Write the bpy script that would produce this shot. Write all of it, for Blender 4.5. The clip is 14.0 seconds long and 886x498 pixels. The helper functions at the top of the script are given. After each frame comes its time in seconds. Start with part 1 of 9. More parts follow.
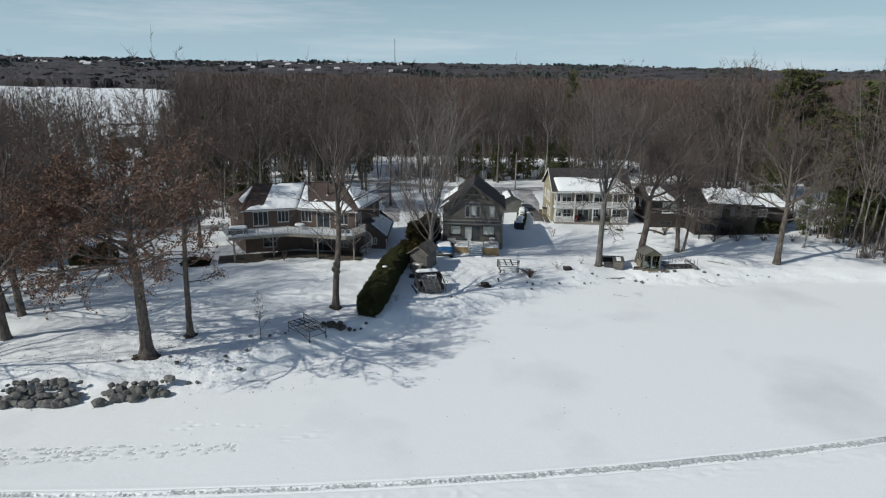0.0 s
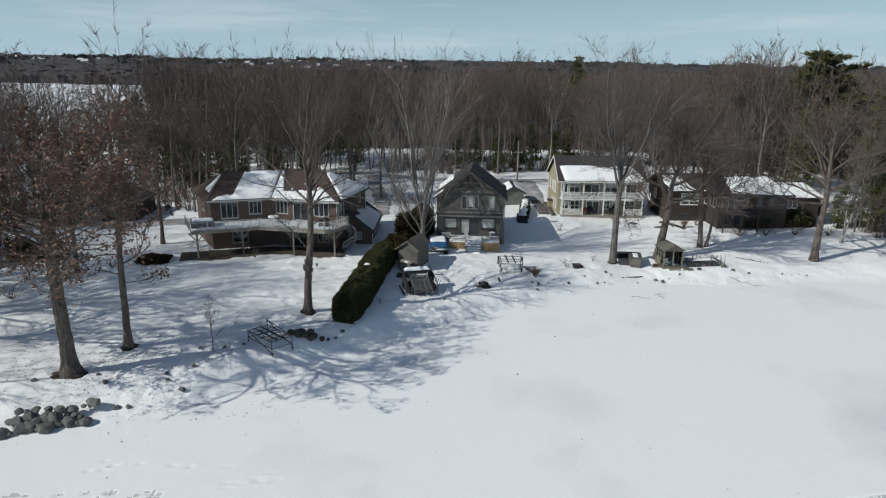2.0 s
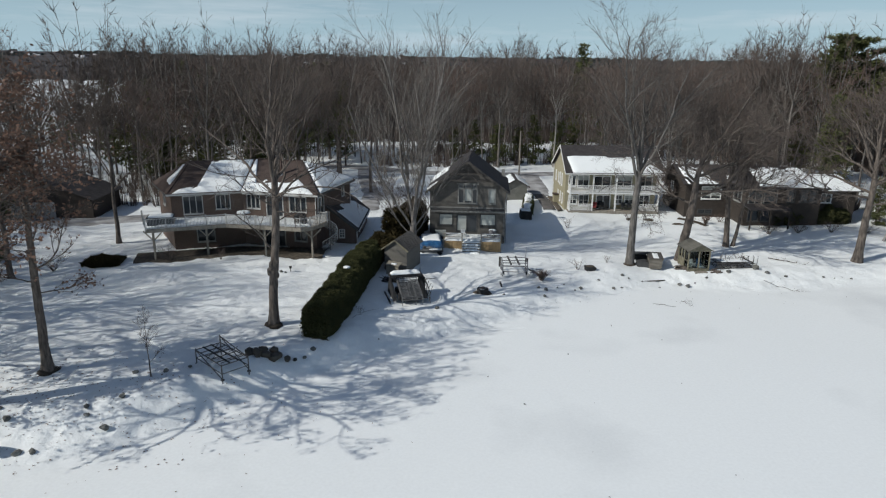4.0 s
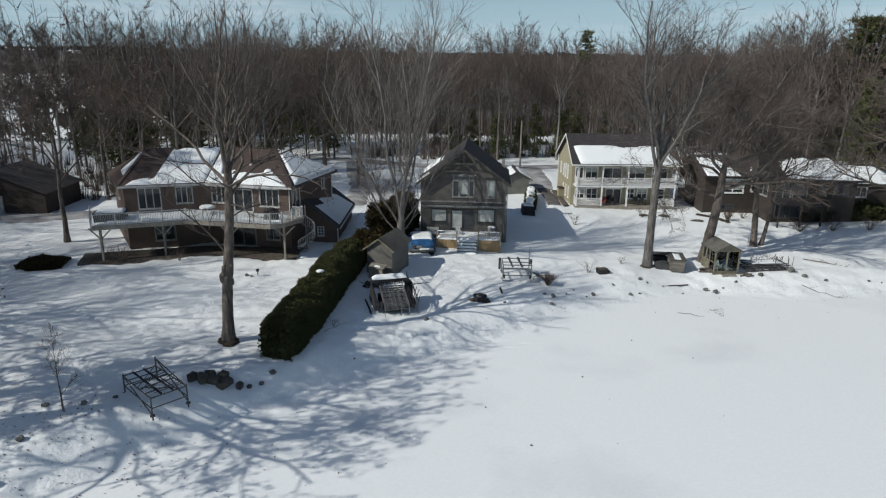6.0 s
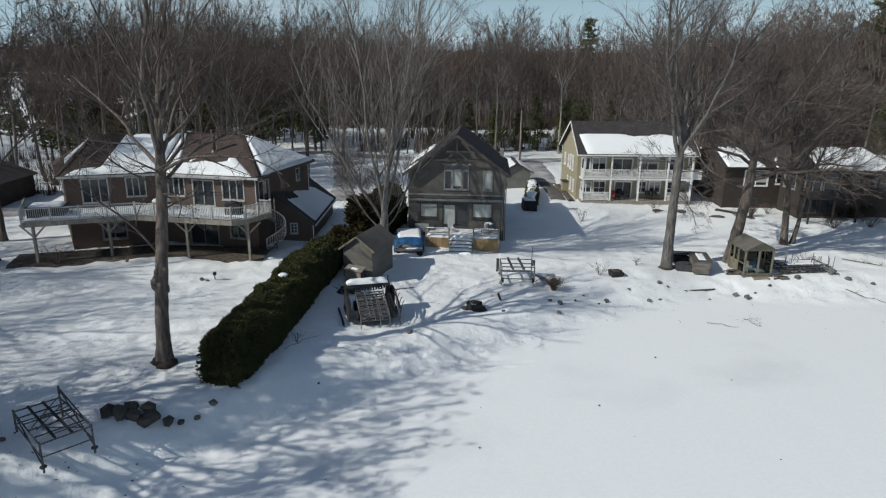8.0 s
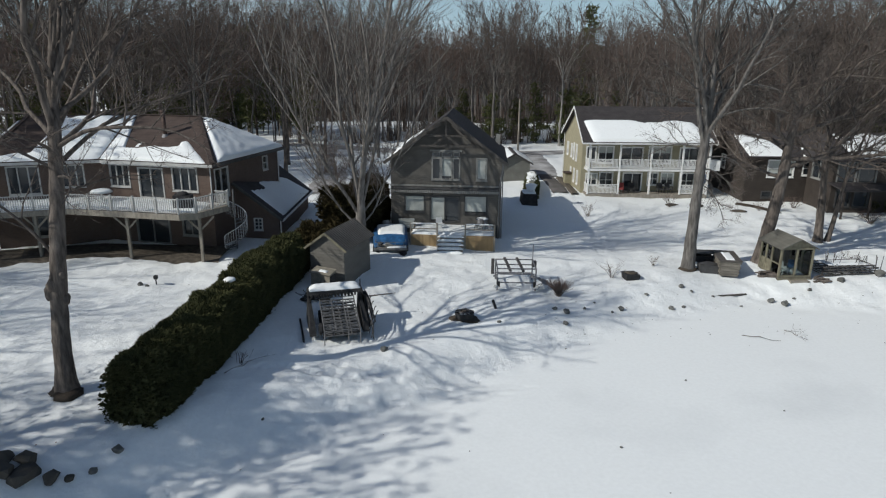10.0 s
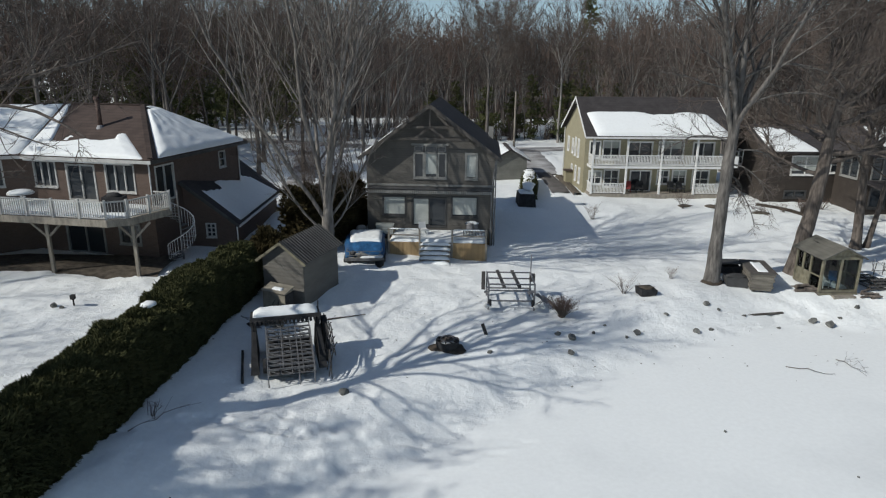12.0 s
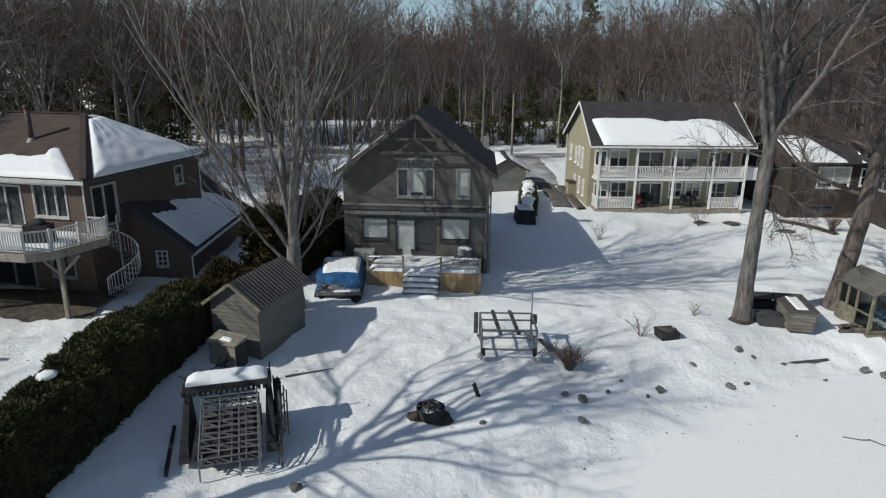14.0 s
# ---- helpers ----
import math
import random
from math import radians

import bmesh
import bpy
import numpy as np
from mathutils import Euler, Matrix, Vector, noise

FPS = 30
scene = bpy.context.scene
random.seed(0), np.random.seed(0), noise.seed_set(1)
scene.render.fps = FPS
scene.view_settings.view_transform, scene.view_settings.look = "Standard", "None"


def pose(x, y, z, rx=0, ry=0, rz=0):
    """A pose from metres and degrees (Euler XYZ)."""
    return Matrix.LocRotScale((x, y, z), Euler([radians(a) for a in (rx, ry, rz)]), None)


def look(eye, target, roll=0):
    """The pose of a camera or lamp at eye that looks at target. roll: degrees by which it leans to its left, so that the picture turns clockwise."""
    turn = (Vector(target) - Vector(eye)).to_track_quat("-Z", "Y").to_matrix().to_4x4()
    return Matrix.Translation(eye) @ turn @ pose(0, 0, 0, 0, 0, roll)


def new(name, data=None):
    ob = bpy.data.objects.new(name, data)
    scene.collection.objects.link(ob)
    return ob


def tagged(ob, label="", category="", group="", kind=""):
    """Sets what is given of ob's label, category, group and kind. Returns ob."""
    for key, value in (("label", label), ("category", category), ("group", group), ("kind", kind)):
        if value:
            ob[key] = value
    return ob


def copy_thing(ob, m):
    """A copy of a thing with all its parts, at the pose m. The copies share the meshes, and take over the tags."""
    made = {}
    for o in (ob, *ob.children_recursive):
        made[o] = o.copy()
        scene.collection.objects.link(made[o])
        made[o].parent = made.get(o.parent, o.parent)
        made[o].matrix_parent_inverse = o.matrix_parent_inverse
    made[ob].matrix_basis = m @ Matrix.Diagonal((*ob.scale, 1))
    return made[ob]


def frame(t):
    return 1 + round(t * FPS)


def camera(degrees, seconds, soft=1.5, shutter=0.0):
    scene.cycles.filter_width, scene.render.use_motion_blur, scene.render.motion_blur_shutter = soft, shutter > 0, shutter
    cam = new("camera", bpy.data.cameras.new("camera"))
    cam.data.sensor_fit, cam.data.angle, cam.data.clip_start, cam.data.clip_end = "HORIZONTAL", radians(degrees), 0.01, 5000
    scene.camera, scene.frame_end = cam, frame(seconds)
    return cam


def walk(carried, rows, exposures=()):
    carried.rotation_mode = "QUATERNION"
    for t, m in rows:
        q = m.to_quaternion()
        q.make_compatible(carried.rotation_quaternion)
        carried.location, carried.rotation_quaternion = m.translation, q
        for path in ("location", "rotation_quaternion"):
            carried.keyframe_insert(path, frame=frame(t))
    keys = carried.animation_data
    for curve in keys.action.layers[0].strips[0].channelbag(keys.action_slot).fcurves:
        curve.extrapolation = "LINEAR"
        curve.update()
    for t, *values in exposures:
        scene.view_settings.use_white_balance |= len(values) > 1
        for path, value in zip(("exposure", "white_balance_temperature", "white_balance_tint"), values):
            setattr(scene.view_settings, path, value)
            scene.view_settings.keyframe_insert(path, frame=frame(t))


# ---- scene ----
# ---------------------------------------------------------------- camera
cam = camera(70.0, 14.0, 1.2)
PATH = [
    (0.0, 0.029, -0.039, 26.861, -0.282, -15.074, 0.752),
    (0.5, 0.357, 2.549, 26.038, -0.248, -15.128, 0.719),
    (1.0, 0.603, 5.116, 25.225, -0.242, -15.158, 0.708),
    (1.5, 0.826, 7.687, 24.447, -0.233, -15.194, 0.680),
    (2.0, 1.036, 10.164, 23.727, -0.211, -15.229, 0.644),
    (2.5, 1.194, 12.647, 23.071, -0.237, -15.279, 0.636),
    (3.0, 1.360, 15.059, 22.468, -0.229, -15.307, 0.584),
    (5.5, 2.226, 26.012, 19.965, -0.366, -15.715, 0.683),
    (6.0, 2.411, 28.018, 19.431, -0.388, -15.747, 0.662),
    (6.5, 2.597, 29.985, 18.878, -0.424, -15.737, 0.633),
    (7.0, 2.831, 31.909, 18.375, -0.434, -15.784, 0.626),
    (7.5, 3.016, 33.779, 17.804, -0.487, -15.749, 0.619),
    (8.0, 3.249, 35.620, 17.274, -0.492, -15.782, 0.599),
    (10.5, 4.374, 44.511, 14.840, -0.774, -15.882, 0.565),
    (11.0, 4.620, 46.225, 14.525, -0.851, -15.902, 0.550),
    (11.5, 4.873, 47.930, 14.244, -0.928, -15.920, 0.537),
    (12.0, 5.139, 49.605, 14.027, -0.984, -15.936, 0.531),
    (12.5, 5.378, 51.252, 13.953, -1.050, -15.951, 0.540),
    (13.0, 5.601, 52.805, 14.034, -1.053, -15.966, 0.516),
    (13.5, 5.730, 54.256, 14.146, -1.138, -15.967, 0.527),
    (14.0, 5.842, 55.541, 14.248, -1.200, -15.977, 0.547),
]
walk(cam, [(t, pose(x, y, z, 90 + pitch, 0, yaw) @ pose(0, 0, 0, 0, 0, roll)) for t, x, y, z, yaw, pitch, roll in PATH])

# ---------------------------------------------------------------- world, sun
SUN_EL, SUN_TO = radians(36.0), Vector((-0.915, -0.403, 0.0))
world = bpy.data.worlds.new("winter_sky")
scene.world = world
world.use_nodes = True
wn = world.node_tree.nodes
wl = world.node_tree.links
sky = wn.new("ShaderNodeTexSky")
sky.sky_type = "NISHITA"
sky.sun_disc = False
sky.sun_elevation = SUN_EL
sky.sun_rotation = math.atan2(SUN_TO.x, SUN_TO.y)
sky.air_density, sky.dust_density, sky.ozone_density = 1.0, 0.35, 2.0
# thin streaks of high cloud over the blue
wco = wn.new("ShaderNodeTexCoord")
wmap = wn.new("ShaderNodeMapping")
wmap.inputs["Scale"].default_value = (1.1, 1.6, 13.0)
wmap.inputs["Rotation"].default_value = (0.0, radians(5), 0.0)
wnoise = wn.new("ShaderNodeTexNoise")
wnoise.inputs["Scale"].default_value = 2.2
wnoise.inputs["Detail"].default_value = 7.0
wnoise.inputs["Roughness"].default_value = 0.62
wramp = wn.new("ShaderNodeValToRGB")
wramp.color_ramp.elements[0].position, wramp.color_ramp.elements[0].color = 0.50, (0, 0, 0, 1)
wramp.color_ramp.elements[1].position, wramp.color_ramp.elements[1].color = 0.80, (0.7, 0.7, 0.7, 1)
wmix = wn.new("ShaderNodeMixRGB")
wmix.inputs["Color2"].default_value = (9.0, 10.0, 10.8, 1)
whaze = wn.new("ShaderNodeMixRGB")
whaze.inputs["Color2"].default_value = (5.35, 7.9, 9.7, 1)
wsep = wn.new("ShaderNodeSeparateXYZ")
wlow = wn.new("ShaderNodeMapRange")
wlow.interpolation_type = "SMOOTHSTEP"
wlow.inputs["From Min"].default_value, wlow.inputs["From Max"].default_value = -0.02, 0.22
wlow.inputs["To Min"].default_value, wlow.inputs["To Max"].default_value = 0.9, 0.0
wl.new(wco.outputs["Generated"], wsep.inputs["Vector"])
wl.new(wsep.outputs["Z"], wlow.inputs["Value"])
wl.new(wlow.outputs["Result"], whaze.inputs["Fac"])
wl.new(sky.outputs["Color"], whaze.inputs["Color1"])
wl.new(wco.outputs["Generated"], wmap.inputs["Vector"])
wl.new(wmap.outputs["Vector"], wnoise.inputs["Vector"])
wl.new(wnoise.outputs["Fac"], wramp.inputs["Fac"])
wl.new(wramp.outputs["Color"], wmix.inputs["Fac"])
wl.new(whaze.outputs["Color"], wmix.inputs["Color1"])
wl.new(wmix.outputs["Color"], wn["Background"].inputs["Color"])
wn["Background"].inputs["Strength"].default_value = 0.071
sun = new("sun", bpy.data.lights.new("sun", "SUN"))
sun.data.energy, sun.data.angle, sun.data.color = 3.5, radians(0.55), (1.0, 0.976, 0.912)
sun.matrix_world = look(SUN_TO * 50 + Vector((0, 0, 50 * math.tan(SUN_EL))), (0, 0, 0))
scene.view_settings.exposure = 0.0

# ---------------------------------------------------------------- materials


def mat(name, c1, c2, scale=6.0, rough=0.8, bump=0.2, fine=60.0, metal=0.0, stretch=(1, 1, 1), c3=None, island=0.0, spec=0.3, obj=0.0):
    """A surface with colour change at two scales, fine relief and worn gloss."""
    m = bpy.data.materials.new(name)
    m.use_nodes = True
    n, l = m.node_tree.nodes, m.node_tree.links
    b = n["Principled BSDF"]
    co = n.new("ShaderNodeTexCoord")
    mp = n.new("ShaderNodeMapping")
    mp.inputs["Scale"].default_value = stretch
    l.new(co.outputs["Object"], mp.inputs["Vector"])
    a = n.new("ShaderNodeTexNoise")
    a.inputs["Scale"].default_value, a.inputs["Detail"].default_value = scale, 5.0
    f = n.new("ShaderNodeTexNoise")
    f.inputs["Scale"].default_value, f.inputs["Detail"].default_value = fine, 4.0
    l.new(mp.outputs["Vector"], a.inputs["Vector"])
    l.new(mp.outputs["Vector"], f.inputs["Vector"])
    r = n.new("ShaderNodeValToRGB")
    e = r.color_ramp.elements
    e[0].position, e[0].color = 0.32, (*c1, 1)
    e[1].position, e[1].color = 0.68, (*c2, 1)
    l.new(a.outputs["Fac"], r.inputs["Fac"])
    mx = n.new("ShaderNodeMixRGB")
    mx.blend_type = "MULTIPLY"
    mx.inputs["Fac"].default_value = 0.35
    l.new(r.outputs["Color"], mx.inputs["Color1"])
    g = n.new("ShaderNodeValToRGB")
    g.color_ramp.elements[0].position, g.color_ramp.elements[0].color = 0.3, (0.55, 0.55, 0.55, 1)
    g.color_ramp.elements[1].position, g.color_ramp.elements[1].color = 0.7, (1.25, 1.25, 1.25, 1)
    l.new(f.outputs["Fac"], g.inputs["Fac"])
    l.new(g.outputs["Color"], mx.inputs["Color2"])
    out = mx.outputs["Color"]
    if c3 is not None or island or obj:
        geo = n.new("ShaderNodeNewGeometry")
        oi = n.new("ShaderNodeObjectInfo")
        hs = n.new("ShaderNodeMixRGB")
        hs.inputs["Color2"].default_value = (*(c3 or c1), 1)
        k = n.new("ShaderNodeMath")
        k.operation = "MULTIPLY"
        k.inputs[1].default_value = island or obj or 0.6
        l.new((oi if obj else geo).outputs["Random" if obj else "Random Per Island"], k.inputs[0])
        l.new(k.outputs[0], hs.inputs["Fac"])
        l.new(out, hs.inputs["Color1"])
        out = hs.outputs["Color"]
    l.new(out, b.inputs["Base Color"])
    b.inputs["Roughness"].default_value, b.inputs["Metallic"].default_value = rough, metal
    b.inputs["Specular IOR Level"].default_value = spec
    if bump:
        bp = n.new("ShaderNodeBump")
        bp.inputs["Strength"].default_value, bp.inputs["Distance"].default_value = bump, 0.03
        l.new(f.outputs["Fac"], bp.inputs["Height"])
        l.new(bp.outputs["Normal"], b.inputs["Normal"])
    return m


def lined(name, base, groove, pitch, axis="Z", depth=0.02, rough=0.75, dirt=0.25, metal=0.0):
    """Boards, laps or ribs: even courses along one axis with worn paint."""
    m = mat(name, [c * (1 - dirt) for c in base], base, 1.3, rough, 0.0, 30.0, metal)
    n, l = m.node_tree.nodes, m.node_tree.links
    b = n["Principled BSDF"]
    co = n.new("ShaderNodeTexCoord")
    sp = n.new("ShaderNodeSeparateXYZ")
    l.new(co.outputs["Object"], sp.inputs["Vector"])
    d = n.new("ShaderNodeMath")
    d.operation, d.inputs[1].default_value = "DIVIDE", pitch
    l.new(sp.outputs[axis], d.inputs[0])
    fr = n.new("ShaderNodeMath")
    fr.operation = "FRACT"
    l.new(d.outputs[0], fr.inputs[0])
    rp = n.new("ShaderNodeValToRGB")
    rp.color_ramp.elements[0].position, rp.color_ramp.elements[0].color = 0.0, (0, 0, 0, 1)
    rp.color_ramp.elements[1].position, rp.color_ramp.elements[1].color = 0.16, (1, 1, 1, 1)
    l.new(fr.outputs[0], rp.inputs["Fac"])
    mx = n.new("ShaderNodeMixRGB")
    mx.inputs["Color1"].default_value = (*groove, 1)
    l.new(rp.outputs["Color"], mx.inputs["Fac"])
    l.new(b.inputs["Base Color"].links[0].from_socket, mx.inputs["Color2"])
    l.new(mx.outputs["Color"], b.inputs["Base Color"])
    bp = n.new("ShaderNodeBump")
    bp.inputs["Strength"].default_value, bp.inputs["Distance"].default_value = 0.6, depth
    l.new(fr.outputs[0], bp.inputs["Height"])
    l.new(bp.outputs["Normal"], b.inputs["Normal"])
    return m


def snow_material(name, rough, wave):
    m = mat(name, (0.685, 0.71, 0.712), (0.832, 0.858, 0.852), 0.07, 0.55, 0.0, 5.0, spec=0.2)
    n, l = m.node_tree.nodes, m.node_tree.links
    b = n["Principled BSDF"]
    co = n.new("ShaderNodeTexCoord")
    w = n.new("ShaderNodeTexNoise")
    w.inputs["Scale"].default_value, w.inputs["Detail"].default_value, w.inputs["Roughness"].default_value = wave, 9.0, 0.66
    l.new(co.outputs["Object"], w.inputs["Vector"])
    bp = n.new("ShaderNodeBump")
    bp.inputs["Strength"].default_value, bp.inputs["Distance"].default_value = rough, 0.12
    l.new(w.outputs["Fac"], bp.inputs["Height"])
    l.new(bp.outputs["Normal"], b.inputs["Normal"])
    ramp = [x for x in n if x.type == "VALTORGB"][0]
    ramp.color_ramp.elements[0].position, ramp.color_ramp.elements[1].position = 0.28, 0.46
    n_mix = [x for x in n if x.type == "MIX_RGB"][0]
    n_mix.inputs["Fac"].default_value = 0.08
    return m


def brick_material(name, c1, c2, mortar):
    m = mat(name, c1, c2, 0.8, 0.85, 0.0, 25.0)
    n, l = m.node_tree.nodes, m.node_tree.links
    b = n["Principled BSDF"]
    co = n.new("ShaderNodeTexCoord")
    sp = n.new("ShaderNodeSeparateXYZ")
    cb = n.new("ShaderNodeCombineXYZ")
    ad = n.new("ShaderNodeMath")
    ad.operation = "ADD"
    l.new(co.outputs["Object"], sp.inputs["Vector"])
    l.new(sp.outputs["X"], ad.inputs[0])
    l.new(sp.outputs["Y"], ad.inputs[1])
    l.new(ad.outputs[0], cb.inputs["X"])
    l.new(sp.outputs["Z"], cb.inputs["Y"])
    bk = n.new("ShaderNodeTexBrick")
    bk.inputs["Scale"].default_value = 1.0
    bk.inputs["Brick Width"].default_value, bk.inputs["Row Height"].default_value = 0.23, 0.075
    bk.inputs["Mortar Size"].default_value = 0.008
    bk.inputs["Color1"].default_value, bk.inputs["Color2"].default_value = (*c1, 1), (*c2, 1)
    bk.inputs["Mortar"].default_value = (*mortar, 1)
    l.new(cb.outputs[0], bk.inputs["Vector"])
    mx = n.new("ShaderNodeMixRGB")
    mx.blend_type, mx.inputs["Fac"].default_value = "MIX", 0.6
    l.new(b.inputs["Base Color"].links[0].from_socket, mx.inputs["Color1"])
    l.new(bk.outputs["Color"], mx.inputs["Color2"])
    l.new(mx.outputs["Color"], b.inputs["Base Color"])
    return m


SNOW = snow_material("snow", 0.14, 0.9)
SNOW_YARD = snow_material("yard_snow", 1.0, 1.2)
# grey of churned and trodden snow, shade of its dents put into the colour
SNOW_TRACK_SHADE = mat("churned_shaded_snow", (0.34, 0.36, 0.355), (0.66, 0.69, 0.685), 3.0, 0.7, 0.6, 14.0, c3=(0.44, 0.455, 0.45))
# floor of the woods, coloured dark brown in place of shaded snow
WOOD_FLOOR_SHADE = mat("shaded_woodland_floor", (0.035, 0.029, 0.024), (0.10, 0.083, 0.07), 0.35, 0.95, 0.5, 6.0, c3=(0.26, 0.26, 0.26))
BARK = mat("bark", (0.054, 0.045, 0.039), (0.172, 0.145, 0.124), 6.0, 0.9, 1.0, 16.0, stretch=(1, 1, 0.22))
BARK_PALE = mat("bark_pale", (0.056, 0.052, 0.048), (0.185, 0.172, 0.158), 6.0, 0.9, 1.0, 14.0, stretch=(1, 1, 0.2))
BARK_MAPLE = mat("bark_maple", (0.10, 0.092, 0.083), (0.26, 0.24, 0.218), 6.0, 0.9, 0.9, 14.0, stretch=(1, 1, 0.2))
BARK_LIGHT = mat("bark_light", (0.20, 0.19, 0.175), (0.36, 0.345, 0.32), 3.0, 0.85, 0.3, 24.0, stretch=(1, 1, 0.3))
TWIG = mat("twig", (0.104, 0.086, 0.074), (0.160, 0.132, 0.114), 0.5, 0.9, 0.0, 8.0, c3=(0.10, 0.07, 0.058), island=0.5)
TWIG_RED = mat("twig_red", (0.114, 0.080, 0.066), (0.164, 0.116, 0.096), 0.5, 0.9, 0.0, 8.0, c3=(0.125, 0.082, 0.066), island=0.6)
WOODS_GREY = mat("woods_grey", (0.078, 0.066, 0.058), (0.165, 0.140, 0.122), 0.12, 0.9, 0.0, 2.0, c3=(0.09, 0.07, 0.06), island=0.4)
WOODS_BROWN = mat("woods_brown", (0.080, 0.058, 0.049), (0.160, 0.116, 0.096), 0.12, 0.9, 0.0, 2.0, c3=(0.10, 0.068, 0.055), island=0.4)
LEAF_BROWN = mat("leaf_brown", (0.105, 0.060, 0.043), (0.175, 0.100, 0.070), 2.0, 0.85, 0.0, 20.0, c3=(0.26, 0.165, 0.12), island=0.5)
NEEDLE = mat("needle", (0.04, 0.06, 0.024), (0.08, 0.094, 0.036), 1.5, 0.85, 0.0, 12.0, c3=(0.15, 0.14, 0.05), island=0.5)
CEDAR = mat("cedar", (0.044, 0.052, 0.026), (0.086, 0.090, 0.041), 1.0, 0.95, 0.0, 12.0, c3=(0.098, 0.094, 0.040), island=0.5, spec=0.1)
CEDAR_LOOSE = mat("winter_cedar", (0.024, 0.023, 0.011), (0.060, 0.050, 0.024), 0.7, 0.95, 0.0, 12.0, c3=(0.09, 0.07, 0.034), island=0.6, spec=0.1)
STONE = mat("stone", (0.07, 0.072, 0.067), (0.24, 0.242, 0.228), 2.5, 0.9, 0.6, 18.0, c3=(0.10, 0.10, 0.092), obj=0.8)
SHINGLE = lined("shingle", (0.062, 0.056, 0.056), (0.028, 0.026, 0.026), 0.16, "Z", 0.012, 0.9, 0.35)
SHINGLE_BROWN = lined("shingle_brown", (0.085, 0.062, 0.053), (0.04, 0.03, 0.027), 0.16, "Z", 0.012, 0.9, 0.3)
BRICK = brick_material("brick_wall", (0.088, 0.060, 0.048), (0.128, 0.089, 0.071), (0.135, 0.118, 0.105))
SIDING_GREY = lined("siding_grey", (0.17, 0.172, 0.155), (0.11, 0.11, 0.105), 0.16, "Z", 0.02)
SIDING_DARK = lined("siding_dark", (0.138, 0.129, 0.116), (0.075, 0.074, 0.07), 0.16, "Z", 0.02, dirt=0.3)
SIDING_YELLOW = lined("siding_yellow", (0.36, 0.33, 0.225), (0.22, 0.20, 0.14), 0.13, "Z", 0.015, dirt=0.1)
SIDING_BROWN = lined("siding_brown", (0.055, 0.045, 0.038), (0.035, 0.028, 0.025), 0.2, "Z", 0.02)
WHITE = mat("white_paint", (0.68, 0.68, 0.66), (0.80, 0.80, 0.78), 2.0, 0.5, 0.05, 40.0)
OFFWHITE = mat("greyed_white_paint", (0.40, 0.40, 0.385), (0.54, 0.54, 0.52), 2.0, 0.6, 0.05, 40.0)
GREY_TRIM = mat("grey_trim", (0.19, 0.19, 0.18), (0.28, 0.28, 0.265), 2.0, 0.7, 0.05, 40.0)
DARK_TRIM = mat("dark_trim", (0.045, 0.045, 0.045), (0.075, 0.075, 0.075), 2.0, 0.6, 0.05, 40.0)
WOOD = lined("deck_wood", (0.42, 0.30, 0.155), (0.20, 0.13, 0.07), 0.14, "X", 0.012)
WOOD_GREY = mat("weathered_wood", (0.20, 0.18, 0.15), (0.33, 0.30, 0.25), 5.0, 0.9, 0.3, 40.0, stretch=(1, 1, 0.25))
WOOD_OLIVE = mat("olive_wood", (0.13, 0.12, 0.085), (0.24, 0.222, 0.158), 4.0, 0.8, 0.2, 40.0)
STEEL = mat("dull_steel", (0.15, 0.15, 0.155), (0.26, 0.26, 0.27), 4.0, 0.6, 0.1, 30.0, metal=0.3)
STONE_DARK = mat("dark_stone", (0.03, 0.028, 0.024), (0.075, 0.068, 0.058), 2.5, 0.9, 0.6, 18.0, c3=(0.10, 0.09, 0.075), obj=0.7)
BARGE = mat("brown_grey_trim", (0.065, 0.058, 0.052), (0.115, 0.104, 0.094), 2.0, 0.7, 0.1, 40.0)
ALU = mat("dull_aluminium", (0.14, 0.14, 0.14), (0.26, 0.26, 0.26), 4.0, 0.5, 0.1, 30.0, metal=0.4)
BLACK = mat("black_plastic", (0.024, 0.024, 0.025), (0.048, 0.048, 0.049), 4.0, 0.75, 0.1, 30.0, spec=0.15)
PLY = mat("plywood", (0.21, 0.19, 0.15), (0.31, 0.285, 0.23), 3.0, 0.85, 0.2, 30.0)
CRATE_WOOD = mat("crate_wood", (0.10, 0.092, 0.078), (0.24, 0.22, 0.185), 4.0, 0.9, 0.4, 30.0, obj=0.6, stretch=(0.25, 0.25, 1))
TARP_BLUE = mat("blue_tarp", (0.012, 0.056, 0.14), (0.036, 0.135, 0.30), 2.0, 0.5, 0.3, 8.0)
BOARD_TAN = mat("deck_board", (0.30, 0.21, 0.11), (0.46, 0.33, 0.175), 2.0, 0.8, 0.3, 30.0, c3=(0.24, 0.165, 0.09), obj=0.7, stretch=(1, 1, 0.2))
BOARD_GREY = mat("clapboard", (0.11, 0.104, 0.092), (0.165, 0.157, 0.14), 2.0, 0.8, 0.2, 30.0, c3=(0.14, 0.135, 0.12), obj=0.5, stretch=(0.2, 0.2, 1))
ASPHALT = mat("asphalt", (0.085, 0.08, 0.078), (0.15, 0.14, 0.135), 0.7, 0.9, 0.2, 20.0, c3=None)
ROAD_SNOW = mat("packed_snow", (0.20, 0.19, 0.185), (0.46, 0.46, 0.455), 0.5, 0.85, 0.3, 6.0)
BLIND = mat("window_blind", (0.34, 0.36, 0.34), (0.48, 0.50, 0.47), 1.0, 0.5, 0.0, 20.0)
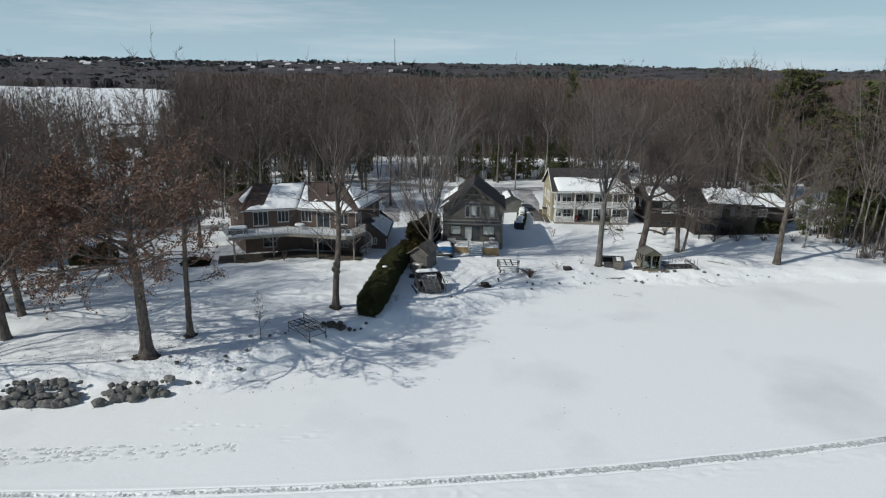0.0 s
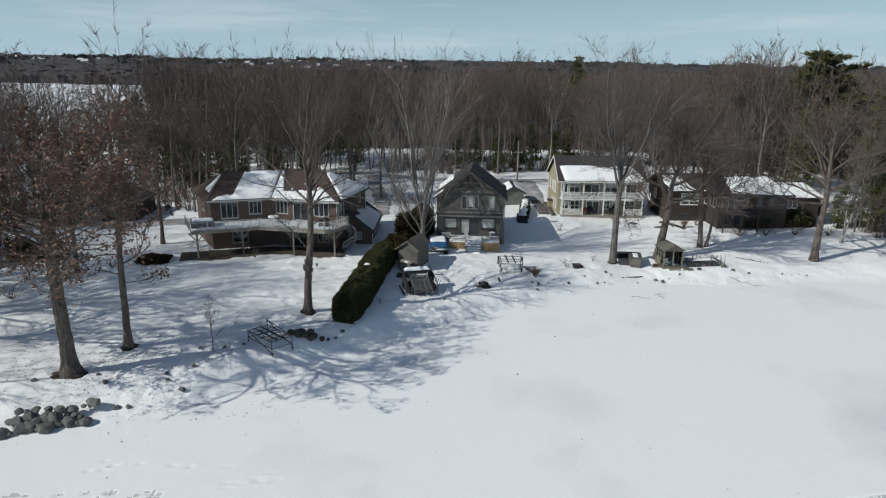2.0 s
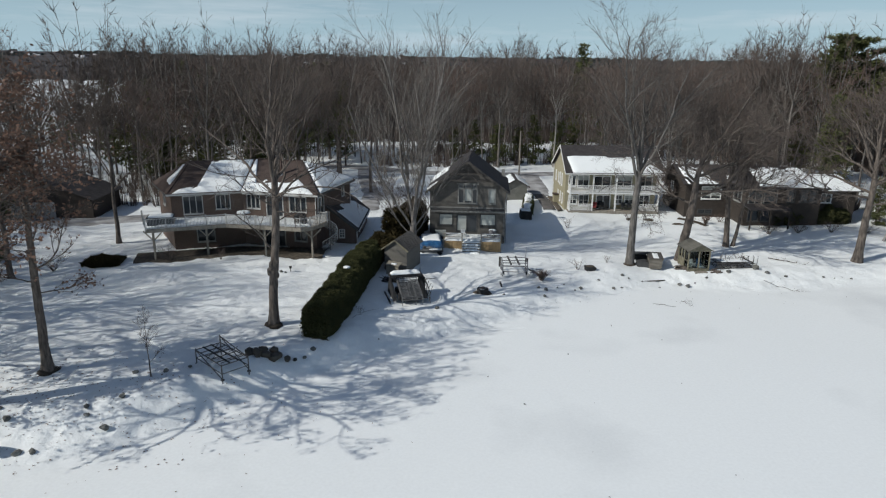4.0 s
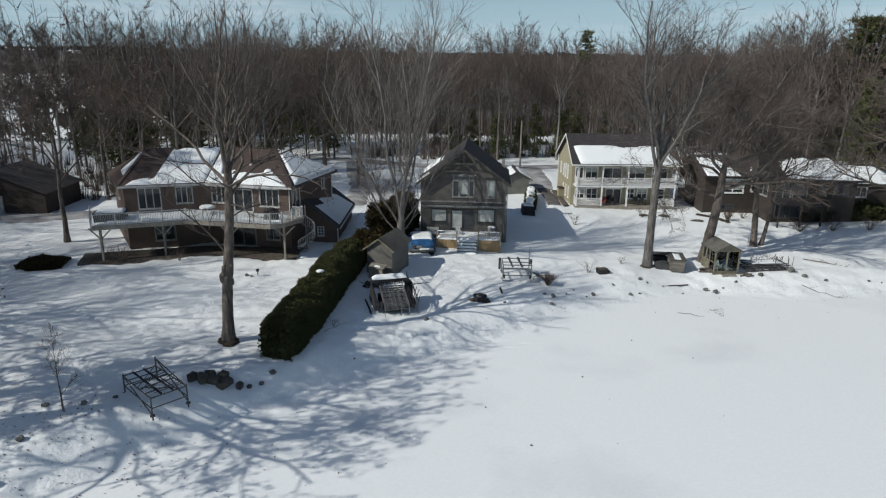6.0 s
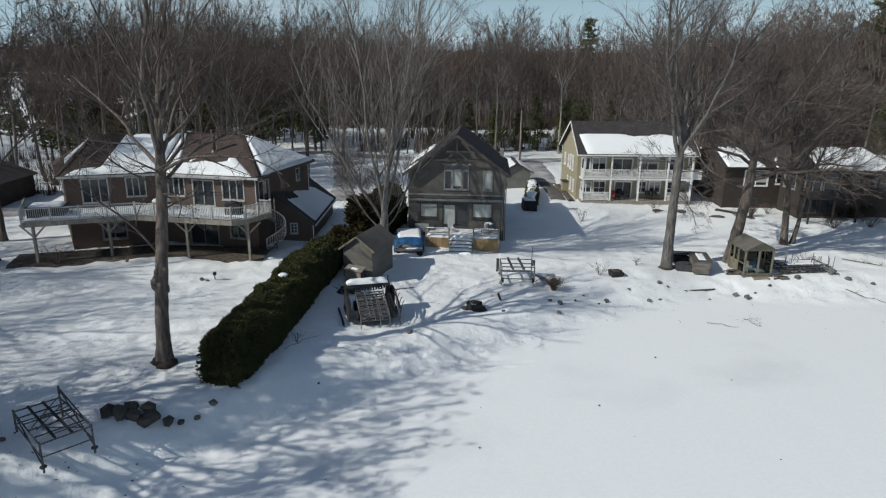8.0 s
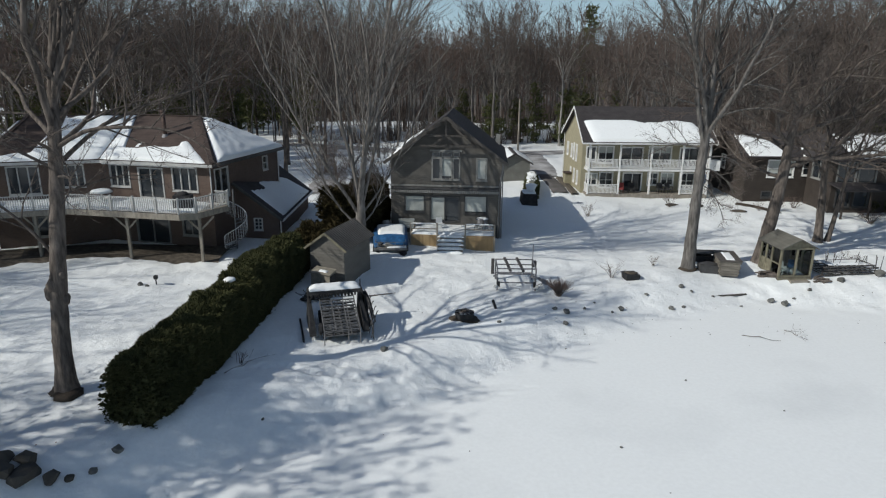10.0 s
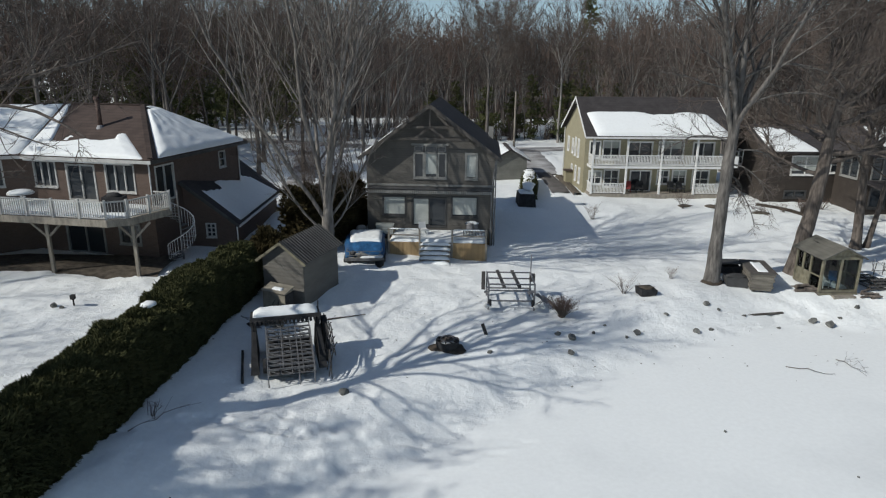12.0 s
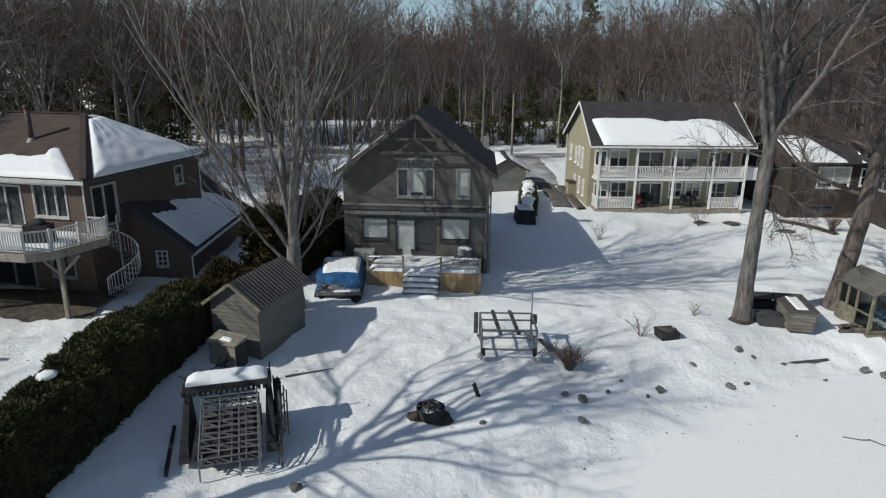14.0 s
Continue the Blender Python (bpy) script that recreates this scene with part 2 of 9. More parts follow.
MULCH = mat("leaf_litter", (0.06, 0.05, 0.04), (0.135, 0.115, 0.09), 3.0, 0.95, 0.6, 25.0)
MULCH_DARK = mat("dark_leaf_litter", (0.03, 0.025, 0.02), (0.075, 0.06, 0.046), 4.0, 0.95, 0.8, 20.0)
STOVE_PIPE = mat("rusty_pipe", (0.05, 0.035, 0.03), (0.13, 0.085, 0.07), 5.0, 0.7, 0.2, 24.0, metal=0.15)
STEEL_DARK = mat("weathered_steel", (0.06, 0.057, 0.055), (0.13, 0.122, 0.115), 4.0, 0.7, 0.2, 30.0, metal=0.2)
RED_CLOTH = mat("red_cloth", (0.20, 0.04, 0.04), (0.30, 0.07, 0.06), 3.0, 0.8, 0.1, 20.0)


def glass_material():
    m = bpy.data.materials.new("window_glass")
    m.use_nodes = True
    b = m.node_tree.nodes["Principled BSDF"]
    b.inputs["Base Color"].default_value = (0.025, 0.03, 0.035, 1)
    b.inputs["Roughness"].default_value = 0.06
    b.inputs["Specular IOR Level"].default_value = 0.6
    return m


GLASS = glass_material()


def clear_glass_material():
    """Thin clear glass: light goes through, with a faint reflection."""
    m = bpy.data.materials.new("clear_glass")
    m.use_nodes = True
    n, l = m.node_tree.nodes, m.node_tree.links
    n.remove(n["Principled BSDF"])
    thin, gloss, mix, fres = n.new("ShaderNodeBsdfTransparent"), n.new("ShaderNodeBsdfGlossy"), n.new("ShaderNodeMixShader"), n.new("ShaderNodeFresnel")
    thin.inputs["Color"].default_value = (0.78, 0.82, 0.82, 1)
    gloss.inputs["Roughness"].default_value = 0.05
    fres.inputs["IOR"].default_value = 1.25
    l.new(fres.outputs[0], mix.inputs[0])
    l.new(thin.outputs[0], mix.inputs[1])
    l.new(gloss.outputs[0], mix.inputs[2])
    l.new(mix.outputs[0], n["Material Output"].inputs["Surface"])
    return m


CLEAR_GLASS = clear_glass_material()

# ---------------------------------------------------------------- mesh building


class Geo:
    """Collects vertices and faces for one mesh."""

    def __init__(self):
        self.v, self.f = [], []

    def box(self, x0, x1, y0, y1, z0, z1):
        k = len(self.v)
        self.v += [(x, y, z) for z in (z0, z1) for y in (y0, y1) for x in (x0, x1)]
        self.f += [tuple(k + i for i in q) for q in ((0, 2, 3, 1), (4, 5, 7, 6), (0, 1, 5, 4), (2, 6, 7, 3), (0, 4, 6, 2), (1, 3, 7, 5))]
        return self

    def prism(self, low, high):
        """Two rings of equal length, joined and capped."""
        k, n = len(self.v), len(low)
        self.v += [tuple(p) for p in low] + [tuple(p) for p in high]
        self.f += [(k + i, k + (i + 1) % n, k + n + (i + 1) % n, k + n + i) for i in range(n)]
        self.f += [tuple(k + i for i in reversed(range(n))), tuple(k + n + i for i in range(n))]
        return self

    def tube(self, p, q, r0, r1=None, n=6, cap=True):
        r1 = r0 if r1 is None else r1
        p, q = Vector(p), Vector(q)
        d = (q - p).normalized()
        a = d.orthogonal().normalized()
        b = d.cross(a)
        ring = [(math.cos(6.28319 * i / n), math.sin(6.28319 * i / n)) for i in range(n)]
        k = len(self.v)
        self.v += [tuple(p + (a * c + b * s) * r0) for c, s in ring] + [tuple(q + (a * c + b * s) * r1) for c, s in ring]
        self.f += [(k + i, k + (i + 1) % n, k + n + (i + 1) % n, k + n + i) for i in range(n)]
        if cap:
            self.f += [tuple(k + i for i in reversed(range(n))), tuple(k + n + i for i in range(n))]
        return self

    def sweep(self, path, n=6):
        """One unbroken tapering limb through the places and radii of a path."""
        k = len(self.v)
        side = None
        for i, (p, r) in enumerate(path):
            d = (path[min(i + 1, len(path) - 1)][0] - path[max(i - 1, 0)][0]).normalized()
            side = d.orthogonal().normalized() if side is None else (side - d * side.dot(d)).normalized()
            up = d.cross(side)
            self.v += [tuple(p + (side * math.cos(6.28319 * j / n) + up * math.sin(6.28319 * j / n)) * r) for j in range(n)]
        for i in range(len(path) - 1):
            self.f += [(k + i * n + j, k + i * n + (j + 1) % n, k + (i + 1) * n + (j + 1) % n, k + (i + 1) * n + j) for j in range(n)]
        return self

    def beam(self, p, q, w, h):
        """A square timber from p to q, w wide and h deep."""
        p, q = Vector(p), Vector(q)
        d = (q - p).normalized()
        side = d.cross(Vector((0, 0, 1)))
        side = side.normalized() if side.length > 1e-4 else Vector((1, 0, 0))
        up = side.cross(d)
        off = [side * (sx * w / 2) + up * (sz * h / 2) for sx, sz in ((-1, -1), (1, -1), (1, 1), (-1, 1))]
        return self.prism([p + o for o in off], [q + o for o in off])

    def slab(self, quad, t):
        """A thick sheet whose top is the given polygon (counter-clockwise from outside)."""
        q = [Vector(p) for p in quad]
        nrm = (q[1] - q[0]).cross(q[-1] - q[0]).normalized()
        return self.prism([p - nrm * t for p in q], q)

    def lump(self, centre, size, seed, n=8, m=5, rough=0.25):
        """A stone-like lump with an uneven outline."""
        rnd = random.Random(seed)
        k = len(self.v)
        cx, cy, cz = centre
        ph = [rnd.uniform(0, 6.28) for _ in range(4)]
        self.v.append((cx, cy, cz - size[2]))
        for j in range(1, m):
            a = math.pi * j / m - math.pi / 2
            for i in range(n):
                b = 6.28319 * i / n
                r = 1 + rough * (math.sin(2 * b + ph[0]) * 0.5 + math.sin(3 * b + ph[1] + j) * 0.4 + rnd.uniform(-0.4, 0.4))
                self.v.append((cx + size[0] * r * math.cos(a) * math.cos(b), cy + size[1] * r * math.cos(a) * math.sin(b), cz + size[2] * (0.85 + 0.15 * r) * math.sin(a)))
        self.v.append((cx, cy, cz + size[2]))
        for i in range(n):
            self.f.append((k, k + 1 + (i + 1) % n, k + 1 + i))
            top = k + 1 + (m - 2) * n
            self.f.append((top + i, top + (i + 1) % n, top + n))
            for j in range(m - 2):
                s = k + 1 + j * n
                self.f.append((s + i, s + (i + 1) % n, s + n + (i + 1) % n, s + n + i))
        return self

    def mesh(self, name, material, smooth=False):
        me = bpy.data.meshes.new(name)
        me.from_pydata(self.v, [], self.f)
        me.materials.append(material)
        if smooth:
            me.polygons.foreach_set("use_smooth", [True] * len(me.polygons))
        me.update()
        return me


def part(name, geo, material, parent, label="", smooth=False):
    ob = new(name, geo.mesh(name, material, smooth))
    ob.parent = parent
    return tagged(ob, label)


def thing(name, label, category, x, y, z=None, rz=0.0, group="", kind=""):
    ob = new(name)
    ob.matrix_world = pose(x, y, ground_z(x, y) if z is None else z, 0, 0, rz)
    ob.empty_display_size = 0.3
    return tagged(ob, label, category, group, kind)


def solid(name, geo, material, label, category, x, y, z=None, rz=0.0, group="", kind="", smooth=False):
    ob = new(name, geo.mesh(name, material, smooth))
    ob.matrix_world = pose(x, y, ground_z(x, y) if z is None else z, 0, 0, rz)
    return tagged(ob, label, category, group, kind)


# ---------------------------------------------------------------- ground
SHORE = [(-400, 40), (-60, 46), (-36, 47.3), (-29.5, 47.8), (-23, 49.6), (-17.7, 51.0), (-13.7, 55), (-7.4, 60.6), (1.5, 67.2), (8.5, 73.0), (16.5, 78.6),
         (25, 82.6), (36, 81.2), (49, 83.4), (62, 82.6), (90, 78), (400, 60)]
SX, SY = [p[0] for p in SHORE], [p[1] for p in SHORE]


def smooth01(v):
    v = np.clip(v, 0, 1)
    return v * v * (3 - 2 * v)


def base_height(x, y):
    d = y - np.interp(x, SX, SY)
    bank = 1.0 + 0.6 * smooth01((0.5 - x) / 7)
    z = bank * smooth01(d / 5.5) + (2.3 - bank) * smooth01((d - 5) / 30)
    z = z + 1.1 * np.exp(-((x - 55) / 11) ** 2 - ((y - 97) / 6) ** 2)
    far = np.hypot(x, y)
    z = z + 6.0 * smooth01((far - 450) / 500) + 62 * smooth01((far - 900) / 1500) * (0.86 + 0.10 * np.sin(x / 420 + 1.1) - 0.09 * x / 900)
    return z


def ground_z(x, y):
    return float(base_height(np.float64(x), np.float64(y)))


def lines(spans):
    out = []
    for a, b, step in spans:
        n = max(1, int(round((b - a) / step)))
        out += [a + (b - a) * i / n for i in range(n)]
    return np.array(out + [spans[-1][1]])


def noise_grid(X, Y, scale, seed):
    """Smooth value noise on a grid of places."""
    rng = np.random.RandomState(seed)
    tab = rng.rand(64, 64)
    u, v = X / scale, Y / scale
    i, j = np.floor(u).astype(int), np.floor(v).astype(int)
    a, b = u - i, v - j
    a, b = a * a * (3 - 2 * a), b * b * (3 - 2 * b)
    g = lambda p, q: tab[p % 64, q % 64]
    return (g(i, j) * (1 - a) + g(i + 1, j) * a) * (1 - b) + (g(i, j + 1) * (1 - a) + g(i + 1, j + 1) * a) * b - 0.5


def track_y(x):
    return 37.93 + 0.1138 * x + 0.00155 * x ** 2


SURFACE = []


def surface_z(x, y):
    """The height of the snow itself, dents and drifts included."""
    xs, ys, Z = SURFACE
    i, j = int(np.searchsorted(xs, x)) - 1, int(np.searchsorted(ys, y)) - 1
    a, b = (x - xs[i]) / (xs[i + 1] - xs[i]), (y - ys[j]) / (ys[j + 1] - ys[j])
    return float((Z[j, i] * (1 - a) + Z[j, i + 1] * a) * (1 - b) + (Z[j + 1, i] * (1 - a) + Z[j + 1, i + 1] * a) * b)


def build_ground():
    xs = lines([(-3000, -800, 200), (-800, -200, 40), (-200, -60, 8), (-60, -36, 1.0), (-36, -14, 0.16), (-14, -8, 0.3), (-8, 3, 0.12), (3, 44, 0.32), (44, 70, 0.8), (70, 200, 8), (200, 800, 40), (800, 3000, 200)])
    ys = lines([(-400, 0, 40), (0, 24, 4), (24, 33, 1), (33, 46, 0.13), (46, 68.6, 0.32), (68.6, 71.6, 0.1), (71.6, 100, 0.32), (100, 130, 0.8), (130, 200, 5), (200, 800, 30), (800, 4200, 150)])
    X, Y = np.meshgrid(xs, ys)
    Z = base_height(X, Y)
    d = Y - np.interp(X, SX, SY)
    land = smooth01((d + 0.5) / 3) * (1 - smooth01((Y - 140) / 40))
    Z += land * (0.13 * noise_grid(X, Y, 4.1, 1) + 0.13 * noise_grid(X, Y, 1.5, 2) + 0.105 * noise_grid(X, Y, 0.6, 3))
    edge = np.exp(-((d - 1.8) / 1.8) ** 2) * (Y < 140)
    Z += edge * (0.13 * noise_grid(X, Y, 1.1, 4) + 0.13 * noise_grid(X, Y, 0.55, 5))
    lake = (1 - land) * (Y < 140)
    Z += lake * (0.05 * noise_grid(X, Y, 7, 6) + 0.012 * noise_grid(X, Y, 0.9, 7)) * (1 - np.exp(-((Y - track_y(X)) / 1.3) ** 2))
    # the ridge and furrow that a sled left along the lake, and the scuffed strip beside it
    w = Y - track_y(X)
    inlake = (np.abs(X) < 60) * (Y < 50)
    Z += inlake * (-0.14 * np.exp(-(w / 0.44) ** 6) + 0.02 * np.exp(-((w - 0.6) / 0.2) ** 2) + 0.07 * noise_grid(X, Y, 0.45, 9) * np.exp(-((w + 1.4) / 0.8) ** 2))
    # footprints: loose lines of dents
    rnd = random.Random(7)
    trod_shade = np.zeros(X.shape, bool)
    trails = [(-36, 40.0, -15, 41.9, 150, 0.75), (-12, 43.2, -8, 44.0, 10, 0.3), (16, 39.5, 24, 40.6, 16, 0.4), (-22, 45.2, -12, 44.6, 10, 0.4),
              (-4, 65.5, 3.5, 70.5, 40, 0.5), (3.8, 70.5, 6, 74, 26, 0.8), (2, 86.5, 6.4, 79, 30, 0.5), (7, 87, 5.5, 80, 16, 0.3), (0.5, 88, 4.5, 86, 16, 0.5), (3, 69, 9, 73, 22, 1.2), (13, 90, 22, 92, 18, 0.3), (-3, 70, 2, 71, 14, 0.6), (12, 97, 26, 90.5, 26, 0.3), (25, 84.2, 36, 83.0, 22, 0.6), (42, 85, 47, 85.3, 12, 0.3)]
    for x0, y0, x1, y1, n, wide in trails:
        for i in range(n):
            f = rnd.random()
            lane = rnd.gauss(0, wide)
            if n > 100:
                f = f ** 1.25
                lane = rnd.choice((-0.95, -0.35, 0.2, 0.75)) * (1.15 - 0.5 * f) + rnd.gauss(0, 0.09)
            cx, cy = x0 + (x1 - x0) * f + rnd.gauss(0, 0.1), y0 + (y1 - y0) * f + lane
            i0, i1 = np.searchsorted(xs, (cx - 1.2, cx + 1.2))
            j0, j1 = np.searchsorted(ys, (cy - 1.2, cy + 1.2))
            q = (X[j0:j1, i0:i1] - cx) ** 2 / 0.06 + (Y[j0:j1, i0:i1] - cy) ** 2 / 0.03
            Z[j0:j1, i0:i1] += -0.06 * np.exp(-q * 1.6) + 0.006 * np.exp(-((np.sqrt(q) - 1.8) ** 2) * 2)
            # dent floors: trodden grey that also stands in for their shade
            if n > 100:
                trod_shade[j0:j1, i0:i1] |= q < 0.42
    # a line of small paw prints across the bank
    for x0, y0, x1, y1, n in ((-7.0, 69.0, -5.4, 69.7, 9), (-2.9, 70.9, -1.7, 70.5, 10), (-1.7, 70.5, 0.5, 70.55, 15), (0.5, 70.55, 1.5, 71.3, 7), (-4.4, 70.5, -3.0, 70.9, 6)):
        for i in range(n):
            f = (i + rnd.uniform(-0.2, 0.2)) / n
            cx, cy = x0 + (x1 - x0) * f, y0 + (y1 - y0) * f + (0.13 if i % 2 else -0.13) + rnd.gauss(0, 0.04)
            i0, i1 = np.searchsorted(xs, (cx - 0.5, cx + 0.5))
            j0, j1 = np.searchsorted(ys, (cy - 0.5, cy + 0.5))
            Z[j0:j1, i0:i1] -= 0.12 * np.exp(-((X[j0:j1, i0:i1] - cx) ** 2 + (Y[j0:j1, i0:i1] - cy) ** 2) / 0.014)
    SURFACE.extend((xs, ys, Z))
    nx, ny = len(xs), len(ys)
    me = bpy.data.meshes.new("ground")
    me.vertices.add(nx * ny)
    me.vertices.foreach_set("co", np.stack([X, Y, Z], -1).ravel())
    I = np.arange(nx * ny).reshape(ny, nx)
    q = np.stack([I[:-1, :-1], I[:-1, 1:], I[1:, 1:], I[1:, :-1]], -1).reshape(-1, 4)
    me.loops.add(q.size)
    me.loops.foreach_set("vertex_index", q.ravel())
    me.polygons.add(len(q))
    me.polygons.foreach_set("loop_start", np.arange(0, q.size, 4))
    me.polygons.foreach_set("use_smooth", np.ones(len(q), bool))
    me.materials.append(SNOW)
    me.materials.append(SNOW_YARD)
    me.materials.append(SNOW_TRACK_SHADE)
    me.materials.append(WOOD_FLOOR_SHADE)
    yard = (d > 0.4) & (Y < 150) & (np.abs(X) < 90)
    kind = yard.astype(np.int32)
    field = (X > -0.9 * Y) & (X < -0.40 * Y) & (Y > 190)
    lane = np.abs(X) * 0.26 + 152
    # deep under the trees the colour carries the shade on the snow
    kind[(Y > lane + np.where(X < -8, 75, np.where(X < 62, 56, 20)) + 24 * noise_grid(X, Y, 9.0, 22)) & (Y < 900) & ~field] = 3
    kind[trod_shade & (Y < 46)] = 2
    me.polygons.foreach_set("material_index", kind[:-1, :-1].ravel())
    me.update()
    me.validate()
    return tagged(new("ground", me), "snow-covered frozen lake and lawns, trampled near the shore", "ground", kind="structure")


build_ground()


def build_track():
    """The furrow that a sled ploughed along the lake: churned crumbs between two low lips."""
    xs, ws = np.arange(-38, 47, 0.085), np.linspace(-0.52, 0.52, 15)
    X, W = np.meshgrid(xs, ws)
    Y = W + track_y(X) + 0.10 * noise_grid(X, X * 0, 2.1, 31)
    edge = 1 - (np.abs(W) / 0.52) ** 4
    lip = 0.03 * np.exp(-((np.abs(W) - 0.30) / 0.10) ** 2) * (0.4 + 1.2 * (noise_grid(X, Y, 0.5, 32) + 0.5))
    Z = 0.012 + edge * (lip - 0.05 * np.exp(-(W / 0.16) ** 2) + 0.10 * noise_grid(X, Y, 0.17, 33) * np.exp(-(W / 0.30) ** 2)) - 0.06 * (1 - edge) + 0.02 * noise_grid(X, Y, 3.0, 34)
    n, m = X.shape
    I = np.arange(n * m).reshape(n, m)
    q = np.stack([I[:-1, :-1], I[:-1, 1:], I[1:, 1:], I[1:, :-1]], -1).reshape(-1, 4)
    me = bpy.data.meshes.new("sled_track")
    me.from_pydata(np.stack([X, Y, Z], -1).reshape(-1, 3).tolist(), [], q.tolist())
    me.materials.append(SNOW)
    me.materials.append(SNOW_TRACK_SHADE)
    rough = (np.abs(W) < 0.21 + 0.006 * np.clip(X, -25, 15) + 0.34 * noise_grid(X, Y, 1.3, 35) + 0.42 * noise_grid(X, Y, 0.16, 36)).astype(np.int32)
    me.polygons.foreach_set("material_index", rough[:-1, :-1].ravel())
    me.update()
    return tagged(new("sled_track", me), "rough furrow of churned snow along the lake", "track", kind="structure")


build_track()


def strip(name, path, width, material, label, category, lift=0.05, kind="structure"):
    """A flat ribbon laid along the ground."""
    g = Geo()
    pts = []
    for (xa, ya), (xb, yb) in zip(path, path[1:]):
        n = max(1, int(math.hypot(xb - xa, yb - ya) / 1.5))
        pts += [(xa + (xb - xa) * i / n, ya + (yb - ya) * i / n) for i in range(n)]
    pts.append(path[-1])
    rnd = random.Random(len(path) * 7 + int(width * 10))
    ring = []
    for i, (x, y) in enumerate(pts):
        a, b = pts[max(0, i - 1)], pts[min(len(pts) - 1, i + 1)]
        t = Vector((b[0] - a[0], b[1] - a[1], 0)).normalized()
        n = Vector((-t.y, t.x, 0))
        row = []
        for k in range(7):
            s = (k / 6 - 0.5) * width * (1 + (rnd.uniform(-0.12, 0.12) if k in (0, 6) else 0))
            px, py = x + n.x * s, y + n.y * s
            row.append((px, py, ground_z(px, py) + lift - (0.25 if k in (0, 6) else 0)))
        ring.append(row)
    for row in ring:
        g.v += row
    for i in range(len(ring) - 1):
        for k in range(6):
            a = i * 7 + k
            g.f.append((a, a + 7, a + 8, a + 1))
    ob = new(name, g.mesh(name, material, True))
    return tagged(ob, label, category, kind=kind)


strip("road", [(-75, 168), (-40, 160), (-14, 152), (-2, 146), (16, 145), (30, 147), (60, 158)], 6.0, ROAD_SNOW, "grey packed-snow lane between snow banks", "road", 0.12)
strip("driveway", [(17.8, 122), (18.6, 130), (19, 144)], 4.6, ROAD_SNOW, "driveway of grey packed snow", "driveway", 0.12)
strip("driveway", [(17.9, 111), (18.1, 116), (18.0, 123)], 2.2, ASPHALT, "bare patch of asphalt driveway edged with snow", "driveway", 0.14)
strip("driveway", [(-8.5, 109), (-9.5, 122), (-12.5, 138), (-14, 150)], 3.4, ROAD_SNOW, "cleared grey driveway through the snow", "driveway", 0.12)
strip("driveway", [(-36, 104), (-46, 100), (-60, 104), (-80, 120)], 5.0, ROAD_SNOW, "cleared grey driveway through the snow", "driveway", 0.12)

# ---------------------------------------------------------------- trees


def ribbon_tris(v, f, base, tip, width, rnd):
    """One twig: a slim triangle."""
    d = tip - base
    s = Vector((rnd.uniform(-1, 1), rnd.uniform(-1, 1), rnd.uniform(-1, 1))).cross(d)
    if s.length < 1e-5:
        return
    s.normalize()
    k = len(v)
    v += [tuple(base - s * width), tuple(base + s * width), tuple(tip)]
    f.append((k, k + 1, k + 2))


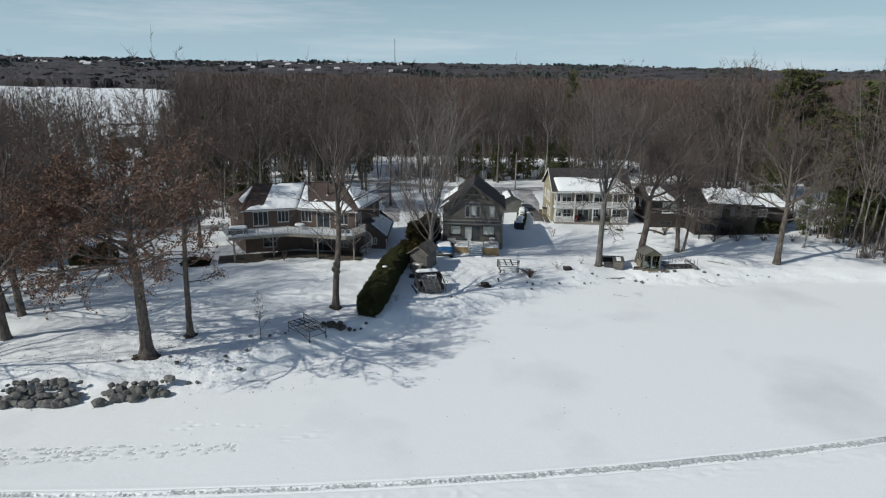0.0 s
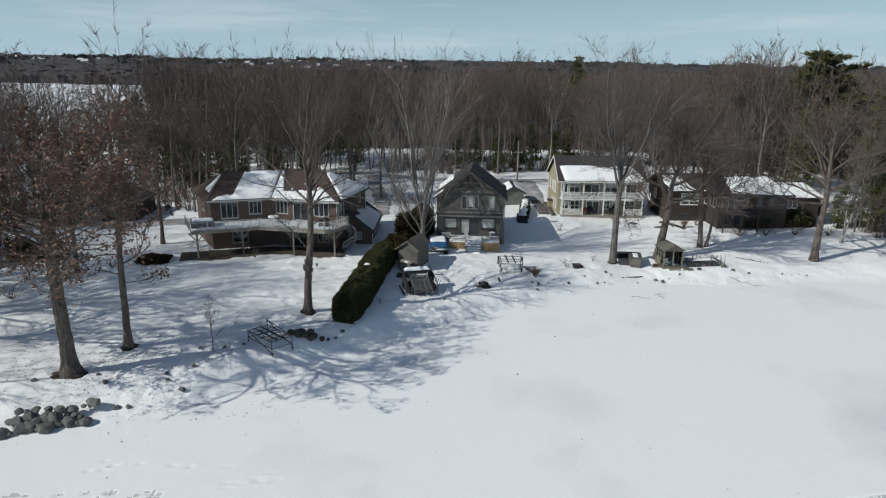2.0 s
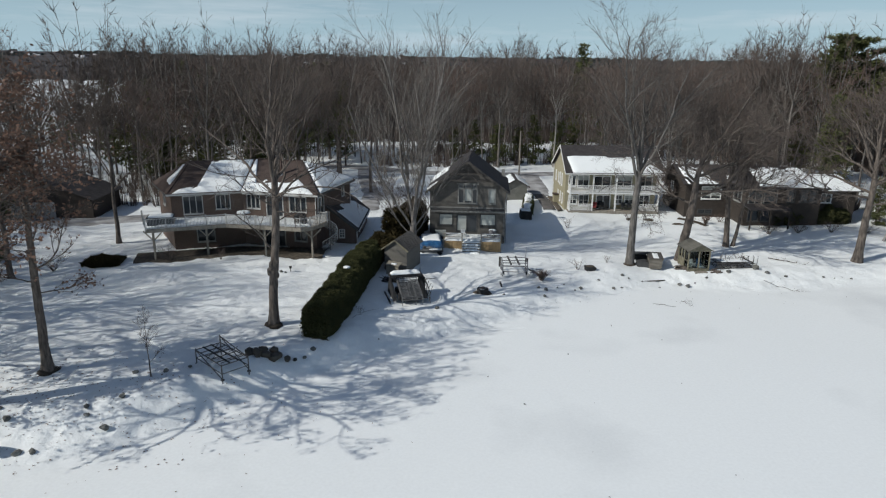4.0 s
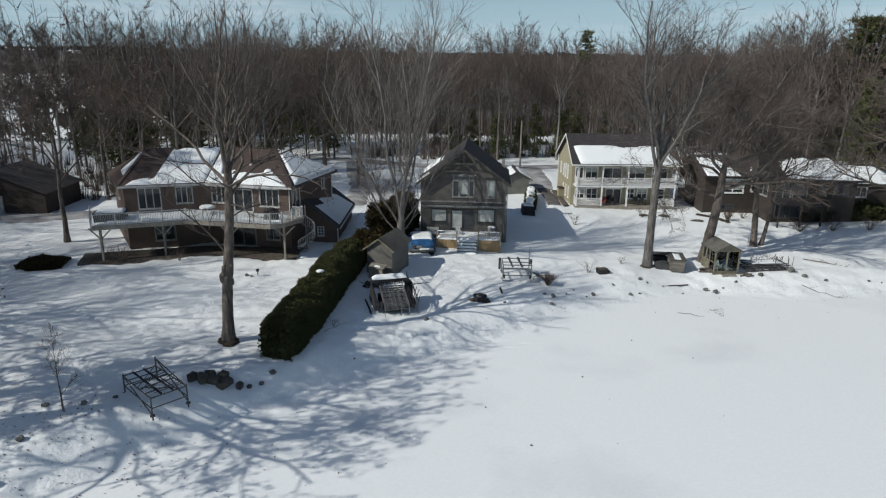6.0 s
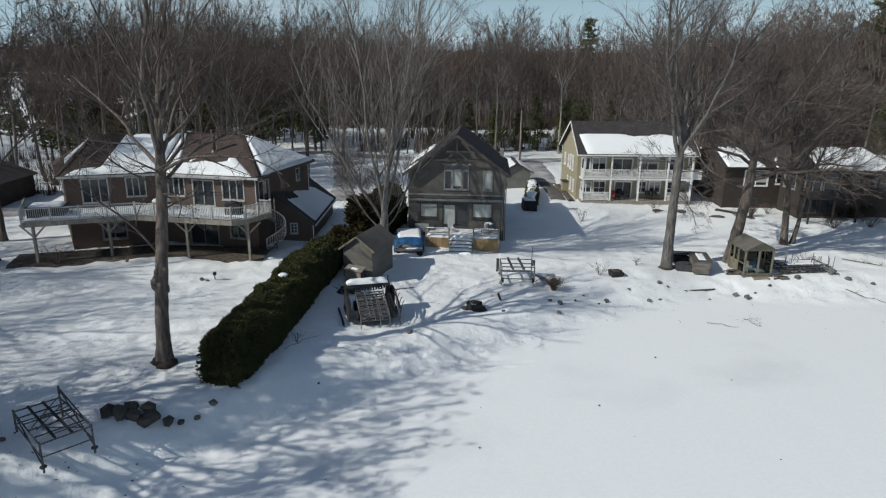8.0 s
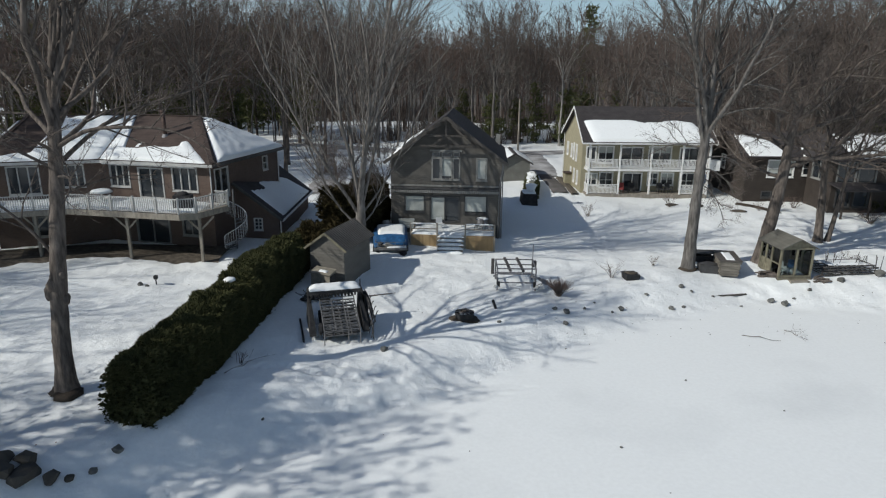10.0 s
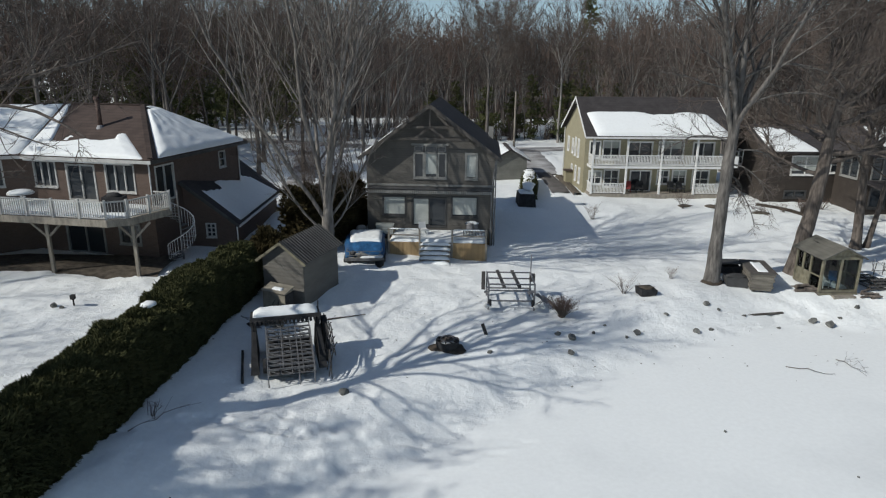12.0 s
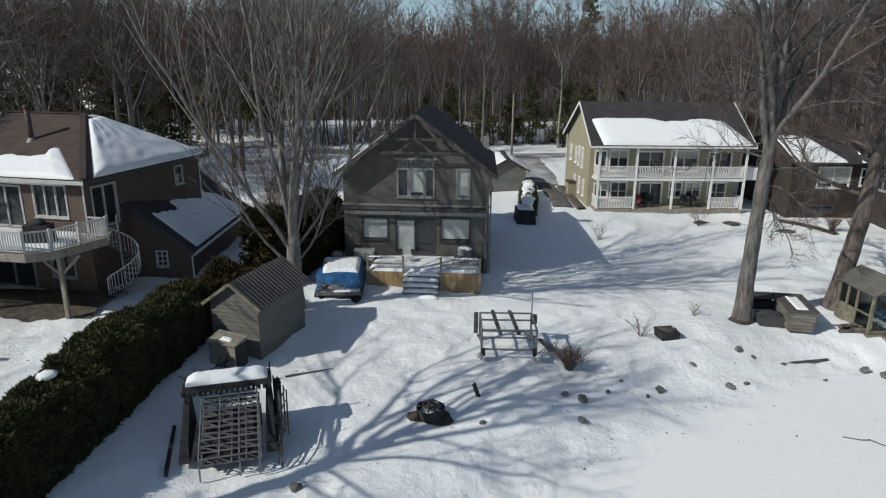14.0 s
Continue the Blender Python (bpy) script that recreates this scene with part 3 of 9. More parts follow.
class Tree:
    """Grows a bare tree: tapering trunk and limbs in one mesh, twigs (and held leaves) in the other."""

    def __init__(self, seed, height, radius, limbs=10, first=0.4, rise=1.0, reach=0.36, branches=6, twigs=9, lean=(0, 0), fork=0, twig_w=0.012, flare=1.5, droop=0.0,
                 leaves=0, wood=BARK, fine=TWIG, levels=3, wander=0.10, lift=0.07, lite=False, upward=0.12, low=0):
        self.rnd = random.Random(seed)
        self.wood, self.twig = Geo(), Geo()
        self.leaf = Geo()
        self.twig_w, self.twigs, self.levels, self.droop, self.leaves = twig_w, twigs, levels, droop, leaves
        self.mats = wood, fine
        self.height, self.wander, self.lift, self.lite, self.upward, self.taper = height, wander, lift, lite, upward, 0.3
        rnd = self.rnd
        p, d = Vector((0, 0, -0.3)), Vector((lean[0], lean[1], 1)).normalized()
        aim = d.copy()
        n = 14
        top = 0.86 if fork == 0 else first + 0.06
        spine = []
        for i in range(n + 1):
            f = i / n
            spine.append((p.copy(), radius * ((1 - 0.9 * f) if fork == 0 else (1 - 0.35 * f)) * (1 + (flare - 1) * math.exp(-f * height * top / 0.5))))
            d = (d * 0.6 + aim * 0.4 + Vector((rnd.gauss(0, wander * 0.3), rnd.gauss(0, wander * 0.3), 0))).normalized()
            p = p + d * (height * top / n)
        drift = spine[-1][0] - (Vector((0, 0, -0.3)) + aim * (height * top))
        spine = [(q - Vector((drift.x, drift.y, 0)) * (i / n), r) for i, (q, r) in enumerate(spine)]
        self.wood.sweep(spine, 6 if lite else 11)
        self.top = spine[-1][0]
        for i in range(limbs):
            if fork:
                at = n - (rnd.randint(0, 4) if i > 1 else 0)
                share = 1.0
            else:
                f = first / top + (1 - first / top) * (i + rnd.random()) / limbs
                at = min(n - 1, int(f * n))
                share = 1 - 0.62 * max(0, (at / n - first)) / (1 - first)
            c, r = spine[at]
            az = i * 2.4 + rnd.uniform(-0.5, 0.5)
            steep = rise * rnd.uniform(0.75, 1.3)
            out = Vector((math.cos(az), math.sin(az), steep)).normalized()
            if fork:
                ln = (height - c.z) * (rnd.uniform(0.68, 0.95) if i > 1 else rnd.uniform(0.95, 1.05))
                rr = r * rnd.uniform(0.36, 0.5) * (1.3 if i < 2 else 0.9)
            else:
                ln = height * reach * share * rnd.uniform(0.8, 1.2)
                rr = min(r * 0.5, ln * 0.0155)
            self.grow(c, out, ln, rr, 1, branches)
        # a few low limbs that reach out and arch over
        for i in range(low):
            c, r = spine[n - 1 - int(i * 0.45 * n / max(1, low))]
            az = i * 2.1 + rnd.uniform(-0.6, 0.6)
            self.grow(c, Vector((math.cos(az), math.sin(az), rnd.uniform(0.1, 0.6))).normalized(), height * rnd.uniform(0.2, 0.3), r * 0.3, 1, branches)
        if not fork:
            for k in range(3):
                self.grow(self.top, Vector((rnd.uniform(-0.5, 0.5), rnd.uniform(-0.5, 0.5), 1)).normalized(), height * 0.14, spine[-1][1] * 0.8, 2, branches)

    def grow(self, p, d, length, r, level, branches):
        rnd = self.rnd
        n = {1: 5 if self.lite else 9, 2: 2 if self.lite else 4, 3: 1 if self.lite else 2}.get(level, 1)
        r1 = r * self.taper
        up = {1: self.lift, 2: 0.05, 3: 0.0}.get(level, 0) - self.droop * level
        marks = []
        path = [(p, r)]
        for i in range(n):
            d = (d + Vector((rnd.gauss(0, self.wander), rnd.gauss(0, self.wander), rnd.gauss(0, self.wander * 0.6) + up))).normalized()
            q = p + d * (length / n)
            ra, rb = r + (r1 - r) * i / n, r + (r1 - r) * (i + 1) / n
            if level >= 3 and self.lite:
                ribbon_tris(self.twig.v, self.twig.f, p, q, max(ra, 0.018), rnd)
            path.append((q, max(rb, 0.005)))
            marks.append((p, q, d.copy()))
            p = q
        if level < 3 or not self.lite:
            self.wood.sweep(path, {1: 4 if self.lite else 7, 2: 3 if self.lite else 4}.get(level, 3))
        if level < self.levels:
            m = branches if level == 1 else max(3, branches - 1)
            for i in range(m):
                f = 0.22 + 0.78 * (i + rnd.random()) / m
                a, b, dd = marks[min(n - 1, int(f * n))]
                c = a.lerp(b, (f * n) % 1.0)
                s = dd.orthogonal().normalized()
                s.rotate(Matrix.Rotation(rnd.uniform(0, 6.28), 3, dd))
                out = (dd * rnd.uniform(0.7, 1.2) + s * rnd.uniform(0.6, 1.1) + Vector((0, 0, self.upward))).normalized()
                self.grow(c, out, length * rnd.uniform(0.34, 0.56) * (1.15 - 0.5 * f), (r + (r1 - r) * f) * 0.58, level + 1, branches)
        if level >= self.levels - 1:
            m = max(2, int((self.twigs if level == self.levels else self.twigs // 2) * min(1.0, length / (0.05 * self.height))))
            for i in range(m):
                a, b, dd = marks[rnd.randrange(n)]
                c = a.lerp(b, rnd.random())
                out = (dd + Vector((rnd.gauss(0, 0.5), rnd.gauss(0, 0.5), rnd.gauss(0.18 - self.droop * 3, 0.4)))).normalized()
                ln = rnd.uniform(0.35, 1.0) * max(0.5, length * 0.75)
                tip = c + out * ln
                ribbon_tris(self.twig.v, self.twig.f, c, tip, self.twig_w, rnd)
                for _ in range(self.leaves):
                    if rnd.random() < 0.62:
                        self.add_leaf(c.lerp(tip, rnd.random()))

    def add_leaf(self, c):
        rnd = self.rnd
        a = Vector((rnd.gauss(0, 1), rnd.gauss(0, 1), rnd.gauss(0, 0.7))).normalized()
        b = a.orthogonal().normalized()
        b.rotate(Matrix.Rotation(rnd.uniform(0, 6.28), 3, a))
        s = rnd.uniform(0.08, 0.15)
        k = len(self.leaf.v)
        self.leaf.v += [tuple(c - a * s), tuple(c + b * s * 0.6), tuple(c + a * s), tuple(c - b * s * 0.6)]
        self.leaf.f.append((k, k + 1, k + 2, k + 3))

    def place(self, label, x, y, rz=0.0, group="", name="tree", z=None):
        ob = new(name, None)
        ob.matrix_world = pose(x, y, ground_z(x, y) if z is None else z, 0, 0, rz)
        tagged(ob, label, "tree", group)
        part("trunk", self.wood, self.mats[0], ob, smooth=True)
        part("crown", self.twig, self.mats[1], ob)
        if self.leaf.f:
            part("leaves", self.leaf, LEAF_BROWN, ob, "dry brown leaves still held on the twigs")
        return ob


class ShapedTree(Tree):
    """A tree with its own trunk line and main limbs.

    spine: (x, y, z, radius) up the trunk; limbs: (height, azimuth, elevation, length, radius, lift, leaves)."""

    def __init__(self, seed, spine, limbs, branches=8, twigs=9, twig_w=0.008, flare=1.6, wander=0.16, upward=0.15, droop=0.0, wood=BARK, fine=TWIG, knots=(), leader=3, taper=0.3):
        self.rnd = random.Random(seed)
        self.wood, self.twig, self.leaf = Geo(), Geo(), Geo()
        self.twig_w, self.twigs, self.levels, self.droop, self.leaves = twig_w, twigs, 3, droop, 0
        self.mats = wood, fine
        self.height, self.wander, self.lite, self.upward, self.taper = spine[-1][2] * 1.5, wander, False, upward, taper
        rnd = self.rnd
        zs = [p[2] for p in spine]
        at = lambda z: [float(np.interp(z, zs, [p[k] for p in spine])) for k in (0, 1, 3)]
        path = []
        n = 26
        for i in range(n + 1):
            z = zs[-1] * i / n
            # neighbours averaged, so that the trunk bends smoothly
            m = [sum(c) / 3 for c in zip(at(max(0, z - 0.7)), at(z), at(min(zs[-1], z + 0.7)))]
            path.append((Vector((m[0] + rnd.gauss(0, 0.012), m[1] + rnd.gauss(0, 0.012), z if i else -0.3)), m[2] * (1 + (flare - 1) * math.exp(-z / 0.55)) * (1 + rnd.gauss(0, 0.02))))
        self.wood.sweep(path, 12)
        for z, a, r in knots:
            x, y, w = at(z)
            self.wood.lump((x + math.cos(radians(a)) * w * 0.75, y + math.sin(radians(a)) * w * 0.75, z), (r, r, r * 1.25), int(z * 10), 9, 6, 0.35)
        for z, az, el, ln, r, lift, leaves in limbs:
            x, y, w = at(z)
            self.lift, self.leaves = lift, leaves
            az, el = radians(az + rnd.uniform(-8, 8)), radians(el)
            d = Vector((math.cos(az) * math.cos(el), math.sin(az) * math.cos(el), math.sin(el)))
            self.grow(Vector((x, y, z)), d, ln, r, 1, branches)
        self.lift = 0.03
        for k in range(leader):
            self.grow(path[-1][0], Vector((rnd.uniform(-0.5, 0.5), rnd.uniform(-0.5, 0.5), 1)).normalized(), zs[-1] * 0.22, path[-1][1] * 0.8, 2, branches)


# the broad oak that still holds its leaves and reaches out over the ice
OAK_LIMBS = ((9.1, 285, 16, 9.5, 0.17, -0.02, 2), (9.0, 204, -2, 9.4, 0.12, -0.05, 6), (9.4, 312, 20, 10.0, 0.17, 0.0, 2), (9.1, 12, 6, 6.5, 0.11, 0.02, 2), (9.5, 188, 6, 9.4, 0.13, 0.02, 6), (9.8, 168, 12, 9.9, 0.15, 0.01, 6), (10.0, 150, 10, 8.8, 0.13, 0.02, 6), (10.3, 128, 18, 8.8, 0.13, 0.02, 6),
             (10.5, 330, 18, 9.5, 0.13, 0.01, 2), (10.8, 176, 20, 9.4, 0.12, 0.02, 6), (11.0, 60, 20, 7.0, 0.11, 0.02, 2), (11.2, 302, 21, 9.0, 0.12, 0.0, 2), (11.4, 200, 21, 8.8, 0.11, 0.01, 6), (11.7, 8, 24, 8.0, 0.1, 0.02, 3), (11.9, 185, 24, 7.7, 0.09, 0.01, 6), (12.2, 288, 26, 8.0, 0.1, 0.01, 2),
             (12.4, 108, 27, 7.2, 0.09, 0.01, 6), (12.7, 340, 30, 7.5, 0.09, 0.01, 2), (13.0, 212, 34, 6.6, 0.07, 0.01, 6), (13.3, 150, 35, 6.6, 0.07, 0.01, 6), (13.6, 20, 37, 6.5, 0.07, 0.02, 3), (14.0, 308, 40, 6.0, 0.07, 0.02, 2), (14.3, 165, 45, 5.5, 0.06, 0.02, 6))
ShapedTree(11, ((0, 0, 0, 0.55), (-0.05, -0.05, 4.5, 0.47), (-0.1, -0.1, 9.1, 0.41), (-0.2, -0.2, 10.4, 0.30), (-0.2, -0.4, 11.8, 0.21), (0.1, -0.5, 13.2, 0.14), (0.4, -0.5, 15.2, 0.06)), OAK_LIMBS, 8, 9, flare=1.95, wander=0.2, upward=0.0, droop=0.008, leader=1).place("broad oak holding brown dead leaves on the snowy bank", -27.0, 54.2)
ShapedTree(12, ((0, 0, 0, 0.3), (0.1, 0, 6.0, 0.25), (0.4, -0.1, 10.8, 0.18), (0.7, -0.3, 14.8, 0.1), (0.9, -0.4, 17.6, 0.04)),
           ((5.6, 20, 5, 3.5, 0.05, 0.0, 1), (6.4, 200, 10, 3.5, 0.05, 0.0, 1), (7.3, 350, 20, 5.5, 0.07, 0.02, 1), (8.1, 240, 12, 5.0, 0.06, 0.02, 1), (8.9, 110, 22, 5.0, 0.06, 0.03, 1), (9.7, 300, 20, 6.0, 0.07, 0.02, 1), (10.5, 30, 26, 6.0, 0.07, 0.03, 1), (11.3, 180, 30, 5.0, 0.06, 0.03, 1),
           (11.9, 330, 30, 6.0, 0.07, 0.02, 1), (12.6, 70, 34, 5.5, 0.06, 0.03, 1), (13.2, 270, 34, 5.5, 0.06, 0.02, 1), (13.8, 10, 40, 5.5, 0.06, 0.03, 1), (14.5, 150, 45, 4.5, 0.05, 0.03, 1), (15.1, 310, 46, 5.0, 0.05, 0.03, 1), (15.8, 60, 52, 4.2, 0.045, 0.03, 1), (16.4, 220, 56, 3.6, 0.04, 0.03, 1)),
           8, 9, flare=1.9, wander=0.2).place('slim oak with sparse brown leaves standing in snow', -24.9, 59.0)
# the burred tree before the brick house
ShapedTree(13, ((0, 0, 0, 0.37), (0.1, 0.1, 3.2, 0.345), (0.42, 0.35, 6.7, 0.31), (0.48, 0.8, 9.0, 0.28), (0.35, 1.4, 11.0, 0.26), (0.2, 2.0, 12.8, 0.19), (0.2, 2.6, 15.2, 0.10)),
           ((5.8, 172, 74, 6.0, 0.075, 0.0, 0), (8.4, 40, 14, 4.0, 0.055, -0.03, 0), (9.2, 320, 18, 5.0, 0.065, -0.04, 0), (9.5, 188, 34, 4.8, 0.07, 0.02, 0), (9.9, 285, 30, 5.0, 0.075, 0.0, 0), (10.3, 350, 46, 7.0, 0.10, -0.14, 0), (9.6, 108, 16, 9.5, 0.11, 0.02, 0), (10.2, 122, 24, 11.0, 0.13, 0.02, 0), (10.4, 84, 24, 9.5, 0.12, 0.02, 0),
            (10.9, 102, 34, 10.0, 0.13, 0.02, 0), (11.0, 168, 74, 10.5, 0.16, 0.03, 0), (11.5, 62, 40, 10.0, 0.12, 0.02, 0), (11.8, 62, 76, 8.5, 0.13, 0.01, 0), (12.2, 310, 48, 5.2, 0.075, 0.0, 0), (12.3, 330, 72, 8.0, 0.12, 0.01, 0),
            (12.8, 250, 68, 7.5, 0.11, 0.01, 0), (13.2, 112, 60, 8.5, 0.12, 0.01, 0), (13.6, 75, 52, 8.0, 0.10, 0.02, 0), (14.0, 0, 66, 5.5, 0.08, 0.02, 0), (14.5, 200, 70, 5.5, 0.08, 0.02, 0)),
           7, 8, flare=1.6, wander=0.15, upward=0.22, knots=((4.5, 200, 0.30), (5.0, 160, 0.24), (4.2, 15, 0.22), (4.9, 250, 0.24), (5.3, 330, 0.17), (2.4, 190, 0.13))).place("tall bare grey tree with a swollen burl", -11.7, 67.5)
# many-stemmed maple beside the dark gabled house
MAPLE_STEMS = ((2.2, 182, 44, 9.0, 0.085, 0.06, 0), (2.4, 5, 42, 6.0, 0.07, 0.12, 0), (3.2, 8, 52, 11.0, 0.085, 0.03, 0), (3.0, 190, 58, 15.5, 0.135, 0.03, 0), (3.3, 150, 70, 16.0, 0.135, 0.02, 0), (3.4, 240, 71, 15.5, 0.125, 0.02, 0),
               (3.5, 20, 73, 15.5, 0.13, 0.02, 0), (3.5, 320, 74, 15.0, 0.12, 0.02, 0), (3.6, 90, 78, 17.0, 0.135, 0.0, 0), (3.7, 200, 82, 18.0, 0.14, 0.0, 0), (3.8, 350, 85, 18.0, 0.135, 0.0, 0))
ShapedTree(14, ((0, 0, 0, 0.42), (0, 0, 2.0, 0.37), (0.05, 0, 3.6, 0.38), (0.1, 0, 4.4, 0.2)), MAPLE_STEMS, 10, 6, twig_w=0.009, flare=1.3, wander=0.075, upward=0.5, wood=BARK_MAPLE, leader=0, taper=0.45).place("bare maple with many upright stems", -1.3, 87.3)
# big tree before the cream house
ShapedTree(15, ((0, 0, 0, 0.45), (0.0, 0, 4.5, 0.37), (0.1, 0, 9.4, 0.33), (0.25, 0, 12.0, 0.19), (0.1, 0, 15.5, 0.12), (0.0, 0.1, 18.5, 0.06)),
           ((6.4, 350, 8, 3.4, 0.05, -0.22, 0), (6.9, 20, 12, 3.8, 0.05, -0.24, 0), (7.5, 330, 20, 4.0, 0.055, -0.24, 0), (8.2, 8, 25, 4.2, 0.06, -0.2, 0), (8.9, 182, 28, 4.6, 0.07, -0.16, 0), (9.3, 168, 72, 13.5, 0.19, 0.035, 0), (9.5, 12, 70, 14.0, 0.20, 0.025, 0), (9.8, 80, 76, 13.5, 0.16, 0.02, 0), (9.6, 262, 74, 12.5, 0.15, 0.02, 0), (10.2, 140, 82, 15.5, 0.18, 0.0, 0), (10.5, 348, 44, 6.5, 0.09, -0.17, 0),
            (11.6, 186, 30, 5.5, 0.075, -0.03, 0), (12.4, 205, 36, 5.5, 0.07, -0.05, 0), (12.6, 332, 40, 6.5, 0.08, -0.15, 0), (13.4, 30, 45, 6.0, 0.07, 0.02, 0), (14.2, 110, 45, 6.0, 0.07, 0.02, 0), (15.0, 250, 55, 6.5, 0.07, 0.02, 0), (16.0, 350, 62, 6.5, 0.07, 0.02, 0)),
           9, 14, twig_w=0.008, flare=1.3, wander=0.13, upward=0.2, wood=BARK_PALE).place("very tall bare tree rising from the snowy lawn", 23.0, 87.7)
SPREADING = ((6.6, 165, 16, 6.8, 0.138, 0.0, 0), (7.4, 15, 8, 9.5, 0.188, 0.015, 0), (8.0, 330, 14, 9.5, 0.175, 0.02, 0), (8.6, 92, 20, 8.4, 0.163, 0.02, 0), (9.1, 205, 30, 8.4, 0.163, 0.02, 0), (9.7, 355, 26, 10.5, 0.188, 0.02, 0), (10.2, 45, 40, 9.5, 0.163, 0.02, 0), (10.7, 270, 36, 8.4, 0.15, 0.02, 0),
             (11.2, 150, 48, 8.4, 0.15, 0.02, 0), (11.7, 338, 52, 9.5, 0.15, 0.02, 0), (12.2, 62, 60, 8.4, 0.125, 0.02, 0), (12.7, 222, 62, 7.4, 0.112, 0.02, 0))
ShapedTree(16, ((0, 0, 0, 0.55), (0.3, 0.1, 2.5, 0.47), (0.7, 0.2, 5.0, 0.43), (0.9, 0.2, 7.5, 0.39), (0.95, 0.2, 9.8, 0.27), (1.6, 0.2, 12.0, 0.17), (2.0, 0.2, 14.5, 0.08)), SPREADING, 10, 14, twig_w=0.011, flare=1.5, wander=0.2).place("leaning bare tree behind the small glazed hut", 29.3, 89.5)
ShapedTree(17, ((0, 0, 0, 0.34), (-0.3, 0, 4.0, 0.29), (-0.6, 0, 7.5, 0.24), (-0.4, 0, 11.0, 0.14), (0, 0, 14.5, 0.06)), [(z * 0.86, az + 40, el + 6, ln * 0.86, r * 0.75, li, lv) for z, az, el, ln, r, li, lv in SPREADING], 9, 18, twig_w=0.010, flare=1.4, wander=0.19).place("bare twin-stemmed tree on the shore", 37.0, 95.0)
Tree(18, 15.0, 0.22, 12, 0.36, 0.8, 0.42, 8, 10, twig_w=0.009, lean=(0.2, 0), flare=1.5, wander=0.14).place("bare tree stem leaning beside its twin", 37.8, 95.1)
ShapedTree(19, ((0, 0, 0, 0.46), (0.1, 0, 5.0, 0.38), (0.3, 0, 8.5, 0.33), (0.1, 0, 12.0, 0.2), (0, 0, 16.5, 0.07)), [(z, az + 150, el + 4, ln * 0.95, r * 0.9, li, lv) for z, az, el, ln, r, li, lv in SPREADING] + [(14.0, 80, 60, 6.0, 0.07, 0.02, 0), (15.0, 260, 62, 5.5, 0.07, 0.02, 0)], 9, 17, twig_w=0.010, flare=1.6, wander=0.19).place("spreading bare shore tree with a thick trunk", 49.5, 89.1)
Tree(20, 5.2, 0.05, 9, 0.25, 1.1, 0.3, 5, 4, twig_w=0.006, flare=1.2).place("thin bare sapling in snow", -17.7, 58.5, name="sapling")
for k, (x, y, h, r, lx) in enumerate(((-42.3, 57.6, 21, 0.44, -0.06), (-44.6, 63.6, 23, 0.38, -0.1), (-45.6, 65.0, 23, 0.36, -0.04), (-46.8, 64.4, 20, 0.32, -0.12), (-51.5, 69.5, 23, 0.42, 0.0), (-57.0, 62.5, 22, 0.4, 0.0), (-47.6, 76.2, 23, 0.38, 0.0), (-55.5, 70.5, 22, 0.36, 0.05), (-60.0, 82.0, 20, 0.3, 0.02), (-43.5, 80.5, 22, 0.3, 0.03), (-39.0, 77.0, 20, 0.28, -0.02), (-64.0, 61.5, 22, 0.36, 0.0), (-68.5, 66.5, 23, 0.34, 0.04), (-62.5, 72.5, 22, 0.32, -0.03), (-72.5, 61.5, 21, 0.34, 0.0), (-51.0, 48.2, 20, 0.4, 0.0))):
    Tree(30 + k, h, r, 7, 0.3, 1.0, 0.42, 9, 7, twig_w=0.010, fork=1, low=4, lift=0.08, lean=(lx, 0), leaves=1 if k < 2 else 0, wander=0.14).place("tall shore tree with a few brown leaves" if k < 2 else "tall bare tree in the side yard", x, y)
Tree(39, 21, 0.26, 14, 0.34, 0.9, 0.42, 9, 24, twig_w=0.016, wander=0.13).place("slender bare tree in the side yard", -35.2, 90.0)
Tree(40, 19, 0.26, 11, 0.45, 1.2, 0.3, 8, 13, wander=0.12).place("slender bare tree beside the driveway", -9.8, 123.5)

Tree(47, 8.5, 0.12, 9, 0.12, 1.3, 0.4, 9, 8, fork=1, wander=0.18, twig_w=0.008).place("small many-stemmed bare tree beside the dark house", -2.4, 92.8)
for k, (lx, h) in enumerate(((0.30, 11.5), (0.02, 11.0))):
    Tree(45 + k, h, 0.13, 8, 0.3, 0.9, 0.36, 6, 6, lean=(lx, 0), wood=BARK_LIGHT, wander=0.12).place("pale-barked leaning tree at the wooded shore" if k == 0 else "pale-barked upright tree at the wooded shore", 56.3 + k * 0.5, 95.0 + k * 0.3)

# ------------------------------------------------------- woods
WOODS = [Tree(50 + k, h, r, 8, first, rise, 0.3, 8, 11, wood=wd, fine=tw, twig_w=0.02, levels=3, wander=0.11, lite=True, fork=1, low=2, lift=lift, upward=0.4)
         for k, (h, r, first, rise, lift, wd, tw) in enumerate((
             (24.0, 0.30, 0.40, 1.3, 0.05, BARK, TWIG), (25.0, 0.28, 0.45, 1.7, 0.04, BARK_PALE, TWIG), (23.0, 0.25, 0.35, 1.1, 0.06, BARK_PALE, TWIG), (22.0, 0.20, 0.5, 1.7, 0.04, BARK_LIGHT, TWIG),
             (25.0, 0.34, 0.35, 1.0, 0.06, BARK_PALE, TWIG), (21.5, 0.20, 0.4, 1.4, 0.05, BARK_PALE, TWIG_RED)))]


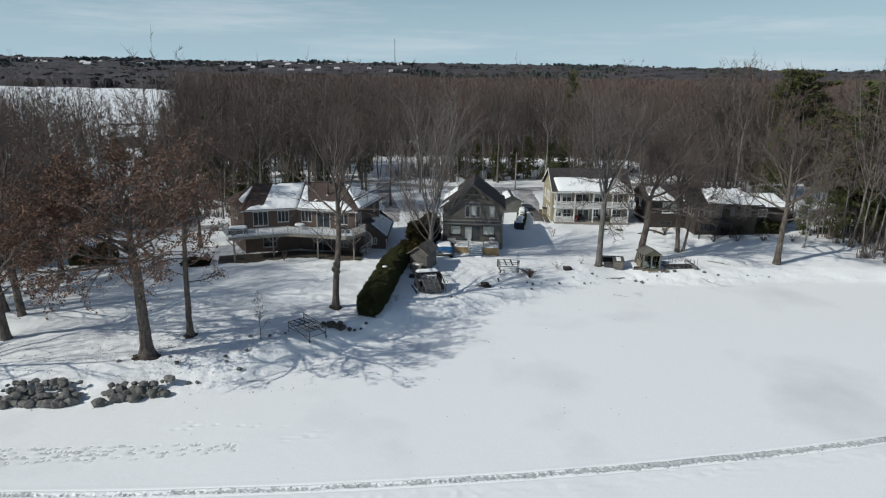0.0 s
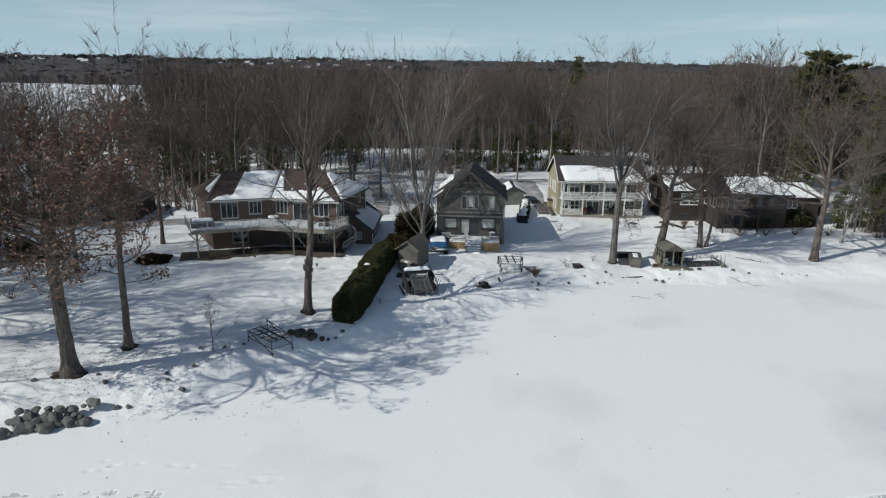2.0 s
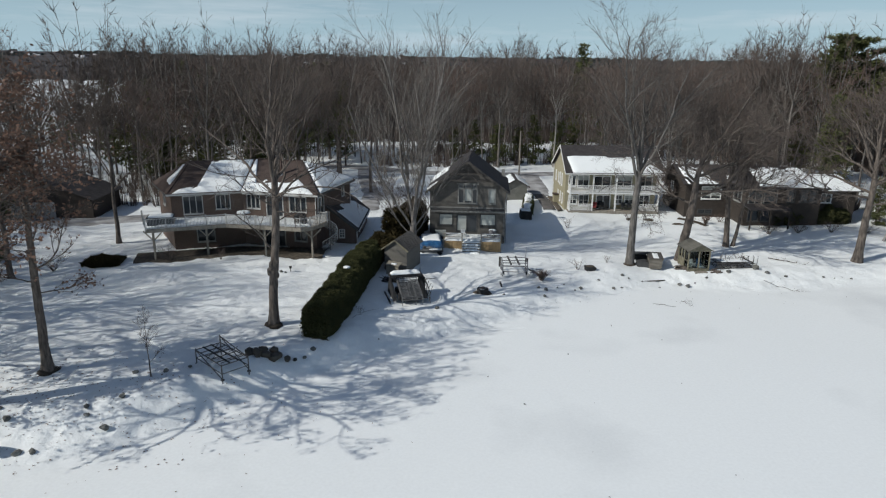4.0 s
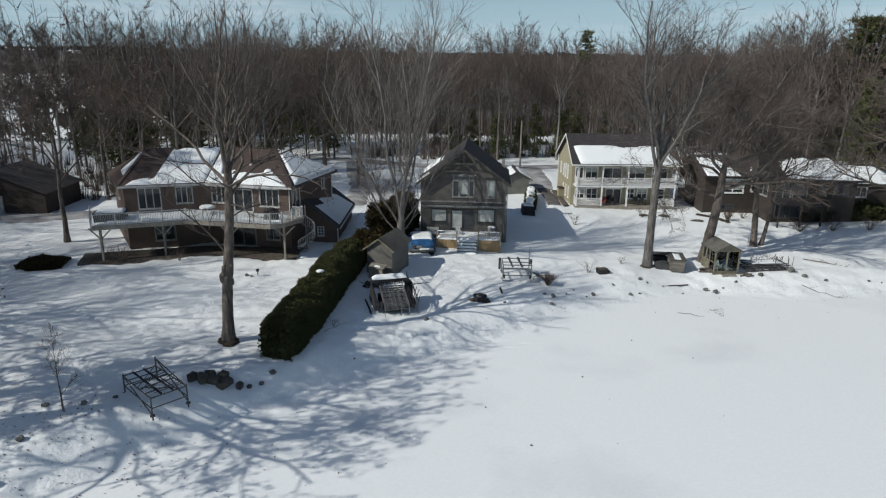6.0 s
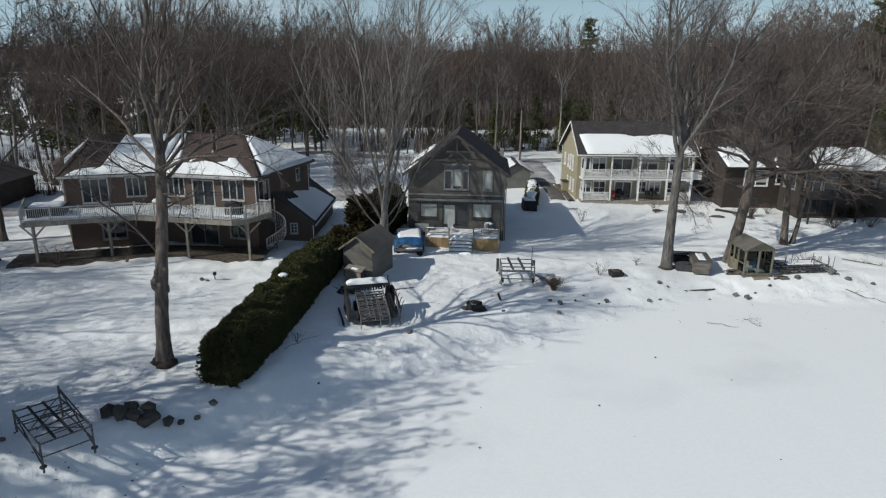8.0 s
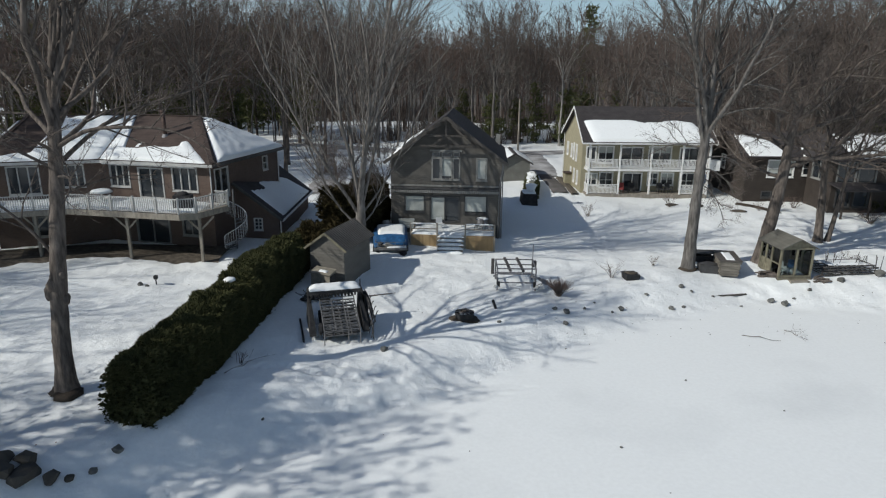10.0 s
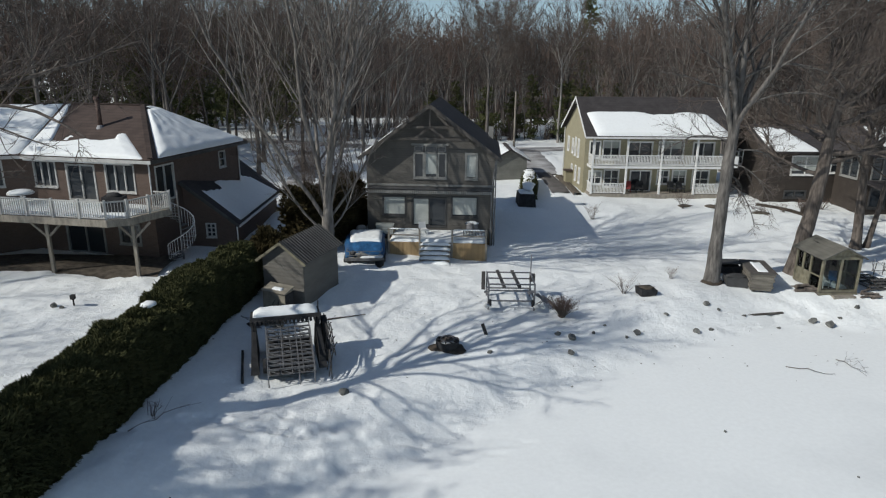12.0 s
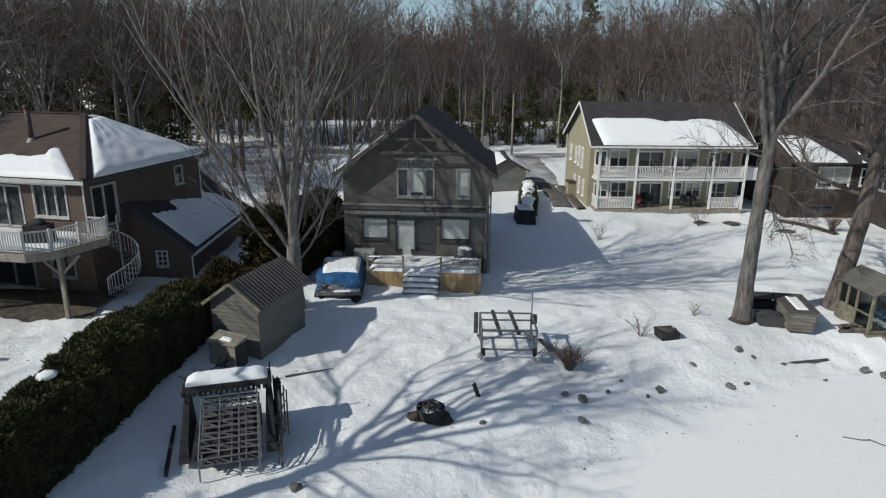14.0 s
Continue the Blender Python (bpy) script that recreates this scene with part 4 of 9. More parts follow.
def open_ground(x, y):
    """Where no woods stand: lawns, lanes and the white field."""
    if y < 101 + 0.0 * x and -50 < x < 58:
        return True
    if -22 < x < 36 and y < 128:
        return True
    if -78 < x < -16 and y < 152 and math.sin(x * 9.7 + y * 5.1) > -0.88:
        return True
    if 33 < x < 63 and y < 124 or 75 < x < 93 and 109 < y < 129:
        return True
    if -16 < x < 28 and y < 151:
        return True
    if -60 < x <= -16 and y < 110:
        return True
    if -20 < x < -6 and y < 152:
        return True
    if -0.70 * y < x < -0.41 * y and 195 < y < 600:
        return True
    if -0.72 * y < x < -0.40 * y and y > 100 and (y > 165 or math.sin(x * 12.9 + y * 7.3) > -0.7):
        return True
    if -75 < x < 66 and 143 < y < 152 + abs(x) * 0.28:
        return True
    if x < -50 and y < 74:
        return True
    if abs(x - 78) < 12 and 112 < y < 158:
        return True
    if 56 < x < 82 and y < 124 and math.sin(x * 11.3 + y * 6.1) > -0.6:
        return True
    if -45 < x < 62 and 184 + 5 * math.sin(x / 9) < y < 203 + 4 * math.sin(x / 7 + 2):
        return True
    return y < np.interp(x, SX, SY) + 8


def woods_spots(n, seed, x0, x1, y0, y1, gap, wedge=0.86):
    rnd = random.Random(seed)
    got, cells = [], {}
    for _ in range(n * 40):
        if len(got) >= n:
            break
        x, y = rnd.uniform(x0, x1), rnd.uniform(y0, y1)
        if abs(x - 3) > 25 + wedge * y or open_ground(x, y):
            continue
        c = (int(x // gap), int(y // gap))
        if any((x - u) ** 2 + (y - v) ** 2 < gap * gap for i in (-1, 0, 1) for j in (-1, 0, 1) for u, v in cells.get((c[0] + i, c[1] + j), ())):
            continue
        cells.setdefault(c, []).append((x, y))
        got.append((x, y))
    return got


masters = []
for k, t in enumerate(WOODS):
    spot = ((-20, 156), (14, 155), (40, 150), (26, 156), (-33, 163), (6, 160))[k]
    masters.append(t.place("bare winter tree at the edge of the woods", *spot, group="edge of the woods"))
rnd = random.Random(5)
near_spots = [(-38.5, 110), (-52, 136), (-49, 134.5), (-55, 140), (-46.5, 139), (-34, 119), (-27, 116), (-21, 113.5), (-24, 122)]
near_spots += [(60, 137), (66, 145), (54, 143), (71, 138), (57, 150), (45.5, 141.0), (-34.5, 152.5), (-31.0, 154.0)]
near_spots += [(-14.5, 121), (-16.5, 131), (-4.5, 138)]
near_spots += woods_spots(90, 41, -150, 170, 84, 205, 5.0)
for i, (x, y) in enumerate(near_spots):
    s = rnd.uniform(0.80, 1.02)
    if i < 17:
        s = 0.82 if y < 130 else 0.96
    m = pose(x, y, ground_z(x, y), 0, 0, rnd.uniform(0, 360)) @ Matrix.Diagonal((s, s, s * rnd.uniform(0.95, 1.05), 1))
    copy_thing(masters[rnd.randrange(len(masters))], m)


def far_tree(seed):
    """A tree seen from far: a slim stem and a haze of upright twigs, rounded at the top."""
    r = random.Random(seed)
    g = Geo()
    h = 24.0
    g.tube((0, 0, 0), (r.uniform(-1.5, 1.5), 0, h * 0.75), 0.2, 0.07, 3, False)
    for i in range(7):
        a = i * 2.4
        z = h * r.uniform(0.4, 0.65)
        g.tube((0, 0, z), (math.cos(a) * r.uniform(1.5, 3.4), math.sin(a) * r.uniform(1.5, 3.4), z + r.uniform(3, 8)), 0.10, 0.03, 3, False)
    for i in range(100):
        a, f = r.uniform(0, 6.28), r.random() ** 0.5
        z = h * (0.25 + 0.68 * r.random())
        wide = 4.3 * math.sqrt(max(0.05, 1 - ((z / h - 0.58) / 0.46) ** 2)) * f
        b = Vector((math.cos(a) * wide, math.sin(a) * wide, z))
        tip = b + Vector((math.cos(a) * r.uniform(0.2, 0.9), math.sin(a) * r.uniform(0.2, 0.9), r.uniform(0.9, 2.3)))
        ribbon_tris(g.v, g.f, b, tip, 0.10, r)
    return g


def mid_tree(seed):
    """A bare tree of the woods: a tall stem, limbs that arch up into a rounded crown, and a haze of fine twigs on its outside."""
    r = random.Random(seed)
    g = Geo()
    h = 24.0
    fork = Vector((r.uniform(-0.8, 0.8), r.uniform(-0.8, 0.8), h * r.uniform(0.34, 0.52)))
    mid = fork * 0.5 + Vector((r.gauss(0, 0.2), r.gauss(0, 0.2), 0))
    w = r.uniform(0.13, 0.22)
    g.tube((0, 0, -0.3), mid, w, w * 0.8, 4, False)
    g.tube(mid, fork, w * 0.8, w * 0.66, 4, False)
    rx, core = r.uniform(3.2, 5.0), Vector((fork.x, fork.y, h * 0.66))
    rz = h - core.z
    for i in range(8):
        a = i * 2.4 + r.uniform(-0.4, 0.4)
        lift = (0.95, 0.8, 0.7, 0.55, 0.4, 0.25, 0.05, -0.2)[i] + r.uniform(-0.1, 0.1)
        c = math.sqrt(max(0.02, 1 - lift * lift))
        tip = core + Vector((math.cos(a) * rx * c, math.sin(a) * rx * c, rz * lift)) * r.uniform(0.85, 1.02)
        start = mid.lerp(fork, r.uniform(0.5, 1.0)) if lift < 0.4 else fork
        knee = start.lerp(tip, 0.5) + Vector((math.cos(a), math.sin(a), -0.3)) * rx * 0.12
        g.tube(start, knee, 0.085, 0.05, 3, False)
        g.tube(knee, tip, 0.05, 0.012, 3, False)
        for k in range(8):
            f = 0.2 + 0.8 * (k + r.random()) / 8
            b = start.lerp(knee, f * 2) if f < 0.5 else knee.lerp(tip, f * 2 - 1)
            out = (b - core + Vector((0, 0, rz * 0.35)))
            out = Vector((out.x / rx, out.y / rx, out.z / rz)) + Vector((r.gauss(0, 0.55), r.gauss(0, 0.55), r.gauss(0.15, 0.4)))
            e = b + out.normalized() * r.uniform(1.2, 2.6) * (1.25 - 0.6 * f)
            ribbon_tris(g.v, g.f, b, e, 0.038, r)
            for m in range(6):
                p = b.lerp(e, r.uniform(0.25, 1.0))
                ribbon_tris(g.v, g.f, p, p + (out.normalized() + Vector((r.gauss(0, 0.6), r.gauss(0, 0.6), r.gauss(0.25, 0.5)))) * r.uniform(0.5, 1.1), 0.034, r)
    return g


def scatter(name, kinds, spots, material, label, category, seed, low=0.75, high=1.1, stem=None, clump=0.0):
    """Many far plants joined into one mesh."""
    r = np.random.RandomState(seed)
    vs, fs, ks, base = [], [], [], 0
    arr = []
    for g in kinds:
        tri, kind = [], []
        for f in g.f:
            tri += [(f[0], f[i], f[i + 1]) for i in range(1, len(f) - 1)]
            kind += [1 if len(f) == 4 else 0] * (len(f) - 2)
        arr.append((np.array(g.v), np.array(tri), np.array(kind)))
    for x, y in spots:
        v, t, kind = arr[r.randint(len(arr))]
        a, s = r.uniform(0, 6.28), r.uniform(low, high) * (1 + clump * noise.noise(Vector((x / 17, y / 17, 5.5))))
        c, q = math.cos(a) * s, math.sin(a) * s
        w = np.stack([v[:, 0] * c - v[:, 1] * q + x, v[:, 0] * q + v[:, 1] * c + y, v[:, 2] * s * r.uniform(0.93, 1.07) + ground_z(x, y)], -1)
        vs.append(w)
        fs.append(t + base)
        ks.append(kind)
        base += len(v)
    V, F = np.concatenate(vs), np.concatenate(fs)
    me = bpy.data.meshes.new(name)
    me.vertices.add(len(V))
    me.vertices.foreach_set("co", V.ravel())
    me.loops.add(F.size)
    me.loops.foreach_set("vertex_index", F.ravel())
    me.polygons.add(len(F))
    me.polygons.foreach_set("loop_start", np.arange(0, F.size, 3))
    me.materials.append(material)
    me.materials.append(stem or material)
    me.polygons.foreach_set("material_index", np.concatenate(ks).astype(np.int32))
    me.update()
    return tagged(new(name, me), label, category, kind="stuff")


FAR = [far_tree(70 + k) for k in range(5)]
edge_spots = woods_spots(1350, 47, -190, 210, 84, 236, 3.7) + woods_spots(90, 48, -110, -42, 76, 150, 4.2) + woods_spots(120, 49, 58, 120, 88, 150, 3.8)
MID = [mid_tree(170 + k) for k in range(8)]
scatter("woods", MID, edge_spots[::2], WOODS_GREY, "dense grey twigs of bare woods", "woods", 4, 0.74, 1.12, BARK_MAPLE, 0.3)
scatter("woods", MID, edge_spots[1::2], WOODS_BROWN, "dense brown twigs of bare woods", "woods", 5, 0.7, 1.1, BARK_PALE, 0.3)
mid_spots = woods_spots(2300, 43, -330, 380, 225, 430, 5.4)
scatter("woods", FAR, mid_spots[::2], TWIG_RED, "brown haze of bare winter woods", "woods", 1)
scatter("woods", FAR, mid_spots[1::2], TWIG, "grey-brown haze of bare winter woods", "woods", 2)


def farther_tree(seed):
    r = random.Random(seed)
    g = Geo()
    for i in range(26):
        a, f = r.uniform(0, 6.28), r.random() ** 0.5
        z = 24 * (0.35 + 0.52 * r.random())
        b = Vector((math.cos(a) * 4.5 * f, math.sin(a) * 4.5 * f, z - 2))
        ribbon_tris(g.v, g.f, b, b + Vector((r.gauss(0, 1), r.gauss(0, 1), r.uniform(2.5, 5))), 0.32, r)
    return g


FARTHER = [farther_tree(80 + k) for k in range(5)]
scatter("woods", FARTHER, woods_spots(4200, 44, -560, 700, 425, 900, 7.5), TWIG_RED, "distant bare woods rolling to the horizon", "woods", 3)


def conifer(seed, height, width, bare=0.15, tufts=900, size=0.55, taper=0.62):
    """A pine: straight stem, drooping whorls and many needle tufts with gaps between the boughs."""
    r = random.Random(seed)
    wood, green = Geo(), Geo()
    wood.tube((0, 0, -0.3), (0, 0, height), width * 0.055, 0.03, 7, False)
    whorls = int(height * 1.5)
    skew = [r.uniform(0.65, 1.2) for _ in range(7)]
    for i in range(whorls):
        f = bare + (1 - bare) * (i + r.uniform(-0.4, 0.4)) / whorls
        z = height * f
        ln0 = width * max(0.04, 1 - f) ** taper * min(1.0, 0.45 + (f - bare) * 3.0)
        for k in range(4):
            a = r.uniform(0, 6.28)
            ln = ln0 * r.uniform(0.35, 1.15) * skew[int(a / 6.2832 * 6.99)]
            tip = Vector((math.cos(a) * ln, math.sin(a) * ln, z + ln * r.uniform(-0.12, 0.3)))
            wood.tube((0, 0, z - 0.1 * ln), tip, 0.05, 0.015, 3, False)
            for j in range(max(2, int(tufts / (whorls * 4) * (0.3 + ln / width)))):
                c = Vector((0, 0, z)).lerp(tip, 0.25 + 0.8 * r.random() ** 0.7)
                c += Vector((r.gauss(0, 0.35), r.gauss(0, 0.35), r.gauss(0.05, 0.2)))
                for _ in range(3):
                    d = Vector((math.cos(a) + r.gauss(0, 0.8), math.sin(a) + r.gauss(0, 0.8), r.gauss(0.3, 0.6))).normalized()
                    ribbon_tris(green.v, green.f, c, c + d * size * r.uniform(0.6, 1.3), size * 0.17, r)
    return wood, green


def place_conifer(geo, x, y, label, group=""):
    ob = new("pine_tree", None)
    ob.matrix_world = pose(x, y, ground_z(x, y))
    tagged(ob, label, "tree", group)
    part("trunk", geo[0], BARK, ob, smooth=True)
    part("crown", geo[1], NEEDLE, ob, "dark green needles")
    return ob


PINES = [conifer(91, 27.5, 11.0, 0.32, 12500, 0.85, 0.34), conifer(92, 24, 5.0, 0.12, 2400, 0.75), conifer(93, 12, 3.2, 0.05, 1800, 0.5), conifer(94, 9, 2.8, 0.04, 1500, 0.5)]
place_conifer(PINES[0], 83.5, 152, "tall dark green pine above the bare woods")
place_conifer(conifer(95, 25, 8.0, 0.2, 8000, 0.8, 0.45), 73.0, 108, "tall olive green pine at the lake shore")
for geo, x, y, s in ((1, 40, 198, 1.15), (1, 88, 124, 1.0), (2, 9, 160, 0.8), (3, 14, 158, 1.0), (2, 22, 160, 0.9), (3, 27, 157, 1.1), (3, 19, 162, 0.9), (2, -48, 150, 0.8),
                     (3, 31, 160, 1.0), (2, 36, 158, 0.8), (3, 5, 163, 0.9), (0, 102, 150, 0.9), (2, -62, 96, 1.0), (0, -75, 300, 0.85), (2, -56, 100, 0.8), (1, -38, 134, 0.7), (2, -30, 128, 0.9),
                     (3, -24, 126, 0.9), (1, -47, 128, 0.75), (1, 80, 112, 0.95), (3, -100, 178, 1.0), (3, -96, 181, 0.9), (3, -92, 179, 1.05), (3, -88, 176, 0.9), (3, -84, 180, 1.0), (3, -80, 176, 0.85), (3, -76, 174, 0.95), (3, -71, 170, 0.9), (3, -66, 168, 0.8), (3, -61, 165, 0.85), (3, -66, 88, 1.1), (2, 66, 106, 1.1), (1, 62, 118, 0.7), (2, 71, 103, 1.2), (1, 76, 118, 0.7), (2, -55, 80, 0.75), (2, -59.5, 77, 0.9), (3, -63, 80, 1.0), (1, 70, 140, 0.85), (3, 62, 105, 0.75), (3, 66.5, 103.5, 0.8), (3, 71, 101.5, 0.85), (3, 58.5, 109, 0.7), (2, 75, 100, 0.9), (1, -31, 131, 0.72), (1, -25, 135, 0.68), (1, -18.5, 154, 0.75), (1, -42, 138, 0.78), (1, -35, 146, 0.8), (1, -53, 133, 0.7), (1, -60, 140, 0.75), (1, -28, 158, 0.85), (1, -24, 166, 0.9), (1, -33, 170, 0.85), (1, -42, 172, 0.9), (1, -50, 168, 0.85), (1, -58, 172, 0.9), (1, -29, 178, 0.9), (1, -38, 182, 0.9), (1, -47, 180, 0.85), (1, -45, 129, 0.58), (1, -51, 143, 0.65), (1, -57.5, 150, 0.7), (2, -41, 124, 0.9), (2, -48, 135, 1.0), (2, -36, 123, 0.85)):
    ob = place_conifer(PINES[geo], x, y, "dark green conifer among the bare trees", "conifers")
    ob.scale = (s, s, s)

# ---------------------------------------------------------------- house kit


def P(fr, u, v, z):
    """A place in a wall's own frame (x, y, angle): u along it, v into the house."""
    c, s = math.cos(radians(fr[2])), math.sin(radians(fr[2]))
    return (fr[0] + u * c - v * s, fr[1] + u * s + v * c, z)


def obox(g, fr, u0, u1, v0, v1, z0, z1):
    ring = ((u0, v0), (u1, v0), (u1, v1), (u0, v1))
    return g.prism([P(fr, u, v, z0) for u, v in ring], [P(fr, u, v, z1) for u, v in ring])


def wall(parent, fr, width, z0, z1, holes, material, name="wall", thick=0.22, gable=None, inset=0.0):
    """A wall with openings cut right through; gable: the height of a peak above z1."""
    us = sorted({inset, width - inset, *[h[0] for h in holes], *[h[1] for h in holes]})
    zs = sorted({z0, z1, *[h[2] for h in holes], *[h[3] for h in holes]})
    nu, nz = len(us) - 1, len(zs) - 1
    full = {(i, j) for i in range(nu) for j in range(nz) if not any(h[0] < (us[i] + us[i + 1]) / 2 < h[1] and h[2] < (zs[j] + zs[j + 1]) / 2 < h[3] for h in holes)}
    g = Geo()
    known = {}

    def at(i, j, s):
        if (i, j, s) not in known:
            known[i, j, s] = len(g.v)
            g.v.append(P(fr, us[i], thick * s, zs[j]))
        return known[i, j, s]

    for i, j in sorted(full):
        g.f.append((at(i, j, 0), at(i + 1, j, 0), at(i + 1, j + 1, 0), at(i, j + 1, 0)))
        g.f.append((at(i, j + 1, 1), at(i + 1, j + 1, 1), at(i + 1, j, 1), at(i, j, 1)))
        for di, dj, p, q in ((-1, 0, (i, j + 1), (i, j)), (1, 0, (i + 1, j), (i + 1, j + 1)), (0, -1, (i, j), (i + 1, j)), (0, 1, (i + 1, j + 1), (i, j + 1))):
            if (i + di, j + dj) not in full and not (gable and dj == 1 and j == nz - 1):
                g.f.append((at(*q, 0), at(*p, 0), at(*p, 1), at(*q, 1)))
    if gable:
        peak, mid = gable
        top = [len(g.v), len(g.v) + 1]
        g.v += [P(fr, mid, 0, peak), P(fr, mid, thick, peak)]
        row = [[at(i, nz, s) for i in range(nu + 1)] for s in (0, 1)]
        g.f += [(*row[0], top[0]), (top[1], *reversed(row[1])), (row[0][-1], row[1][-1], top[1], top[0]), (row[1][0], row[0][0], top[0], top[1])]
    return part(name, g, material, parent)


def window(parent, fr, u0, u1, z0, z1, bars=1, rows=1, frame_mat=WHITE, blind=0.0, trim=0.09, name="window", sill=True, proud=0.04):
    """A framed window set into its opening, with mullions, panes and a sill."""
    g = Geo()
    rings = [[P(fr, u, v, z) for u, z in ((u0 - e, z0 - e), (u1 + e, z0 - e), (u1 + e, z1 + e), (u0 - e, z1 + e))] for e, v in ((trim, -proud), (trim, 0.10), (-0.05, 0.10), (-0.05, -proud))]
    for q in rings:
        g.v += q
    for a in range(4):
        b = (a + 1) % 4
        g.f += [(a * 4 + i, b * 4 + i, b * 4 + (i + 1) % 4, a * 4 + (i + 1) % 4) for i in range(4)]
    ob = part(name, g, frame_mat, parent)
    for i in range(1, bars):
        u = u0 + (u1 - u0) * i / bars
        part("mullion", obox(Geo(), fr, u - 0.04, u + 0.04, -0.01, 0.09, z0 + 0.05, z1 - 0.05), frame_mat, ob)
    for i in range(1, rows):
        z = z0 + (z1 - z0) * i / rows
        part("glazing_bar", obox(Geo(), fr, u0 + 0.05, u1 - 0.05, 0.0, 0.08, z - 0.03, z + 0.03), frame_mat, ob)
    for i in range(bars):
        a, b = u0 + (u1 - u0) * i / bars, u0 + (u1 - u0) * (i + 1) / bars
        p = obox(Geo(), fr, a + 0.03, b - 0.03, 0.085, 0.10, z0 + 0.03, z1 - 0.03)
        part("pane", p, GLASS, ob)
    if blind:
        part("blind", obox(Geo(), fr, u0 + 0.06, u1 - 0.06, 0.055, 0.08, z1 - (z1 - z0) * blind, z1 - 0.05), BLIND, ob, "pale drawn blind")
    if sill:
        part("sill", obox(Geo(), fr, u0 - trim - 0.03, u1 + trim + 0.03, -0.10, -proud, z0 - trim - 0.05, z0 - trim), frame_mat, ob)
    return ob


def snow_patch(parent, quad, thick, seed, cut=0.25, nu=26, nv=14, name="snow", soft=0.10, label="settled snow with melted edges"):
    """Snow lying on a sloped quad (bottom left, bottom right, top right, top left) with a ragged melted edge."""
    a, b, c, d = (Vector(p) for p in quad)
    nrm = (b - a).cross(d - a).normalized()
    if nrm.z < 0:
        nrm = -nrm
    r = random.Random(seed)
    o = r.uniform(0, 50)
    g = Geo()
    for j in range(nv + 1):
        for i in range(nu + 1):
            u, v = i / nu, j / nv
            p = a.lerp(b, u).lerp(d.lerp(c, u), v)
            n1 = noise.noise(Vector((u * 5 + o, v * 3, o)))
            n2 = noise.noise(Vector((u * 11 + o, 7.0 + v * 8, o)))
            edge = min(u, 1 - u, v * 1.6, (1 - v - cut * max(0, 0.4 + n1 + 0.4 * n2)) * 1.2)
            h = max(0.0, min(1.0, edge / soft)) ** 0.5
            g.v.append(tuple(p + nrm * (thick * h * (1 + 0.16 * n2) - 0.03)))
    for j in range(nv):
        for i in range(nu):
            k = j * (nu + 1) + i
            g.f.append((k, k + 1, k + nu + 2, k + nu + 1))
    return part(name, g, SNOW, parent, label, True)


def railing(parent, fr, u0, u1, z, height=1.0, posts=(), material=WHITE, gap=0.13, v=0.0, half=0.018):
    """Top and bottom rail with balusters; posts as parts of their own."""
    rail = part("railing", obox(Geo(), fr, u0, u1, v - 0.04, v + 0.04, z + height - 0.07, z + height), material, parent)
    part("bottom_rail", obox(Geo(), fr, u0, u1, v - 0.025, v + 0.025, z + 0.08, z + 0.13), material, rail)
    n = int((u1 - u0) / gap)
    me = Geo().box(-half, half, -0.018, 0.018, 0.13, height - 0.07).mesh("baluster", material)
    for i in range(1, n):
        b = new("baluster", me)
        b.parent = rail
        b.matrix_local = pose(*P(fr, u0 + (u1 - u0) * i / n, v, z), 0, 0, fr[2])
    for u in posts:
        part("post", obox(Geo(), fr, u - 0.06, u + 0.06, v - 0.06, v + 0.06, z - 0.1, z + height + 0.08), material, parent)
    return rail


# ---------------------------------------------------------------- dark gabled house
H2X, H2Y, H2Z = 4.95, 94.0, 1.4
h2 = thing("house", "grey-sided gabled house with a dark shingle roof", "house", H2X, H2Y, H2Z, -4.5)
F0 = (-4.53, 0.0, 0.0)
Z = lambda z: z - H2Z
holes = [(3.41, 4.05, Z(6.6), Z(8.3)), (4.16, 5.02, Z(6.6), Z(8.3)), (5.10, 5.62, Z(6.6), Z(8.3)), (7.06, 7.78, Z(6.6), Z(8.3)), (1.15, 2.75, Z(3.85), Z(5.2)), (3.25, 5.65, Z(3.05), Z(5.15)), (6.08, 7.9, Z(3.8), Z(5.25))]
wall(h2, F0, 9.06, -0.6, Z(8.15), holes, SIDING_DARK, gable=(Z(11.45), 4.53))
FL, FR, FB = (-4.53, 10.0, -90.0), (4.53, 0.0, 90.0), (4.53, 10.0, 180.0)
wall(h2, FL, 10.0, -0.6, Z(8.15), [(2, 3.2, Z(6.5), Z(7.8)), (6, 7.2, Z(6.5), Z(7.8))], SIDING_DARK, inset=0.22)
wall(h2, FR, 10.0, -0.6, Z(8.15), [(2, 3.2, Z(6.5), Z(7.8)), (6, 7.2, Z(3.6), Z(5.0))], SIDING_DARK, inset=0.22)
wall(h2, FB, 9.06, -0.6, Z(8.15), [], SIDING_DARK, gable=(Z(11.45), 4.53))
for fr, a, b, c, d in ((FL, 2, 3.2, 6.5, 7.8), (FL, 6, 7.2, 6.5, 7.8), (FR, 2, 3.2, 6.5, 7.8), (FR, 6, 7.2, 3.6, 5.0)):
    window(h2, fr, a, b, Z(c), Z(d), 1, 2, GREY_TRIM)
window(h2, F0, *holes[0], 1, 1, GREY_TRIM, 0, 0.07)
window(h2, F0, *holes[1], 1, 1, GREY_TRIM, 0.85, 0.07)
window(h2, F0, *holes[2], 1, 1, GREY_TRIM, 0, 0.07)
window(h2, F0, *holes[3], 1, 1, GREY_TRIM, 0.95, 0.09)
window(h2, F0, *holes[4], 1, 1, DARK_TRIM, 0.95, 0.06)
